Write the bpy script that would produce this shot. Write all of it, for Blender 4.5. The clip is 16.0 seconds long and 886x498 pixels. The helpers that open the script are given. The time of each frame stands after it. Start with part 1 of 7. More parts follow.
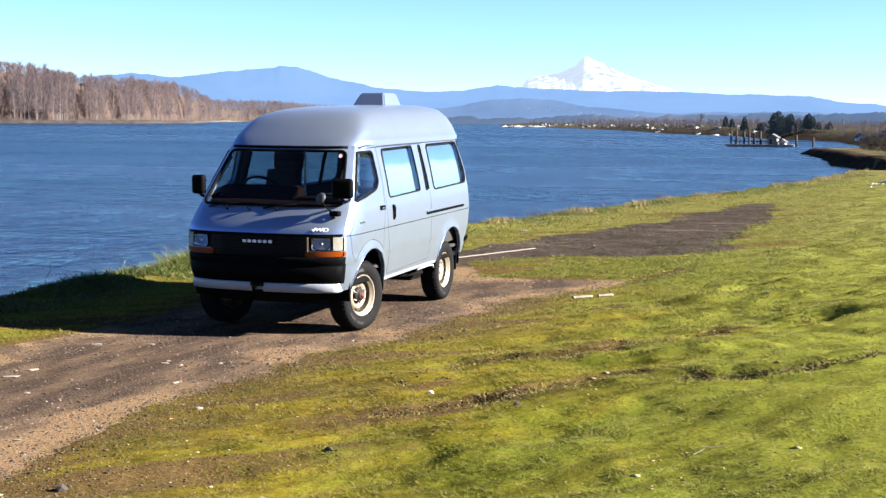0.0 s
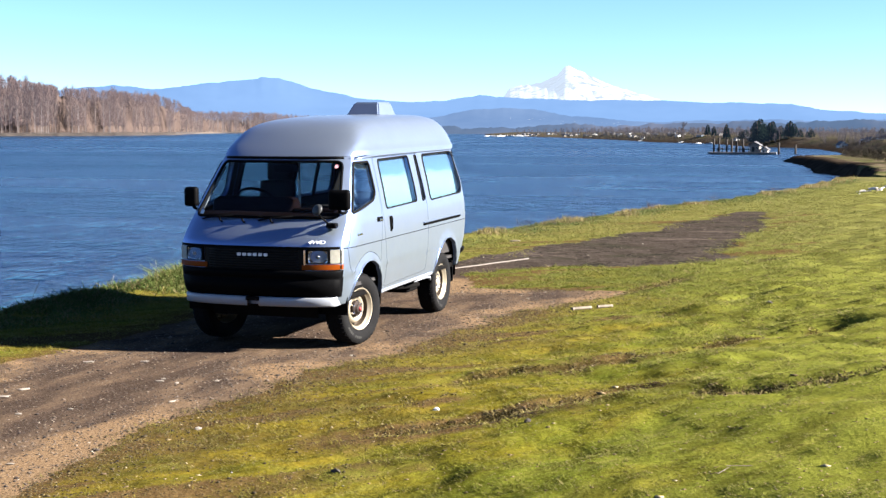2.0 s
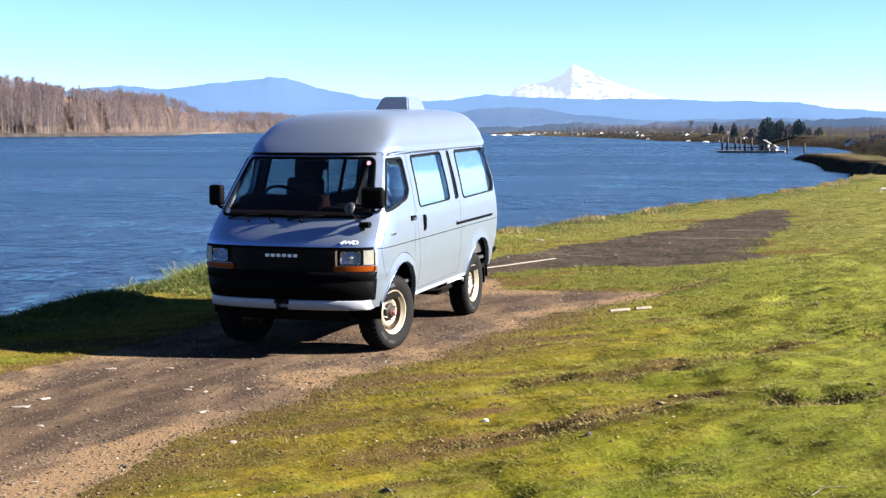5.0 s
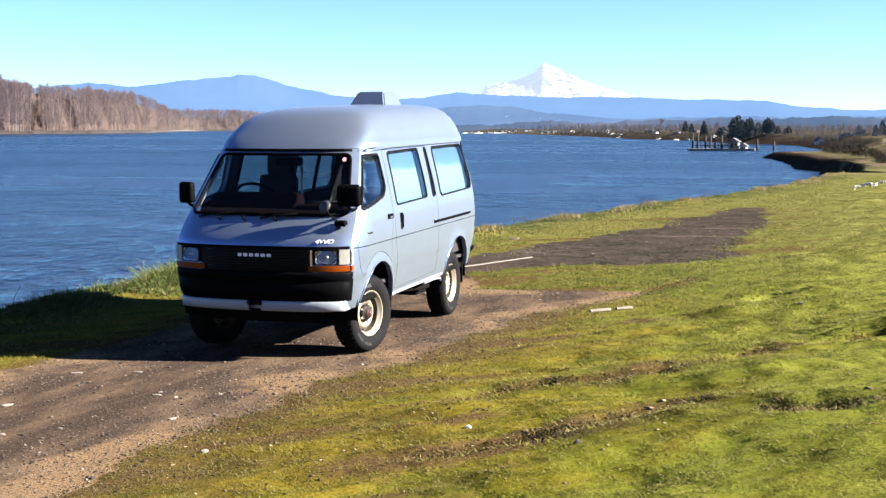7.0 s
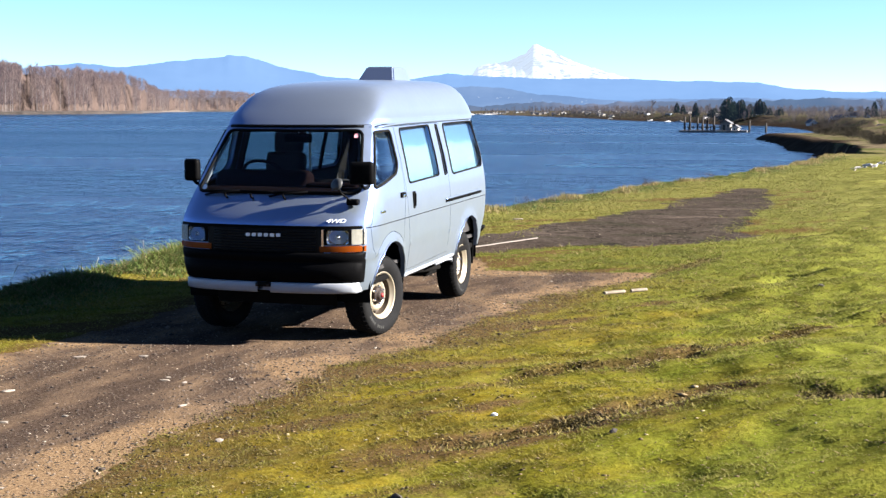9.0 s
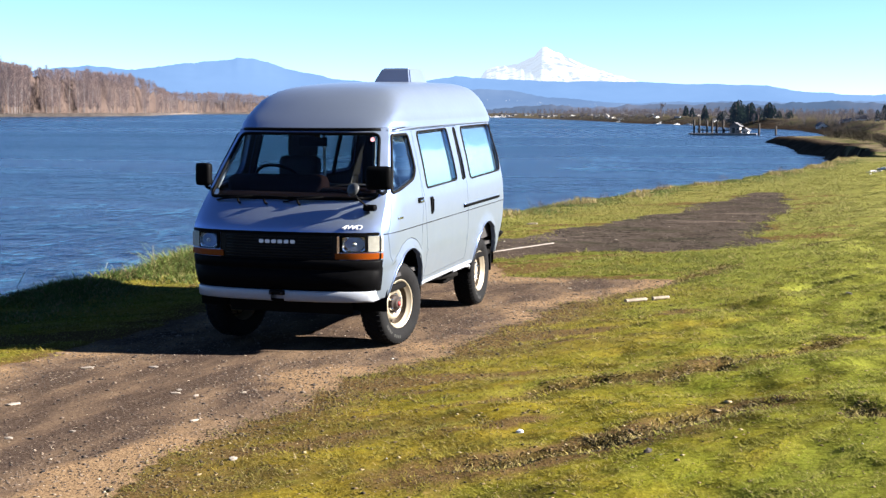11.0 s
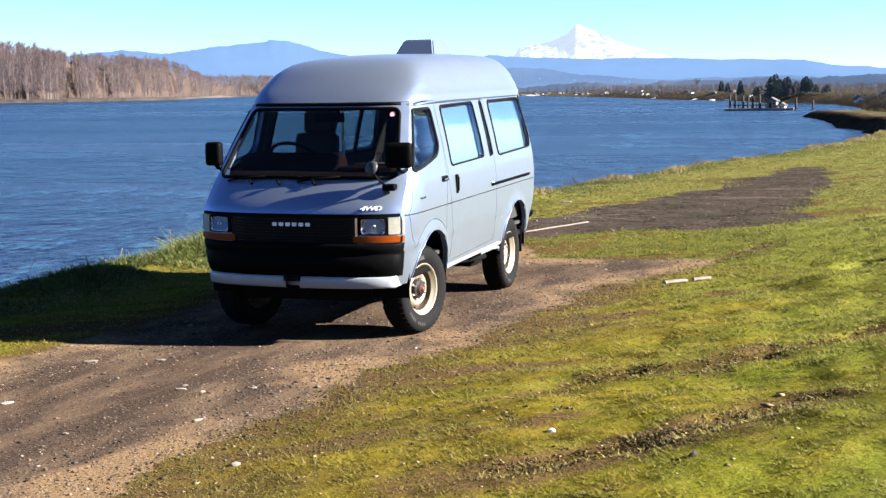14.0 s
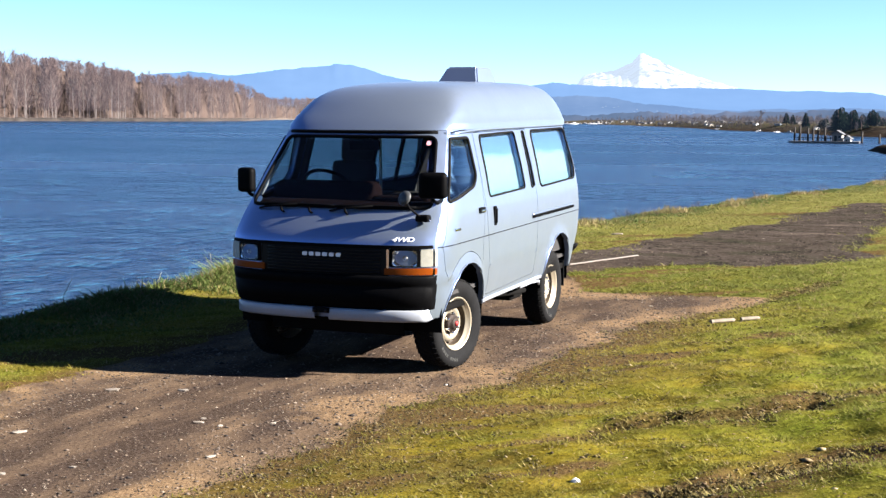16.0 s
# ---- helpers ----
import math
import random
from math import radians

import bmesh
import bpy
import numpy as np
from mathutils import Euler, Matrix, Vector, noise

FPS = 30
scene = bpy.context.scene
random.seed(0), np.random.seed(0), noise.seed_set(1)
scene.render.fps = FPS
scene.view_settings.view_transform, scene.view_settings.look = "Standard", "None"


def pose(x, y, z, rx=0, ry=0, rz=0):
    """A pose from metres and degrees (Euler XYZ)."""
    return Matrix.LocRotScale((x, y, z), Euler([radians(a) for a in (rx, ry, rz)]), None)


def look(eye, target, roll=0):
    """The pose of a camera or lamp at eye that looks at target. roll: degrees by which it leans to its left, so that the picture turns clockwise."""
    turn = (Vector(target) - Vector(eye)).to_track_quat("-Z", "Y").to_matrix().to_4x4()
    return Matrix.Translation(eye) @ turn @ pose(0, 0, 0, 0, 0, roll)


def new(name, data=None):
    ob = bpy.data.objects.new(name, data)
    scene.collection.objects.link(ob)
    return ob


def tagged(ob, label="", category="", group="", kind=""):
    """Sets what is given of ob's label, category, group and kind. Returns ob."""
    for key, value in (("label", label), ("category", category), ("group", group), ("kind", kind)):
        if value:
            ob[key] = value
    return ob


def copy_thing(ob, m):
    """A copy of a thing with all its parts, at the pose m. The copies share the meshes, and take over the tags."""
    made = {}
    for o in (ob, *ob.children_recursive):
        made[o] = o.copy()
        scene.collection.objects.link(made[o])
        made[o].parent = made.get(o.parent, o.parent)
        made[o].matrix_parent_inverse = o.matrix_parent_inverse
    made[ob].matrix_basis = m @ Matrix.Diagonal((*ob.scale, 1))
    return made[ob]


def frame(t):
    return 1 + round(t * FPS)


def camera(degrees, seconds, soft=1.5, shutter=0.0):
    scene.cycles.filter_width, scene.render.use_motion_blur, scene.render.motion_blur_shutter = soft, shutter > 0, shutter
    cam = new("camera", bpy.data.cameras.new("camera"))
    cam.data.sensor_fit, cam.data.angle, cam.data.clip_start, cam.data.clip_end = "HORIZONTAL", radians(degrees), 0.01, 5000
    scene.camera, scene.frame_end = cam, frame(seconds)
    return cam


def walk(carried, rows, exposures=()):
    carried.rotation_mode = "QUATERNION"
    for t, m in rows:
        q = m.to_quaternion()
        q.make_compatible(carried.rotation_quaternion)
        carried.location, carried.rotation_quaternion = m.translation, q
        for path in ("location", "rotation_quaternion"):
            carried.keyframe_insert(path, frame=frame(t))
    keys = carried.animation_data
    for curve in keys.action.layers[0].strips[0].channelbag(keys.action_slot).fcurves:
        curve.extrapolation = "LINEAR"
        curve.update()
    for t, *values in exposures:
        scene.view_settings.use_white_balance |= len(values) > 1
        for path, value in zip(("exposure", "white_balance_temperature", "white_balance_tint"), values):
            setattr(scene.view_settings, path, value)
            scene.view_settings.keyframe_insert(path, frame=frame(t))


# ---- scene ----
# ---------------------------------------------------------------- camera
cam = camera(37.0, 16.0, 1.4)
PATH = [
    (0, (5.485, -11.653, 2.019), (4.851, -9.766, 1.826), 0.4),
    (0.5, (5.487, -11.638, 2.028), (4.836, -9.757, 1.842), -0.3),
    (1, (5.454, -11.596, 2.025), (4.818, -9.71, 1.83), -0.2),
    (1.5, (5.344, -11.524, 2.033), (4.749, -9.622, 1.858), 0.2),
    (2, (5.262, -11.446, 2.01), (4.651, -9.549, 1.832), 0.0),
    (2.5, (5.208, -11.352, 1.994), (4.568, -9.466, 1.809), -0.4),
    (3, (5.16, -11.247, 1.993), (4.487, -9.373, 1.81), -0.7),
    (3.5, (5.116, -11.149, 1.985), (4.424, -9.281, 1.815), -0.6),
    (4, (5.012, -11.076, 1.971), (4.349, -9.197, 1.793), -0.5),
    (4.5, (4.902, -11.035, 1.971), (4.273, -9.144, 1.795), -0.3),
    (6.8, (4.69, -10.726, 1.946), (4.083, -8.83, 1.753), -0.0),
    (7, (4.663, -10.687, 1.947), (4.085, -8.781, 1.765), -0.1),
    (7.5, (4.535, -10.602, 1.951), (4.022, -8.676, 1.79), -0.2),
    (8, (4.454, -10.556, 1.933), (3.963, -8.625, 1.759), 0.1),
    (8.5, (4.411, -10.493, 1.914), (3.894, -8.572, 1.715), 0.1),
    (9, (4.36, -10.381, 1.899), (3.796, -8.473, 1.689), 0.0),
    (9.5, (4.358, -10.292, 1.911), (3.772, -8.391, 1.707), -0.0),
    (11.8, (4.089, -9.956, 1.872), (3.526, -8.048, 1.663), -0.2),
    (12, (4.083, -9.919, 1.851), (3.526, -8.011, 1.635), -0.4),
    (12.5, (4.085, -9.788, 1.838), (3.527, -7.882, 1.595), -0.6),
    (13, (4.07, -9.629, 1.835), (3.474, -7.736, 1.59), -0.4),
    (13.5, (4.067, -9.524, 1.828), (3.445, -7.64, 1.576), -0.6),
    (14, (4.054, -9.419, 1.843), (3.428, -7.534, 1.607), -0.8),
    (14.5, (4.033, -9.345, 1.855), (3.411, -7.458, 1.629), -0.1),
    (15, (4.023, -9.28, 1.857), (3.395, -7.394, 1.638), 0.4),
    (15.5, (4.063, -9.191, 1.859), (3.397, -7.316, 1.655), 0.5),
    (16, (4.125, -9.076, 1.864), (3.414, -7.218, 1.667), 0.3),
]
walk(cam, [(t, look(eye, target, roll)) for t, eye, target, roll in PATH], exposures=[(0.0, 3.22, 5980, 12), (16.0, 3.22, 5980, 12)])

# ---------------------------------------------------------------- world and sun
SUN_DIR = Vector((0.892, 0.15, 0.42)).normalized()
world = bpy.data.worlds.new("sky")
scene.world = world
world.use_nodes = True
wn = world.node_tree.nodes
sky = wn.new("ShaderNodeTexSky")
sky.sky_type = "NISHITA"
sky.sun_disc = False
sky.sun_elevation = math.asin(SUN_DIR.z)
sky.sun_rotation = math.atan2(SUN_DIR.x, SUN_DIR.y)
sky.air_density, sky.dust_density, sky.ozone_density = 0.60, 0.0, 4.6
wn["Background"].inputs["Strength"].default_value = 0.0268
world.node_tree.links.new(sky.outputs[0], wn["Background"].inputs["Color"])
sun_data = bpy.data.lights.new("sun", "SUN")
sun_data.energy, sun_data.angle, sun_data.color = 5.0, radians(0.53), (1.0, 0.90, 0.75)
sun = new("sun", sun_data)
sun.matrix_world = look(SUN_DIR * 100, (0, 0, 0))


# ---------------------------------------------------------------- materials
class Mat:
    """A small builder of node materials."""

    def __init__(self, name, rough=0.6, metal=0.0, colour=(0.5, 0.5, 0.5), coat=0.0, spec=0.5):
        self.m = bpy.data.materials.new(name)
        self.m.use_nodes = True
        self.t = self.m.node_tree
        self.b = self.t.nodes["Principled BSDF"]
        self.b.inputs["Roughness"].default_value = rough
        self.b.inputs["Metallic"].default_value = metal
        self.b.inputs["Base Color"].default_value = (*colour, 1)
        self.b.inputs["Coat Weight"].default_value = coat
        self.b.inputs["Specular IOR Level"].default_value = spec
        self.co = None

    def link(self, a, b):
        self.t.links.new(a, b)

    def coords(self, kind="Object", scale=(1, 1, 1), rot=0.0):
        tc = self.t.nodes.new("ShaderNodeTexCoord")
        mp = self.t.nodes.new("ShaderNodeMapping")
        mp.inputs["Scale"].default_value = scale
        mp.inputs["Rotation"].default_value = (0, 0, rot)
        self.link(tc.outputs[kind], mp.inputs["Vector"])
        return mp.outputs["Vector"]

    def noise(self, scale, detail=4.0, rough=0.55, vec=None, stretch=(1, 1, 1), rot=0.0):
        n = self.t.nodes.new("ShaderNodeTexNoise")
        n.inputs["Scale"].default_value = scale
        n.inputs["Detail"].default_value = detail
        n.inputs["Roughness"].default_value = rough
        self.link(vec if vec else self.coords(scale=stretch, rot=rot), n.inputs["Vector"])
        return n.outputs["Fac"]

    def streaks(self, along, across, detail=4.0, rough=0.6):
        """Noise drawn out along the old ruts: features a metre long for along = 1."""
        tc, mp = self.t.nodes.new("ShaderNodeTexCoord"), self.t.nodes.new("ShaderNodeMapping")
        mp.vector_type = "TEXTURE"
        mp.inputs["Rotation"].default_value = (0, 0, 0.863)
        mp.inputs["Scale"].default_value = (along, across, 1)
        self.link(tc.outputs["Object"], mp.inputs["Vector"])
        return self.noise(1.0, detail, rough, vec=mp.outputs["Vector"])

    def ramp(self, fac, stops):
        r = self.t.nodes.new("ShaderNodeValToRGB")
        e = r.color_ramp.elements
        while len(e) < len(stops):
            e.new(0.5)
        for el, (p, c) in zip(e, stops):
            el.position = p
            el.color = (*c, 1) if len(c) == 3 else c
        self.link(fac, r.inputs["Fac"])
        return r.outputs["Color"]

    def value(self, fac, a, b, lo=0.0, hi=1.0):
        r = self.t.nodes.new("ShaderNodeMapRange")
        for k, v in zip(("From Min", "From Max", "To Min", "To Max"), (a, b, lo, hi)):
            r.inputs[k].default_value = v
        self.link(fac, r.inputs["Value"])
        return r.outputs["Result"]

    def mix(self, fac, a, b, mode="MIX"):
        n = self.t.nodes.new("ShaderNodeMix")
        n.data_type, n.blend_type = "RGBA", mode
        for k, v in ((0, fac), (6, a), (7, b)):
            if hasattr(v, "links"):
                self.link(v, n.inputs[k])
            elif k:
                n.inputs[k].default_value = (*v, 1)
            else:
                n.inputs[k].default_value = v
        return n.outputs[2]

    def math(self, op, a, b=0.0):
        n = self.t.nodes.new("ShaderNodeMath")
        n.operation = op
        for k, v in enumerate((a, b)):
            if hasattr(v, "links"):
                self.link(v, n.inputs[k])
            else:
                n.inputs[k].default_value = v
        return n.outputs[0]

    def attr(self, name):
        n = self.t.nodes.new("ShaderNodeAttribute")
        n.attribute_name = name
        return n.outputs["Fac"]

    def island(self):
        return self.t.nodes.new("ShaderNodeNewGeometry").outputs["Random Per Island"]

    def colour(self, c):
        self.link(c, self.b.inputs["Base Color"])
        return self

    def bump(self, h, strength=0.3, dist=0.02):
        n = self.t.nodes.new("ShaderNodeBump")
        n.inputs["Strength"].default_value = strength
        n.inputs["Distance"].default_value = dist
        self.link(h, n.inputs["Height"])
        self.link(n.outputs["Normal"], self.b.inputs["Normal"])
        return self

    def roughness(self, v):
        self.link(v, self.b.inputs["Roughness"])
        return self


def plain(name, colour, rough=0.5, metal=0.0, var=0.12, scale=8.0, bump=0.0, coat=0.0, spec=0.22):
    """A surface of one colour with two scales of unevenness."""
    k = Mat(name, rough, metal, colour, coat, spec)
    a, b = k.noise(scale, 3), k.noise(scale * 9, 4)
    f = k.math("ADD", k.math("MULTIPLY", a, 0.6), k.math("MULTIPLY", b, 0.4))
    lo, hi = [tuple(min(1, c * s) for c in colour) for s in (1 - var, 1 + var)]
    k.colour(k.ramp(f, [(0.3, lo), (0.7, hi)]))
    k.roughness(k.value(b, 0.2, 0.8, max(0.02, rough - 0.08), min(1, rough + 0.08)))
    if bump:
        k.bump(b, bump, 0.004)
    return k.m


def glass_material(name, tint, gloss=1.0):
    """A thin tinted pane: what is behind shows through, with a clear gloss."""
    m = bpy.data.materials.new(name)
    m.use_nodes = True
    t = m.node_tree
    t.nodes.remove(t.nodes["Principled BSDF"])
    tr, gl = t.nodes.new("ShaderNodeBsdfTransparent"), t.nodes.new("ShaderNodeBsdfGlossy")
    tr.inputs["Color"].default_value = (*tint, 1)
    gl.inputs["Roughness"].default_value = 0.02
    fr, mx = t.nodes.new("ShaderNodeFresnel"), t.nodes.new("ShaderNodeMixShader")
    fr.inputs["IOR"].default_value = 1.45
    ma = t.nodes.new("ShaderNodeMath")
    ma.operation = "MULTIPLY"
    ma.inputs[1].default_value = gloss
    t.links.new(fr.outputs[0], ma.inputs[0])
    t.links.new(ma.outputs[0], mx.inputs[0])
    t.links.new(tr.outputs[0], mx.inputs[1])
    t.links.new(gl.outputs[0], mx.inputs[2])
    t.links.new(mx.outputs[0], t.nodes["Material Output"].inputs["Surface"])
    return m


def grass_colours(k):
    """Patches of moss yellow, fresh green and straw over the slope, shared by blades and soil."""
    big = k.streaks(2.6, 0.85, 4, 0.62)
    mid = k.noise(2.4, 4, 0.6)
    x = k.t.nodes.new("ShaderNodeSeparateXYZ")
    k.link(k.coords(), x.inputs[0])
    up = k.value(x.outputs["X"], 1.2, 4.8, -0.11, 0.22)
    up = k.math("ADD", up, k.math("MAXIMUM", k.value(x.outputs["Y"], 3.2, 6.5, 0.0, 0.16), k.value(x.outputs["X"], -1.4, -2.2, 0.0, 0.16)))
    up = k.math("ADD", k.math("MINIMUM", up, 0.22), 0.05)
    f = k.math("ADD", k.math("ADD", k.math("MULTIPLY", big, 0.66), k.math("MULTIPLY", mid, 0.3)), k.math("SUBTRACT", up, 0.035))
    col = k.ramp(f, [(0.30, (0.0464, 0.0304, 0.0113)), (0.40, (0.0843, 0.0596, 0.0113)), (0.48, (0.1266, 0.0948, 0.0103)),
                      (0.56, (0.1133, 0.1020, 0.0103)), (0.66, (0.0930, 0.1044, 0.0113)), (0.74, (0.1050, 0.1180, 0.0135)), (0.85, (0.0892, 0.1117, 0.0151))])
    # tufts and thatch between them
    tuft = k.noise(15, 4, 0.65)
    col = k.mix(k.value(tuft, 0.50, 0.66, 0.0, 0.40), col, (0.0264, 0.0230, 0.0054))
    col = k.mix(k.value(tuft, 0.46, 0.34, 0.0, 0.35), col, (0.140, 0.128, 0.030))
    col = k.mix(k.value(x.outputs["Y"], -2.5, 9, 0.0, 0.5), col, (0.116, 0.124, 0.030))
    # brighter, greener tone higher on the slope
    col = k.mix(k.value(x.outputs["X"], 3.5, 4.8, 0.0, 0.42), col, (0.143, 0.148, 0.027))
    # paler, less saturated turf farther along the bank
    col = k.mix(k.value(x.outputs["Y"], 6.0, 16.0, 0.0, 0.5), col, (0.116, 0.108, 0.044))
    # darker and paler patches a hand or two wide
    patch_tone = k.noise(4.2, 3, 0.6)
    col = k.mix(k.value(patch_tone, 0.52, 0.66, 0.0, 0.18), col, (0.032, 0.032, 0.005))
    col = k.mix(k.value(patch_tone, 0.46, 0.34, 0.0, 0.14), col, (0.120, 0.112, 0.026))
    # drawn-out dark and straw streaks along the lie of the slope
    col = k.mix(k.value(k.streaks(1.1, 0.24, 3, 0.6), 0.50, 0.64, 0.0, 0.62), col, (0.0396, 0.0396, 0.0071))
    col = k.mix(k.value(k.streaks(0.8, 0.13, 4, 0.65), 0.56, 0.70, 0.0, 0.5), col, (0.1628, 0.1518, 0.0314))
    strip = k.math("MULTIPLY", k.value(x.outputs["Y"], 4.2, 5.0), k.value(x.outputs["Y"], 8.6, 7.6))
    strip = k.math("MULTIPLY", strip, k.value(x.outputs["X"], 3.3, 2.4))
    col = k.mix(k.math("MULTIPLY", strip, k.value(k.noise(2.1, 4, 0.65), 0.36, 0.60, 0.15, 0.8)), col, (0.052, 0.064, 0.013))
    return k.mix(k.value(k.noise(31, 3, 0.7), 0.55, 0.72, 0.0, 0.18), col, (0.0264, 0.0239, 0.0057))


def ground_material():
    k = Mat("ground", 1.0, spec=0.0)
    fine, mid, big = k.noise(38, 5, 0.65), k.noise(6.5, 4, 0.6), k.noise(1.1, 4, 0.6)
    lawn = k.mix(k.value(fine, 0.25, 0.75), k.mix(0.68, grass_colours(k), (0.0179, 0.0148, 0.0026)), grass_colours(k))
    lawn = k.mix(k.value(mid, 0.60, 0.78), lawn, (0.0396, 0.029, 0.0106))
    # dark packed gravel with brown earth and pale tracks
    dirt = k.ramp(k.noise(75, 5, 0.75), [(0.28, (0.0110, 0.0078, 0.0061)), (0.5, (0.0294, 0.0209, 0.0162)), (0.74, (0.0760, 0.0558, 0.0425))])
    yy = k.t.nodes.new("ShaderNodeSeparateXYZ")
    k.link(k.coords(), yy.inputs[0])
    old = k.value(yy.outputs["Y"], 3.5, 7.5, 1.0, 0.22)
    dirt = k.mix(k.math("MULTIPLY", k.value(k.noise(1.5, 4, 0.6, stretch=(1.5, 0.5, 1), rot=-0.2), 0.42, 0.66), old), dirt, k.ramp(
        k.noise(60, 4, 0.7), [(0.3, (0.0377, 0.0249, 0.0145)), (0.7, (0.1255, 0.0876, 0.0568))]))
    # the old turning place: dark broken surface with cracks and mossy stains
    far = k.value(yy.outputs["Y"], 5.5, 8.5)
    pave = k.ramp(k.noise(24, 5, 0.75), [(0.3, (0.0120, 0.0094, 0.0072)), (0.52, (0.0350, 0.0280, 0.0228)), (0.72, (0.0760, 0.0622, 0.0528))])
    pave = k.mix(k.value(k.noise(0.9, 5, 0.65, stretch=(0.9, 1.1, 1), rot=0.3), 0.50, 0.66, 0.0, 0.75), pave, (0.0155, 0.0166, 0.0101))
    pave = k.mix(k.value(k.noise(0.7, 5, 0.6, stretch=(0.5, 1.6, 1), rot=0.9), 0.56, 0.66, 0.0, 0.8), pave, (0.0776, 0.0615, 0.0507))
    pave = k.mix(k.value(k.noise(2.2, 5, 0.7, stretch=(0.95, 1.05, 1), rot=0.5), 0.45, 0.68, 0.0, 0.7), pave, (0.0114, 0.0088, 0.0075))
    crack = k.math("ABSOLUTE", k.math("SUBTRACT", k.noise(0.8, 5, 0.7, stretch=(1.3, 0.8, 1)), 0.5))
    pave = k.mix(k.value(crack, 0.004, 0.012, 0.85, 0.0), pave, (0.0041, 0.0036, 0.0042))
    dirt = k.mix(far, dirt, pave)
    tan = k.ramp(k.noise(58, 5, 0.75), [(0.28, (0.0281, 0.0175, 0.0093)), (0.5, (0.1060, 0.0697, 0.0386)), (0.72, (0.1932, 0.1339, 0.0809))])
    jag = k.math("ADD", k.math("MULTIPLY", k.math("SUBTRACT", mid, 0.5), 0.55), k.math("MULTIPLY", k.math("SUBTRACT", fine, 0.5), 0.35))
    road = k.math("ADD", k.attr("road"), jag)
    dirt = k.mix(k.value(k.math("ADD", k.attr("verge"), jag), 0.34, 0.95), dirt, tan)
    worn = k.ramp(fine, [(0.3, (0.0238, 0.0148, 0.0063)), (0.6, (0.0607, 0.039, 0.0158)), (0.8, (0.1056, 0.0739, 0.0306))])
    lawn = k.mix(k.value(k.math("ADD", k.attr("worn"), jag), 0.35, 0.75), lawn, worn)
    base = k.mix(k.value(road, 0.42, 0.56), lawn, dirt)
    soil = k.ramp(k.noise(60, 5, 0.7), [(0.3, (0.0095, 0.0066, 0.0022)), (0.55, (0.034, 0.0245, 0.0080)), (0.75, (0.078, 0.057, 0.021))])
    dry = k.ramp(k.math("ADD", k.math("MULTIPLY", k.noise(0.10, 4, 0.65), 0.6), k.math("MULTIPLY", k.noise(0.7, 4, 0.7, stretch=(1, 0.3, 1)), 0.4)), [(0.36, (0.014, 0.011, 0.008)), (0.44, (0.050, 0.039, 0.026)), (0.50, (0.076, 0.060, 0.039)), (0.55, (0.044, 0.050, 0.016)), (0.62, (0.026, 0.021, 0.013))])
    # far off the ground fades to grey brown, haze mixed into its colour
    dry = k.mix(k.value(yy.outputs["Y"], 220, 330, 0.0, 0.6), dry, (0.021, 0.0185, 0.017))
    base = k.mix(k.attr("dry"), base, dry)
    soil = k.mix(k.attr("dry"), soil, k.ramp(k.noise(0.5, 5, 0.7), [(0.35, (0.0125, 0.0092, 0.0070)), (0.7, (0.0420, 0.0315, 0.0220))]))
    base = k.mix(k.value(k.math("ADD", k.attr("bare"), jag), 0.36, 0.60), base, soil)
    k.colour(base)
    h = k.math("ADD", k.math("MULTIPLY", fine, 0.6), k.math("MULTIPLY", mid, 0.8))
    return k.bump(h, 0.5, 0.03).m


def blade_material(name, dry=0.0, lush=0.0):
    k = Mat(name, 0.8, spec=0.1)
    isl = k.island()
    col = grass_colours(k)
    col = k.mix(k.value(isl, 0.0, 1.0, 0.0, 0.55), col, k.mix(k.value(k.noise(3.1, 2), 0.4, 0.6), (0.108, 0.112, 0.016), (0.122, 0.108, 0.026)))
    col = k.mix(k.value(isl, 0.0, 0.25, 0.24, 0.0), col, (0.0296, 0.0274, 0.0046))
    if lush:
        col = k.mix(lush, col, k.ramp(k.noise(1.7, 3), [(0.35, (0.0236, 0.0467, 0.0132)), (0.65, (0.0651, 0.0872, 0.0207))]))
    if dry:
        col = k.mix(k.value(isl, 1 - dry, 1 - dry + 0.05), col, (0.1419, 0.1121, 0.0516))
    k.colour(col)
    tr = k.t.nodes.new("ShaderNodeBsdfTranslucent")
    k.link(col, tr.inputs["Color"])
    mx = k.t.nodes.new("ShaderNodeMixShader")
    mx.inputs[0].default_value = 0.35
    k.link(k.b.outputs[0], mx.inputs[1])
    k.link(tr.outputs[0], mx.inputs[2])
    k.link(mx.outputs[0], k.t.nodes["Material Output"].inputs["Surface"])
    return k.m


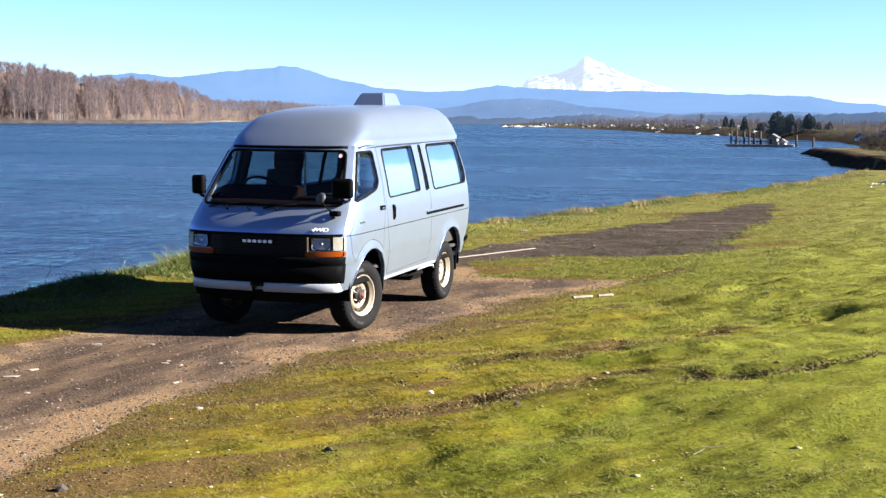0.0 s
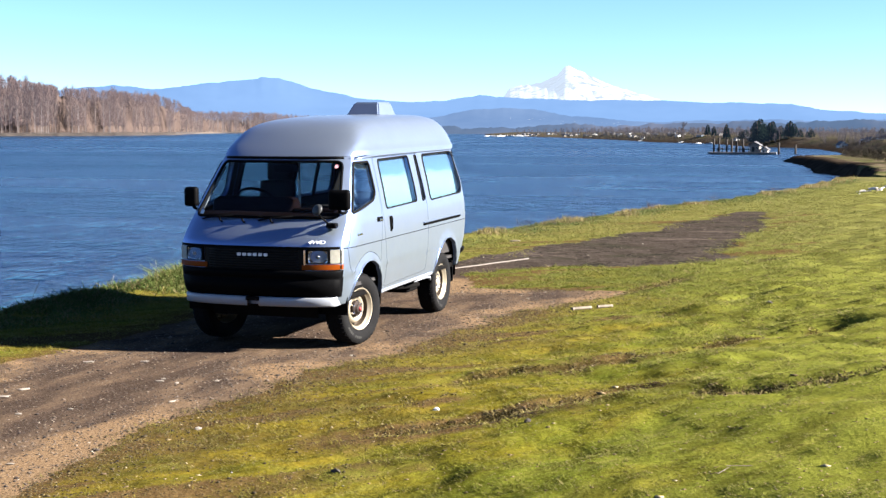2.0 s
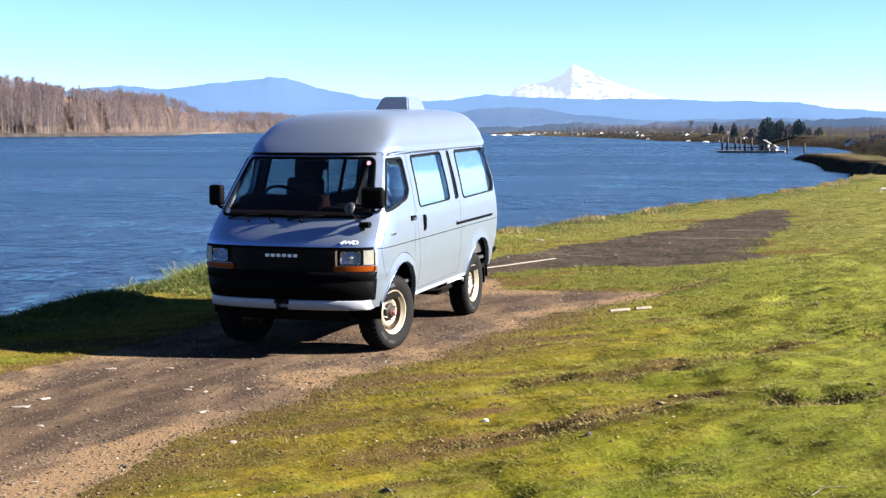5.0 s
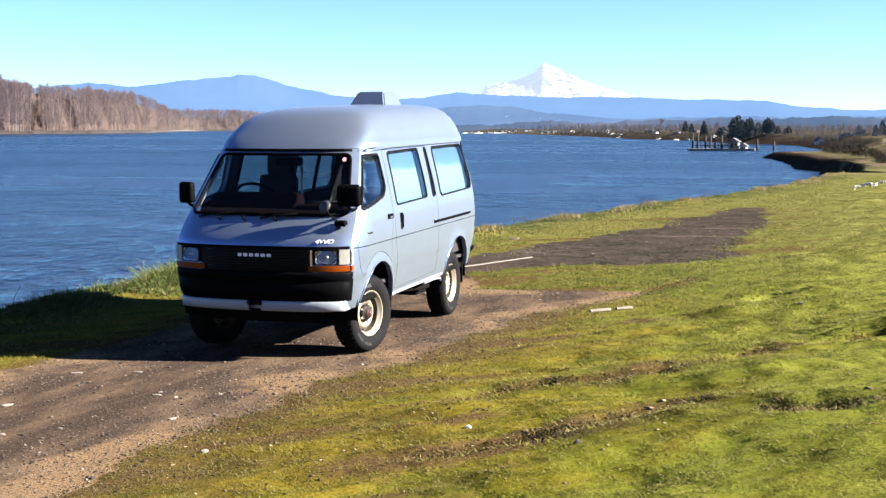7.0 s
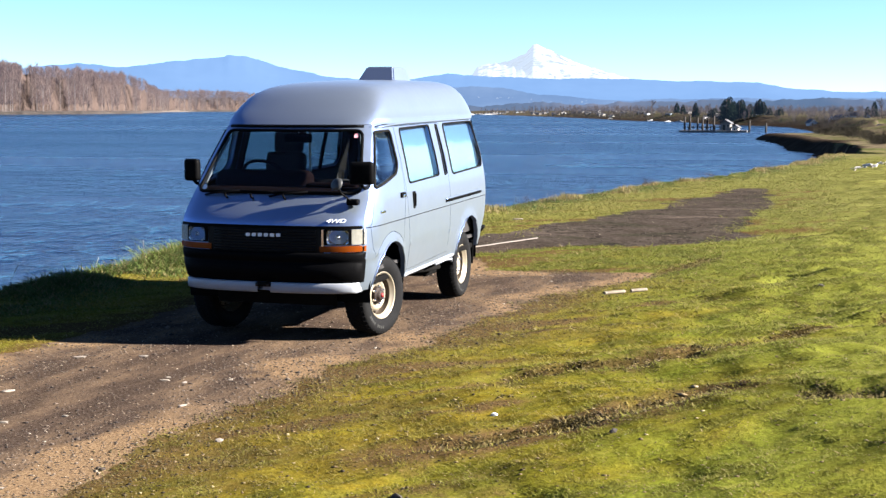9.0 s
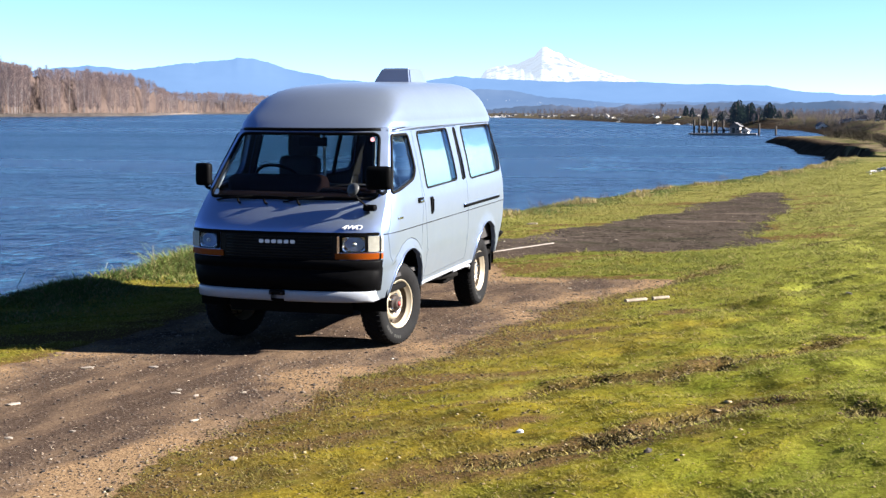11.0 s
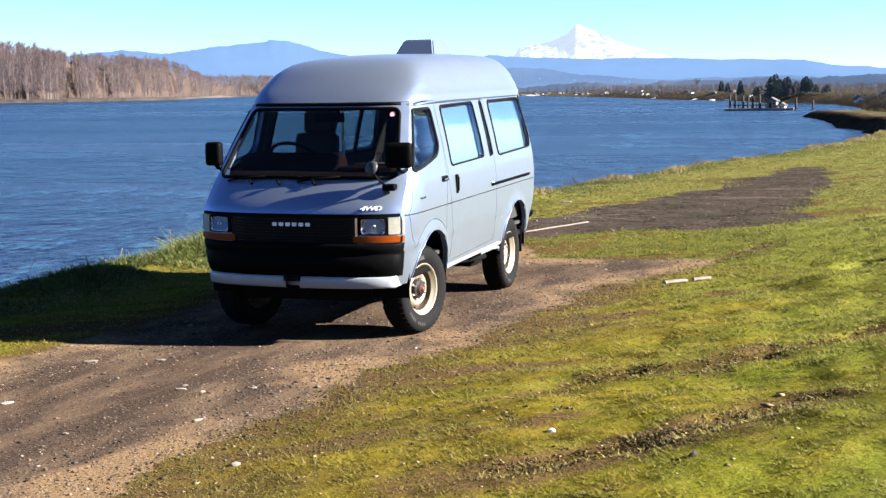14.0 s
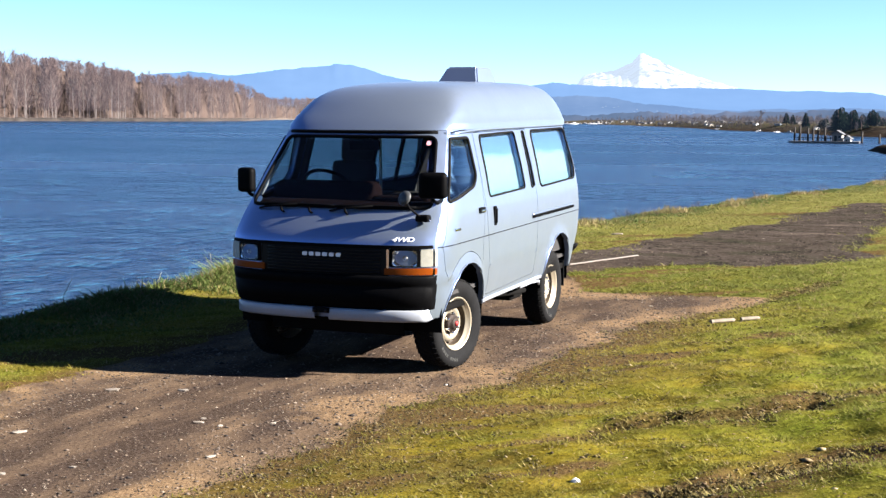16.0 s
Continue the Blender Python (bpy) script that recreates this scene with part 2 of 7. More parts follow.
def water_material():
    k = Mat("river_water", 0.2, colour=(0.0095, 0.0317, 0.0686), spec=0.17)
    small = k.noise(2.6, 3, 0.6, stretch=(1.1, 0.55, 1), rot=0.15)
    mid = k.noise(0.9, 3, 0.55, stretch=(1.0, 0.45, 1), rot=0.15)
    gust = k.noise(0.07, 3, 0.6, stretch=(0.4, 1.6, 1), rot=0.25)
    large = k.noise(0.012, 3, 0.55, stretch=(0.35, 1.5, 1), rot=0.25)
    swell = k.noise(0.22, 3, 0.6, stretch=(0.8, 0.8, 1), rot=0.3)
    h = k.math("ADD", k.math("ADD", k.math("MULTIPLY", small, 0.5), k.math("MULTIPLY", mid, 1.0)), k.math("MULTIPLY", swell, 1.1))
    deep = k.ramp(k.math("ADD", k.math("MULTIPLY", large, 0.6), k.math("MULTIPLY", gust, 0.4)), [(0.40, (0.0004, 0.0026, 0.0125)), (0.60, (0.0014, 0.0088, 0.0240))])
    # paler crests imitate sky caught on the waves, painted into the base colour
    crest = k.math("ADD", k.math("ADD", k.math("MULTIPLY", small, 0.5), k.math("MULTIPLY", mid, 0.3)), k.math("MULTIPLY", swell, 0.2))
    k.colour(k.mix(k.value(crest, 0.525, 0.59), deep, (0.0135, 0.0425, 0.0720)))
    k.bump(h, 1.0, 0.8)
    k.roughness(k.value(large, 0.3, 0.7, 0.22, 0.36))
    return k.m


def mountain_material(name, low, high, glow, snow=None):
    """Far land: dull colour, with haze painted in as a faint glow of its own."""
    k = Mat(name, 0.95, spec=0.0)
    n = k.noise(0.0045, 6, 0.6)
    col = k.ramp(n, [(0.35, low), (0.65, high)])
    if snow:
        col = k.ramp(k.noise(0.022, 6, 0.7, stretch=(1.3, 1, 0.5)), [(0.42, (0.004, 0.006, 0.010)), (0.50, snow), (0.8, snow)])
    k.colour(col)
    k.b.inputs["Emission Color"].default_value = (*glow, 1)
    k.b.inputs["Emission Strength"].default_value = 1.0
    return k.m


GROUND, BLADE, BANK_BLADE, STRAW, WATER = ground_material(), blade_material("grass_blade", 0.10), blade_material("bank_blade", 0.2, 0.85), blade_material("straw_blade", 0.85), water_material()


# ---------------------------------------------------------------- helpers for meshes
def mesh_object(name, verts, faces, material=None, parent=None, smooth=False, label=""):
    me = bpy.data.meshes.new(name)
    me.from_pydata([tuple(map(float, v)) for v in verts], [], [tuple(map(int, q)) for q in faces])
    me.update()
    if smooth:
        me.shade_smooth()
    if material:
        me.materials.append(material)
    ob = new(name, me)
    if parent:
        ob.parent = parent
    if label:
        tagged(ob, label)
    return ob


def part(name, bm, material, parent=None, label="", smooth=False):
    """Links a bmesh as one mesh object under a thing or a part."""
    me = bpy.data.meshes.new(name)
    bm.to_mesh(me)
    bm.free()
    if smooth:
        me.shade_smooth()
    if material:
        me.materials.append(material)
    ob = new(name, me)
    if parent:
        ob.parent = parent
    if label:
        tagged(ob, label)
    return ob


def big_mesh(name, verts, loops, size, material, smooth=False):
    """A mesh from arrays: faces of one size."""
    me = bpy.data.meshes.new(name)
    n = len(loops) // size
    me.vertices.add(len(verts))
    me.vertices.foreach_set("co", np.asarray(verts, np.float32).ravel())
    me.loops.add(len(loops))
    me.loops.foreach_set("vertex_index", np.asarray(loops, np.int32))
    me.polygons.add(n)
    me.polygons.foreach_set("loop_start", np.arange(0, n * size, size, dtype=np.int32))
    me.polygons.foreach_set("loop_total", np.full(n, size, np.int32))
    me.update(calc_edges=True)
    if smooth:
        me.shade_smooth()
    me.materials.append(material)
    return new(name, me)


def lattice(ix, iy, seed):
    h = (ix.astype(np.int64) * 374761393 + iy.astype(np.int64) * 668265263 + seed * 974711) & 0x7FFFFFFF
    h = ((h ^ (h >> 13)) * 1274126177) & 0x7FFFFFFF
    return ((h ^ (h >> 16)) & 0xFFFF) / 65535.0


def vnoise(x, y, seed=0):
    """Value noise from 0 to 1 on arrays."""
    x, y = np.asarray(x, float), np.asarray(y, float)
    ix, iy = np.floor(x).astype(np.int64), np.floor(y).astype(np.int64)
    u, v = x - ix, y - iy
    u, v = u * u * (3 - 2 * u), v * v * (3 - 2 * v)
    a, b = lattice(ix, iy, seed), lattice(ix + 1, iy, seed)
    c, d = lattice(ix, iy + 1, seed), lattice(ix + 1, iy + 1, seed)
    return (a * (1 - u) + b * u) * (1 - v) + (c * (1 - u) + d * u) * v


def fbm(x, y, octaves=4, seed=0):
    s, a, total = 0.0, 0.5, 0.0
    for o in range(octaves):
        s = s + a * vnoise(np.asarray(x) * 2**o + 17.3 * o, np.asarray(y) * 2**o - 9.1 * o, seed + o)
        total += a
        a *= 0.5
    return s / total


def step(a, b, x):
    t = np.clip((x - a) / (b - a), 0, 1)
    return t * t * (3 - 2 * t)

# ---------------------------------------------------------------- the lie of the land
WATER_Z = -2.8
# the river's edge on this side: x for a given y
SHORE_Y = [-400, -30, 0, 5, 10, 14, 19, 25, 29, 36.5, 44, 56, 75, 95, 112, 123, 137, 144, 176, 199, 206, 212, 225, 250, 300, 340, 356, 380, 388, 420, 491, 521, 555, 600, 700, 923, 1209, 1800, 5000]
SHORE_X = [-30, -5.2, -3.9, -3.7, -2.8, -2.0, -0.95, 0.3, 1.4, 2.8, 3.9, 4.2, 4.3, 4.1, 3.6, 3.0, 2.2, -0.6, -3.2, -7, -7.5, -4, 4, 3, -2, -6, -10, -17, -27, -34, -52, -68, -84, -97, -127, -210, -331, -520, -1500]
ROAD_Y = [-40, -12, -4.1, -1.6, -0.98, 0.0, 1.43, 2.67, 4.3, 5.0]
ROAD_RIGHT = [1.6, 1.05, 0.87, 0.92, 0.98, 1.22, 1.42, 1.7, 2.25, 2.45]
LEFT_Y = [-40, -12, -1.8, 0, 4, 8, 11.1, 12.7, 15, 18.7, 21.8, 23]
LEFT_X = [-2.2, -1.9, -1.73, -1.62, -1.4, -0.95, -0.25, 0.32, 1.0, 1.42, 2.05, 2.6]
# hollows in the turf: x, y, length, width, depth, turn
HOLLOWS = [(5.0, 1.33, 0.27, 0.16, 0.20, 0.3),
           (4.71, 0.83, 0.36, 0.14, 0.11, 0.5),
           (3.89, 4.77, 0.35, 0.15, 0.14, 0.9),
           (4.6, -2.86, 0.5, 0.16, 0.02, 0.1),
           (5.59, 3.15, 0.5, 0.16, 0.08, 0.5),
           (4.29, 10.57, 0.9, 0.3, 0.06, 0.8),
           (3.71, -2.27, 0.15, 0.12, 0.03, 0.5),
           (2.17, -2.09, 0.4, 0.18, 0.03, 0.8)]
# old wheel ruts along the slope, each a line of x, y
RUTS = [((2.12, -1.88), (2.6, -1.65), (3.03, -1.40), (3.38, -0.95), (3.68, -0.5), (3.93, 0.10), (4.25, 0.47), (4.75, 0.78), (4.98, 1.27)),
        ((2.18, -3.9), (2.6, -3.56), (3.0, -3.25), (3.22, -3.02), (3.46, -2.55), (3.7, -2.24)),
        ((4.06, -2.72), (4.43, -2.9), (4.74, -2.86), (5.09, -2.78), (5.5, -2.45), (6.2, -1.5)),
        ((1.95, -2.95), (2.33, -2.70), (2.66, -2.5)),
        ((2.26, 4.47), (2.73, 5.94), (2.94, 7.16)),
        ((3.37, 9.02), (4.07, 9.85), (4.87, 11.52), (5.62, 12.66))]
RUT_BARE = [1.05, 0.9, 0.5, 0.3, 0.9, 0.9]
RUT_DEPTH = [0.048, 0.042, 0.020, 0.012, 0.028, 0.032]


def rut_offset(x, y, line):
    """Signed distance to a line of points, positive on its far side, and the place along it."""
    best, side, along = np.full(np.shape(x), 1e6), np.ones(np.shape(x)), np.zeros(np.shape(x))
    for k, ((ax, ay), (bx, by)) in enumerate(zip(line, line[1:])):
        dx, dy = bx - ax, by - ay
        t = np.clip(((x - ax) * dx + (y - ay) * dy) / (dx * dx + dy * dy), 0, 1)
        px, py = x - ax - t * dx, y - ay - t * dy
        d = np.hypot(px, py)
        near = d < best
        best = np.where(near, d, best)
        side = np.where(near, np.sign(dx * py - dy * px), side)
        along = np.where(near, k + t, along)
    return best * side, along


def shore_x(y):
    return np.interp(y, SHORE_Y, SHORE_X)


def road_mask(x, y):
    """1 on the worn track and the turning place, 0 on grass, with a ramp about 0.3 m wide."""
    left = np.interp(y, LEFT_Y, LEFT_X)
    wob = (fbm(x * 1.3, y * 1.3, 3, 5) - 0.5) * 0.45 + (fbm(x * 6, y * 6, 3, 6) - 0.5) * 0.22
    near = np.minimum(x - left, np.interp(y, ROAD_Y, ROAD_RIGHT) - x)
    near = np.minimum(near, 5.0 + 0.12 * (x - 2) - y)
    # tail of the track that runs out on the slope
    link = np.where((y > 3.5) & (y < 9.5), np.minimum(x - left, 0.55 - 0.28 * np.clip(y - 4.2, 0, 3) - x), -9.0)
    right = np.interp(y, [7.0, 7.8, 8.2, 9.2, 13.2, 17.7, 21, 22.4, 23.5], [0.2, 0.6, 2.1, 3.0, 3.2, 3.2, 3.0, 2.75, 2.3])
    far = np.minimum(np.minimum(x - left, right - x), np.minimum(y - 6.6, 22.6 - y))
    d = np.maximum(np.maximum(near, link), far) + wob * (1 + 0.9 * step(5, 9, y))
    return step(-0.16, 0.16, d), d


def height(x, y):
    x, y = np.asarray(x, float), np.asarray(y, float)
    d = x - shore_x(y)
    right = np.where(y < 6, np.interp(y, ROAD_Y, ROAD_RIGHT), np.interp(y, [6, 10, 18, 24, 40, 80], [2.6, 3.2, 3.5, 3.4, 4.6, 9.0]))
    s = x - right
    top = np.interp(y, [-20, 5, 20, 35, 60, 110, 170, 240, 420, 5000], [0.72, 0.66, 0.62, 0.56, 0.30, 0.15, 0.55, 0.3, -0.4, 0.0])
    z = 0.035 * np.clip(-0.5 - y, 0, 1.8) + top / (1 + np.exp(np.clip(-(s - 4.2) / 1.15, -40, 40))) - 0.026 * top
    # far low shores: the land starts just above the water
    low = np.interp(y, [44, 75, 130, 210, 260, 5000], [0.0, -0.35, -1.35, -1.9, -2.1, -2.2])
    z = z + low * (1 - step(np.where(y > 235, 1.0, 6.0), np.where(y > 235, 9.0, 26.0), d)) * step(40, 90, y)
    z += (fbm(x * 0.35, y * 0.35, 3, 11) - 0.5) * 0.14 * step(0.2, 2.5, s) * (1 + 3 * step(40, 150, y))
    z += (fbm(x * 1.7, y * 1.7, 3, 21) - 0.5) * 0.075 * step(0.1, 1.5, s) * step(80, 30, y)
    # low terraces and folds along the slope
    u, v = 0.65 * x + 0.76 * y, 0.76 * x - 0.65 * y
    turf = step(0.25, 1.6, s) * step(60, 25, y)
    z += (fbm(u * 0.40, v * 1.0, 3, 131) - 0.5) * (0.12 + 0.09 * step(-3.5, 0.0, y)) * turf
    z += 0.028 * turf * step(0.47, 0.60, fbm(u * 0.55, v * 0.8, 3, 137))
    z += (fbm(x * 3.6, y * 3.6, 3, 143) - 0.5) * (0.034 + 0.026 * step(-3.5, 0.0, y)) * turf
    r, _ = road_mask(x, y)
    z += (fbm(x * 3.2, y * 3.2, 3, 31) - 0.5) * 0.022 * (1 - 0.7 * r)
    z += 0.024 * np.exp(-(x / 2.2) ** 2 - ((y - 0.4) / 2.2) ** 2) + 0.012 * np.exp(-(x / 2.2) ** 2 - ((y - 2.6) / 1.5) ** 2)
    z -= r * 0.008 * (y < 30)
    z += 0.05 * step(-1.6, -2.3, x - np.interp(y, LEFT_Y, LEFT_X) - 0.0) * (y < 14)
    for hx, hy, ln, wd, dp, turn in HOLLOWS:
        c, sn = math.cos(turn), math.sin(turn)
        u, v = (x - hx) * c + (y - hy) * sn, -(x - hx) * sn + (y - hy) * c
        wave = 1 + 0.6 * (fbm(x * 5, y * 5, 2, 41) - 0.5)
        q = np.exp(-((u / ln) ** 2) * 1.2 - ((v / wd) ** 2) * wave)
        lip = np.exp(-((u / ln) ** 2) - (((v - 1.5 * wd) / wd) ** 2))
        z = z - 1.3 * dp * q + 0.10 * dp * lip
    for line, dp in zip(RUTS, RUT_DEPTH):
        box_ = (x > 1.5) & (x < 6.8) & (y > -5) & (y < 14)
        if np.any(box_):
            q, along = rut_offset(x[box_] if x.ndim else x, y[box_] if y.ndim else y, line)
            q = q + (fbm((x[box_] if x.ndim else x) * 4, (y[box_] if y.ndim else y) * 4, 2, 93) - 0.5) * 0.16
            amp = dp * (0.6 + 0.7 * vnoise(along * 1.7, along * 0 + dp * 90, 95)) * step(0.0, 0.7, along) * step(len(line) - 1.0, len(line) - 1.7, along)
            dz = amp * (0.45 * np.exp(-((q - 0.17) / 0.13) ** 2) - 1.1 * np.exp(-((q + 0.02) / 0.085) ** 2))
            if x.ndim:
                z[box_] = z[box_] + dz
            else:
                z = z + dz
    # the bank
    edge = 0.12 * (fbm(y * 0.6, y * 0.21, 3, 51) - 0.5) * 8
    dd = d + np.where(y < 60, edge * 0.35, edge * 2)
    steep = np.interp(y, [40, 49, 53, 108, 132, 300, 900], [0.75, 0.75, 2.2, 2.2, 0.62, 0.3, 0.06])
    bank = steep * dd + np.where(y < 50, 0.05, -2.75)
    z = np.where(y < 50, np.minimum(z, np.where(dd < 0, steep * 1.0 * dd, z)), np.minimum(z, bank))
    return np.maximum(z, WATER_Z - 1.5)


def bare_mask(x, y):
    b = np.zeros_like(np.asarray(x, float))
    for hx, hy, ln, wd, dp, turn in HOLLOWS:
        c, sn = math.cos(turn), math.sin(turn)
        u, v = (x - hx) * c + (y - hy) * sn, -(x - hx) * sn + (y - hy) * c
        b = np.maximum(b, min(1.0, 0.35 + dp * 4) * np.exp(-((u / ln / 0.95) ** 2) - ((v + 0.2 * wd) / wd / 1.0) ** 2))
    x, y = np.asarray(x, float), np.asarray(y, float)
    for line, dp, wt in zip(RUTS, RUT_DEPTH, RUT_BARE):
        q, along = rut_offset(x, y, line)
        amp = (0.72 + 0.6 * vnoise(along * 1.7, along * 0 + dp * 90, 95)) * step(0.0, 0.7, along) * step(len(line) - 1.0, len(line) - 1.7, along)
        q = q + (fbm(x * 4, y * 4, 2, 93) - 0.5) * 0.16
        b = np.maximum(b, np.clip(wt * amp, 0, 1.1) * (0.45 + 0.95 * fbm(x * 7, y * 7, 2, 97)) * np.exp(-((q + 0.02) / 0.12) ** 2))
    d = x - shore_x(y)
    b = np.maximum(b, np.where(y > 50, step(0.2, -0.6, d - np.interp(y, [50, 108, 132], [1.0, 1.0, 4.0]) - 3 * (fbm(x * 0.3, y * 0.3, 2, 8) - 0.5)), step(0.1, -0.5, d)))
    return b


def worn_mask(x, y, d):
    """Trodden turf along the track and in streaks across the slope."""
    streak = fbm(0.5 * (x * 0.7 + y * 0.7), 3.0 * (-x * 0.7 + y * 0.7), 3, 83)
    near = np.exp(-np.clip(-d - 0.1, 0, 9) / 0.65) * (0.25 + 0.75 * step(5.0, 3.0, y))
    for line, wt in zip(RUTS[:4], (0.85, 1.1, 0.30, 0.6)):
        q, along = rut_offset(x, y, line)
        wide = 0.27 + 0.18 * vnoise(along * 1.3, along * 0 + 7.0, 61)
        near = np.maximum(near, wt * np.exp(-((q + 0.06) / wide) ** 2) * step(5.2, 3.4, x))
    return np.clip(0.75 * near * (0.55 + 0.9 * fbm(x * 1.6, y * 1.6, 2, 85)) + step(0.56, 0.70, streak) * np.exp(-np.clip(-d, 0, 99) / 2.2), 0, 1) * (y < 30)


# the sheet of ground: rings round a point behind the walk, finest in the direction of the view
CX, CY = 4.6, -14.0
fine = np.radians(np.arange(-52, 18.01, 0.17))
coarse = np.radians(np.concatenate([np.arange(20, 308, 4.0)]))
azim = np.concatenate([fine, coarse])
radii = [0.02]
while radii[-1] < 1.2:
    radii.append(radii[-1] * 1.5)
while radii[-1] < 4600:
    radii.append(radii[-1] * (1.0048 if radii[-1] < 22 else 1.0075 if radii[-1] < 45 else 1.013 if radii[-1] < 320 else 1.03))
radii = np.array(radii)
A, R = np.meshgrid(azim, radii)
GX, GY = CX + R * np.sin(A), CY + R * np.cos(A)
GZ = height(GX, GY)
na, nr = len(azim), len(radii)
verts = np.stack([GX, GY, GZ], -1).reshape(-1, 3)
verts = np.vstack([verts, [[CX, CY, float(height(CX, CY))]]])
ii, jj = np.meshgrid(np.arange(nr - 1), np.arange(na), indexing="ij")
j2 = (jj + 1) % na
quads = np.stack([ii * na + jj, (ii + 1) * na + jj, (ii + 1) * na + j2, ii * na + j2], -1).reshape(-1, 4)[:, ::-1]
road_v, road_d = road_mask(verts[:, 0], verts[:, 1])
verge_v = np.exp(-((road_d - 0.20) / 0.34) ** 2) * step(0.22, 0.62, fbm(verts[:, 0] * 1.3, verts[:, 1] * 1.3, 3, 77)) * 1.4 * step(7.0, 5.0, verts[:, 1])
worn_v = worn_mask(verts[:, 0], verts[:, 1], road_d)
bare_v = bare_mask(verts[:, 0], verts[:, 1])
dry_v = step(37, 60, verts[:, 1] + 14 * (fbm(verts[:, 0] * 0.4, verts[:, 1] * 0.15, 3, 151) - 0.5))
on_road = road_v[quads].mean(1) > 0.5


def ground_piece(name, keep, label):
    used, back = np.unique(quads[keep], return_inverse=True)
    ob = big_mesh(name, verts[used], back.ravel(), 4, GROUND, smooth=True)
    for key, data in (("road", road_v), ("verge", verge_v), ("worn", worn_v), ("bare", bare_v), ("dry", dry_v)):
        ob.data.attributes.new(key, "FLOAT", "POINT").data.foreach_set("value", data[used].astype(np.float32))
    return tagged(ob, label, kind="structure")


ground_piece("ground", ~on_road, "mossy short grass slope above the river, with worn hollows")
ground_piece("road", on_road, "rutted gravel and dirt track with tan edges")
water_a = np.radians(np.concatenate([np.arange(-52, 20, 0.5), np.arange(20, 308, 6.0)]))
wr = [6.0]
while wr[-1] < 4700:
    wr.append(wr[-1] * 1.06)
WA, WR = np.meshgrid(water_a, np.array(wr))
wv = np.stack([CX + WR * np.sin(WA), CY + WR * np.cos(WA), np.full_like(WA, WATER_Z)], -1).reshape(-1, 3)
wi, wj = np.meshgrid(np.arange(len(wr) - 1), np.arange(len(water_a)), indexing="ij")
wk = (wj + 1) % len(water_a)
wq = np.stack([wi * len(water_a) + wj, (wi + 1) * len(water_a) + wj, (wi + 1) * len(water_a) + wk, wi * len(water_a) + wk], -1).reshape(-1, 4)[:, ::-1]
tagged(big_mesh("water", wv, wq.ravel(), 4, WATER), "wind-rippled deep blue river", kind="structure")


# ---------------------------------------------------------------- grass
def blades(name, x, y, h, w, lean, material, label, rng):
    """One narrow leaf for each place, on the ground."""
    n = len(x)
    z = height(x, y) - 0.004
    turn = rng.uniform(0, 2 * np.pi, n)
    way = turn + np.pi / 2 + rng.normal(0, 0.35, n)
    dx, dy = np.cos(turn) * w / 2, np.sin(turn) * w / 2
    lx, ly = np.cos(way) * lean * h, np.sin(way) * lean * h
    v = np.empty((n, 3, 3))
    v[:, 0] = np.stack([x - dx, y - dy, z], -1)
    v[:, 1] = np.stack([x + dx, y + dy, z], -1)
    v[:, 2] = np.stack([x + lx, y + ly, z + h], -1)
    ob = big_mesh(name, v.reshape(-1, 3), np.arange(3 * n), 3, material)
    return tagged(ob, label, "grass", kind="stuff")


def lawn():
    rng = np.random.default_rng(4)
    n = 1900000
    r = np.exp(rng.uniform(math.log(5.0), math.log(55), n))
    a = np.radians(rng.uniform(-48, 12, n))
    x, y = CX + 0.2 + r * np.sin(a), CY + 2.6 + r * np.cos(a)
    m, d = road_mask(x, y)
    thin = fbm(x * 1.1, y * 1.1, 3, 61)
    keep = (d < 0.05 * rng.uniform(-3, 2.4, n) + 0.55 * rng.random(n) ** 3 * step(5, 9, y) * step(0.40, 0.62, fbm(x * 0.9, y * 0.9, 3, 153))) & (x - shore_x(y) > -0.1) & (bare_mask(x, y) < rng.uniform(0.3, 1.5, n))
    keep &= worn_mask(x, y, d) < rng.uniform(0.2, 1.25, n)
    keep &= rng.uniform(0, 1, n) < 0.62 + 0.6 * step(0.30, 0.62, thin) + 0.3 * step(2.5, 5, x)
    x, y, r, thin = x[keep], y[keep], r[keep], thin[keep]
    n = len(x)
    h = rng.gamma(5, 0.0019, n) * (0.6 + 0.7 * step(0.38, 0.66, fbm(x * 9, y * 9, 2, 63))) * np.clip(r / 9, 0.8, 1.9) * (1 - 0.35 * step(3.5, 5.5, x))
    blades("grass", x, y, h, 0.003 + 0.0007 * r * rng.uniform(0.6, 1.4, n), rng.uniform(0.9, 3.0, n), BLADE, "short mossy green and yellow turf blades", rng)


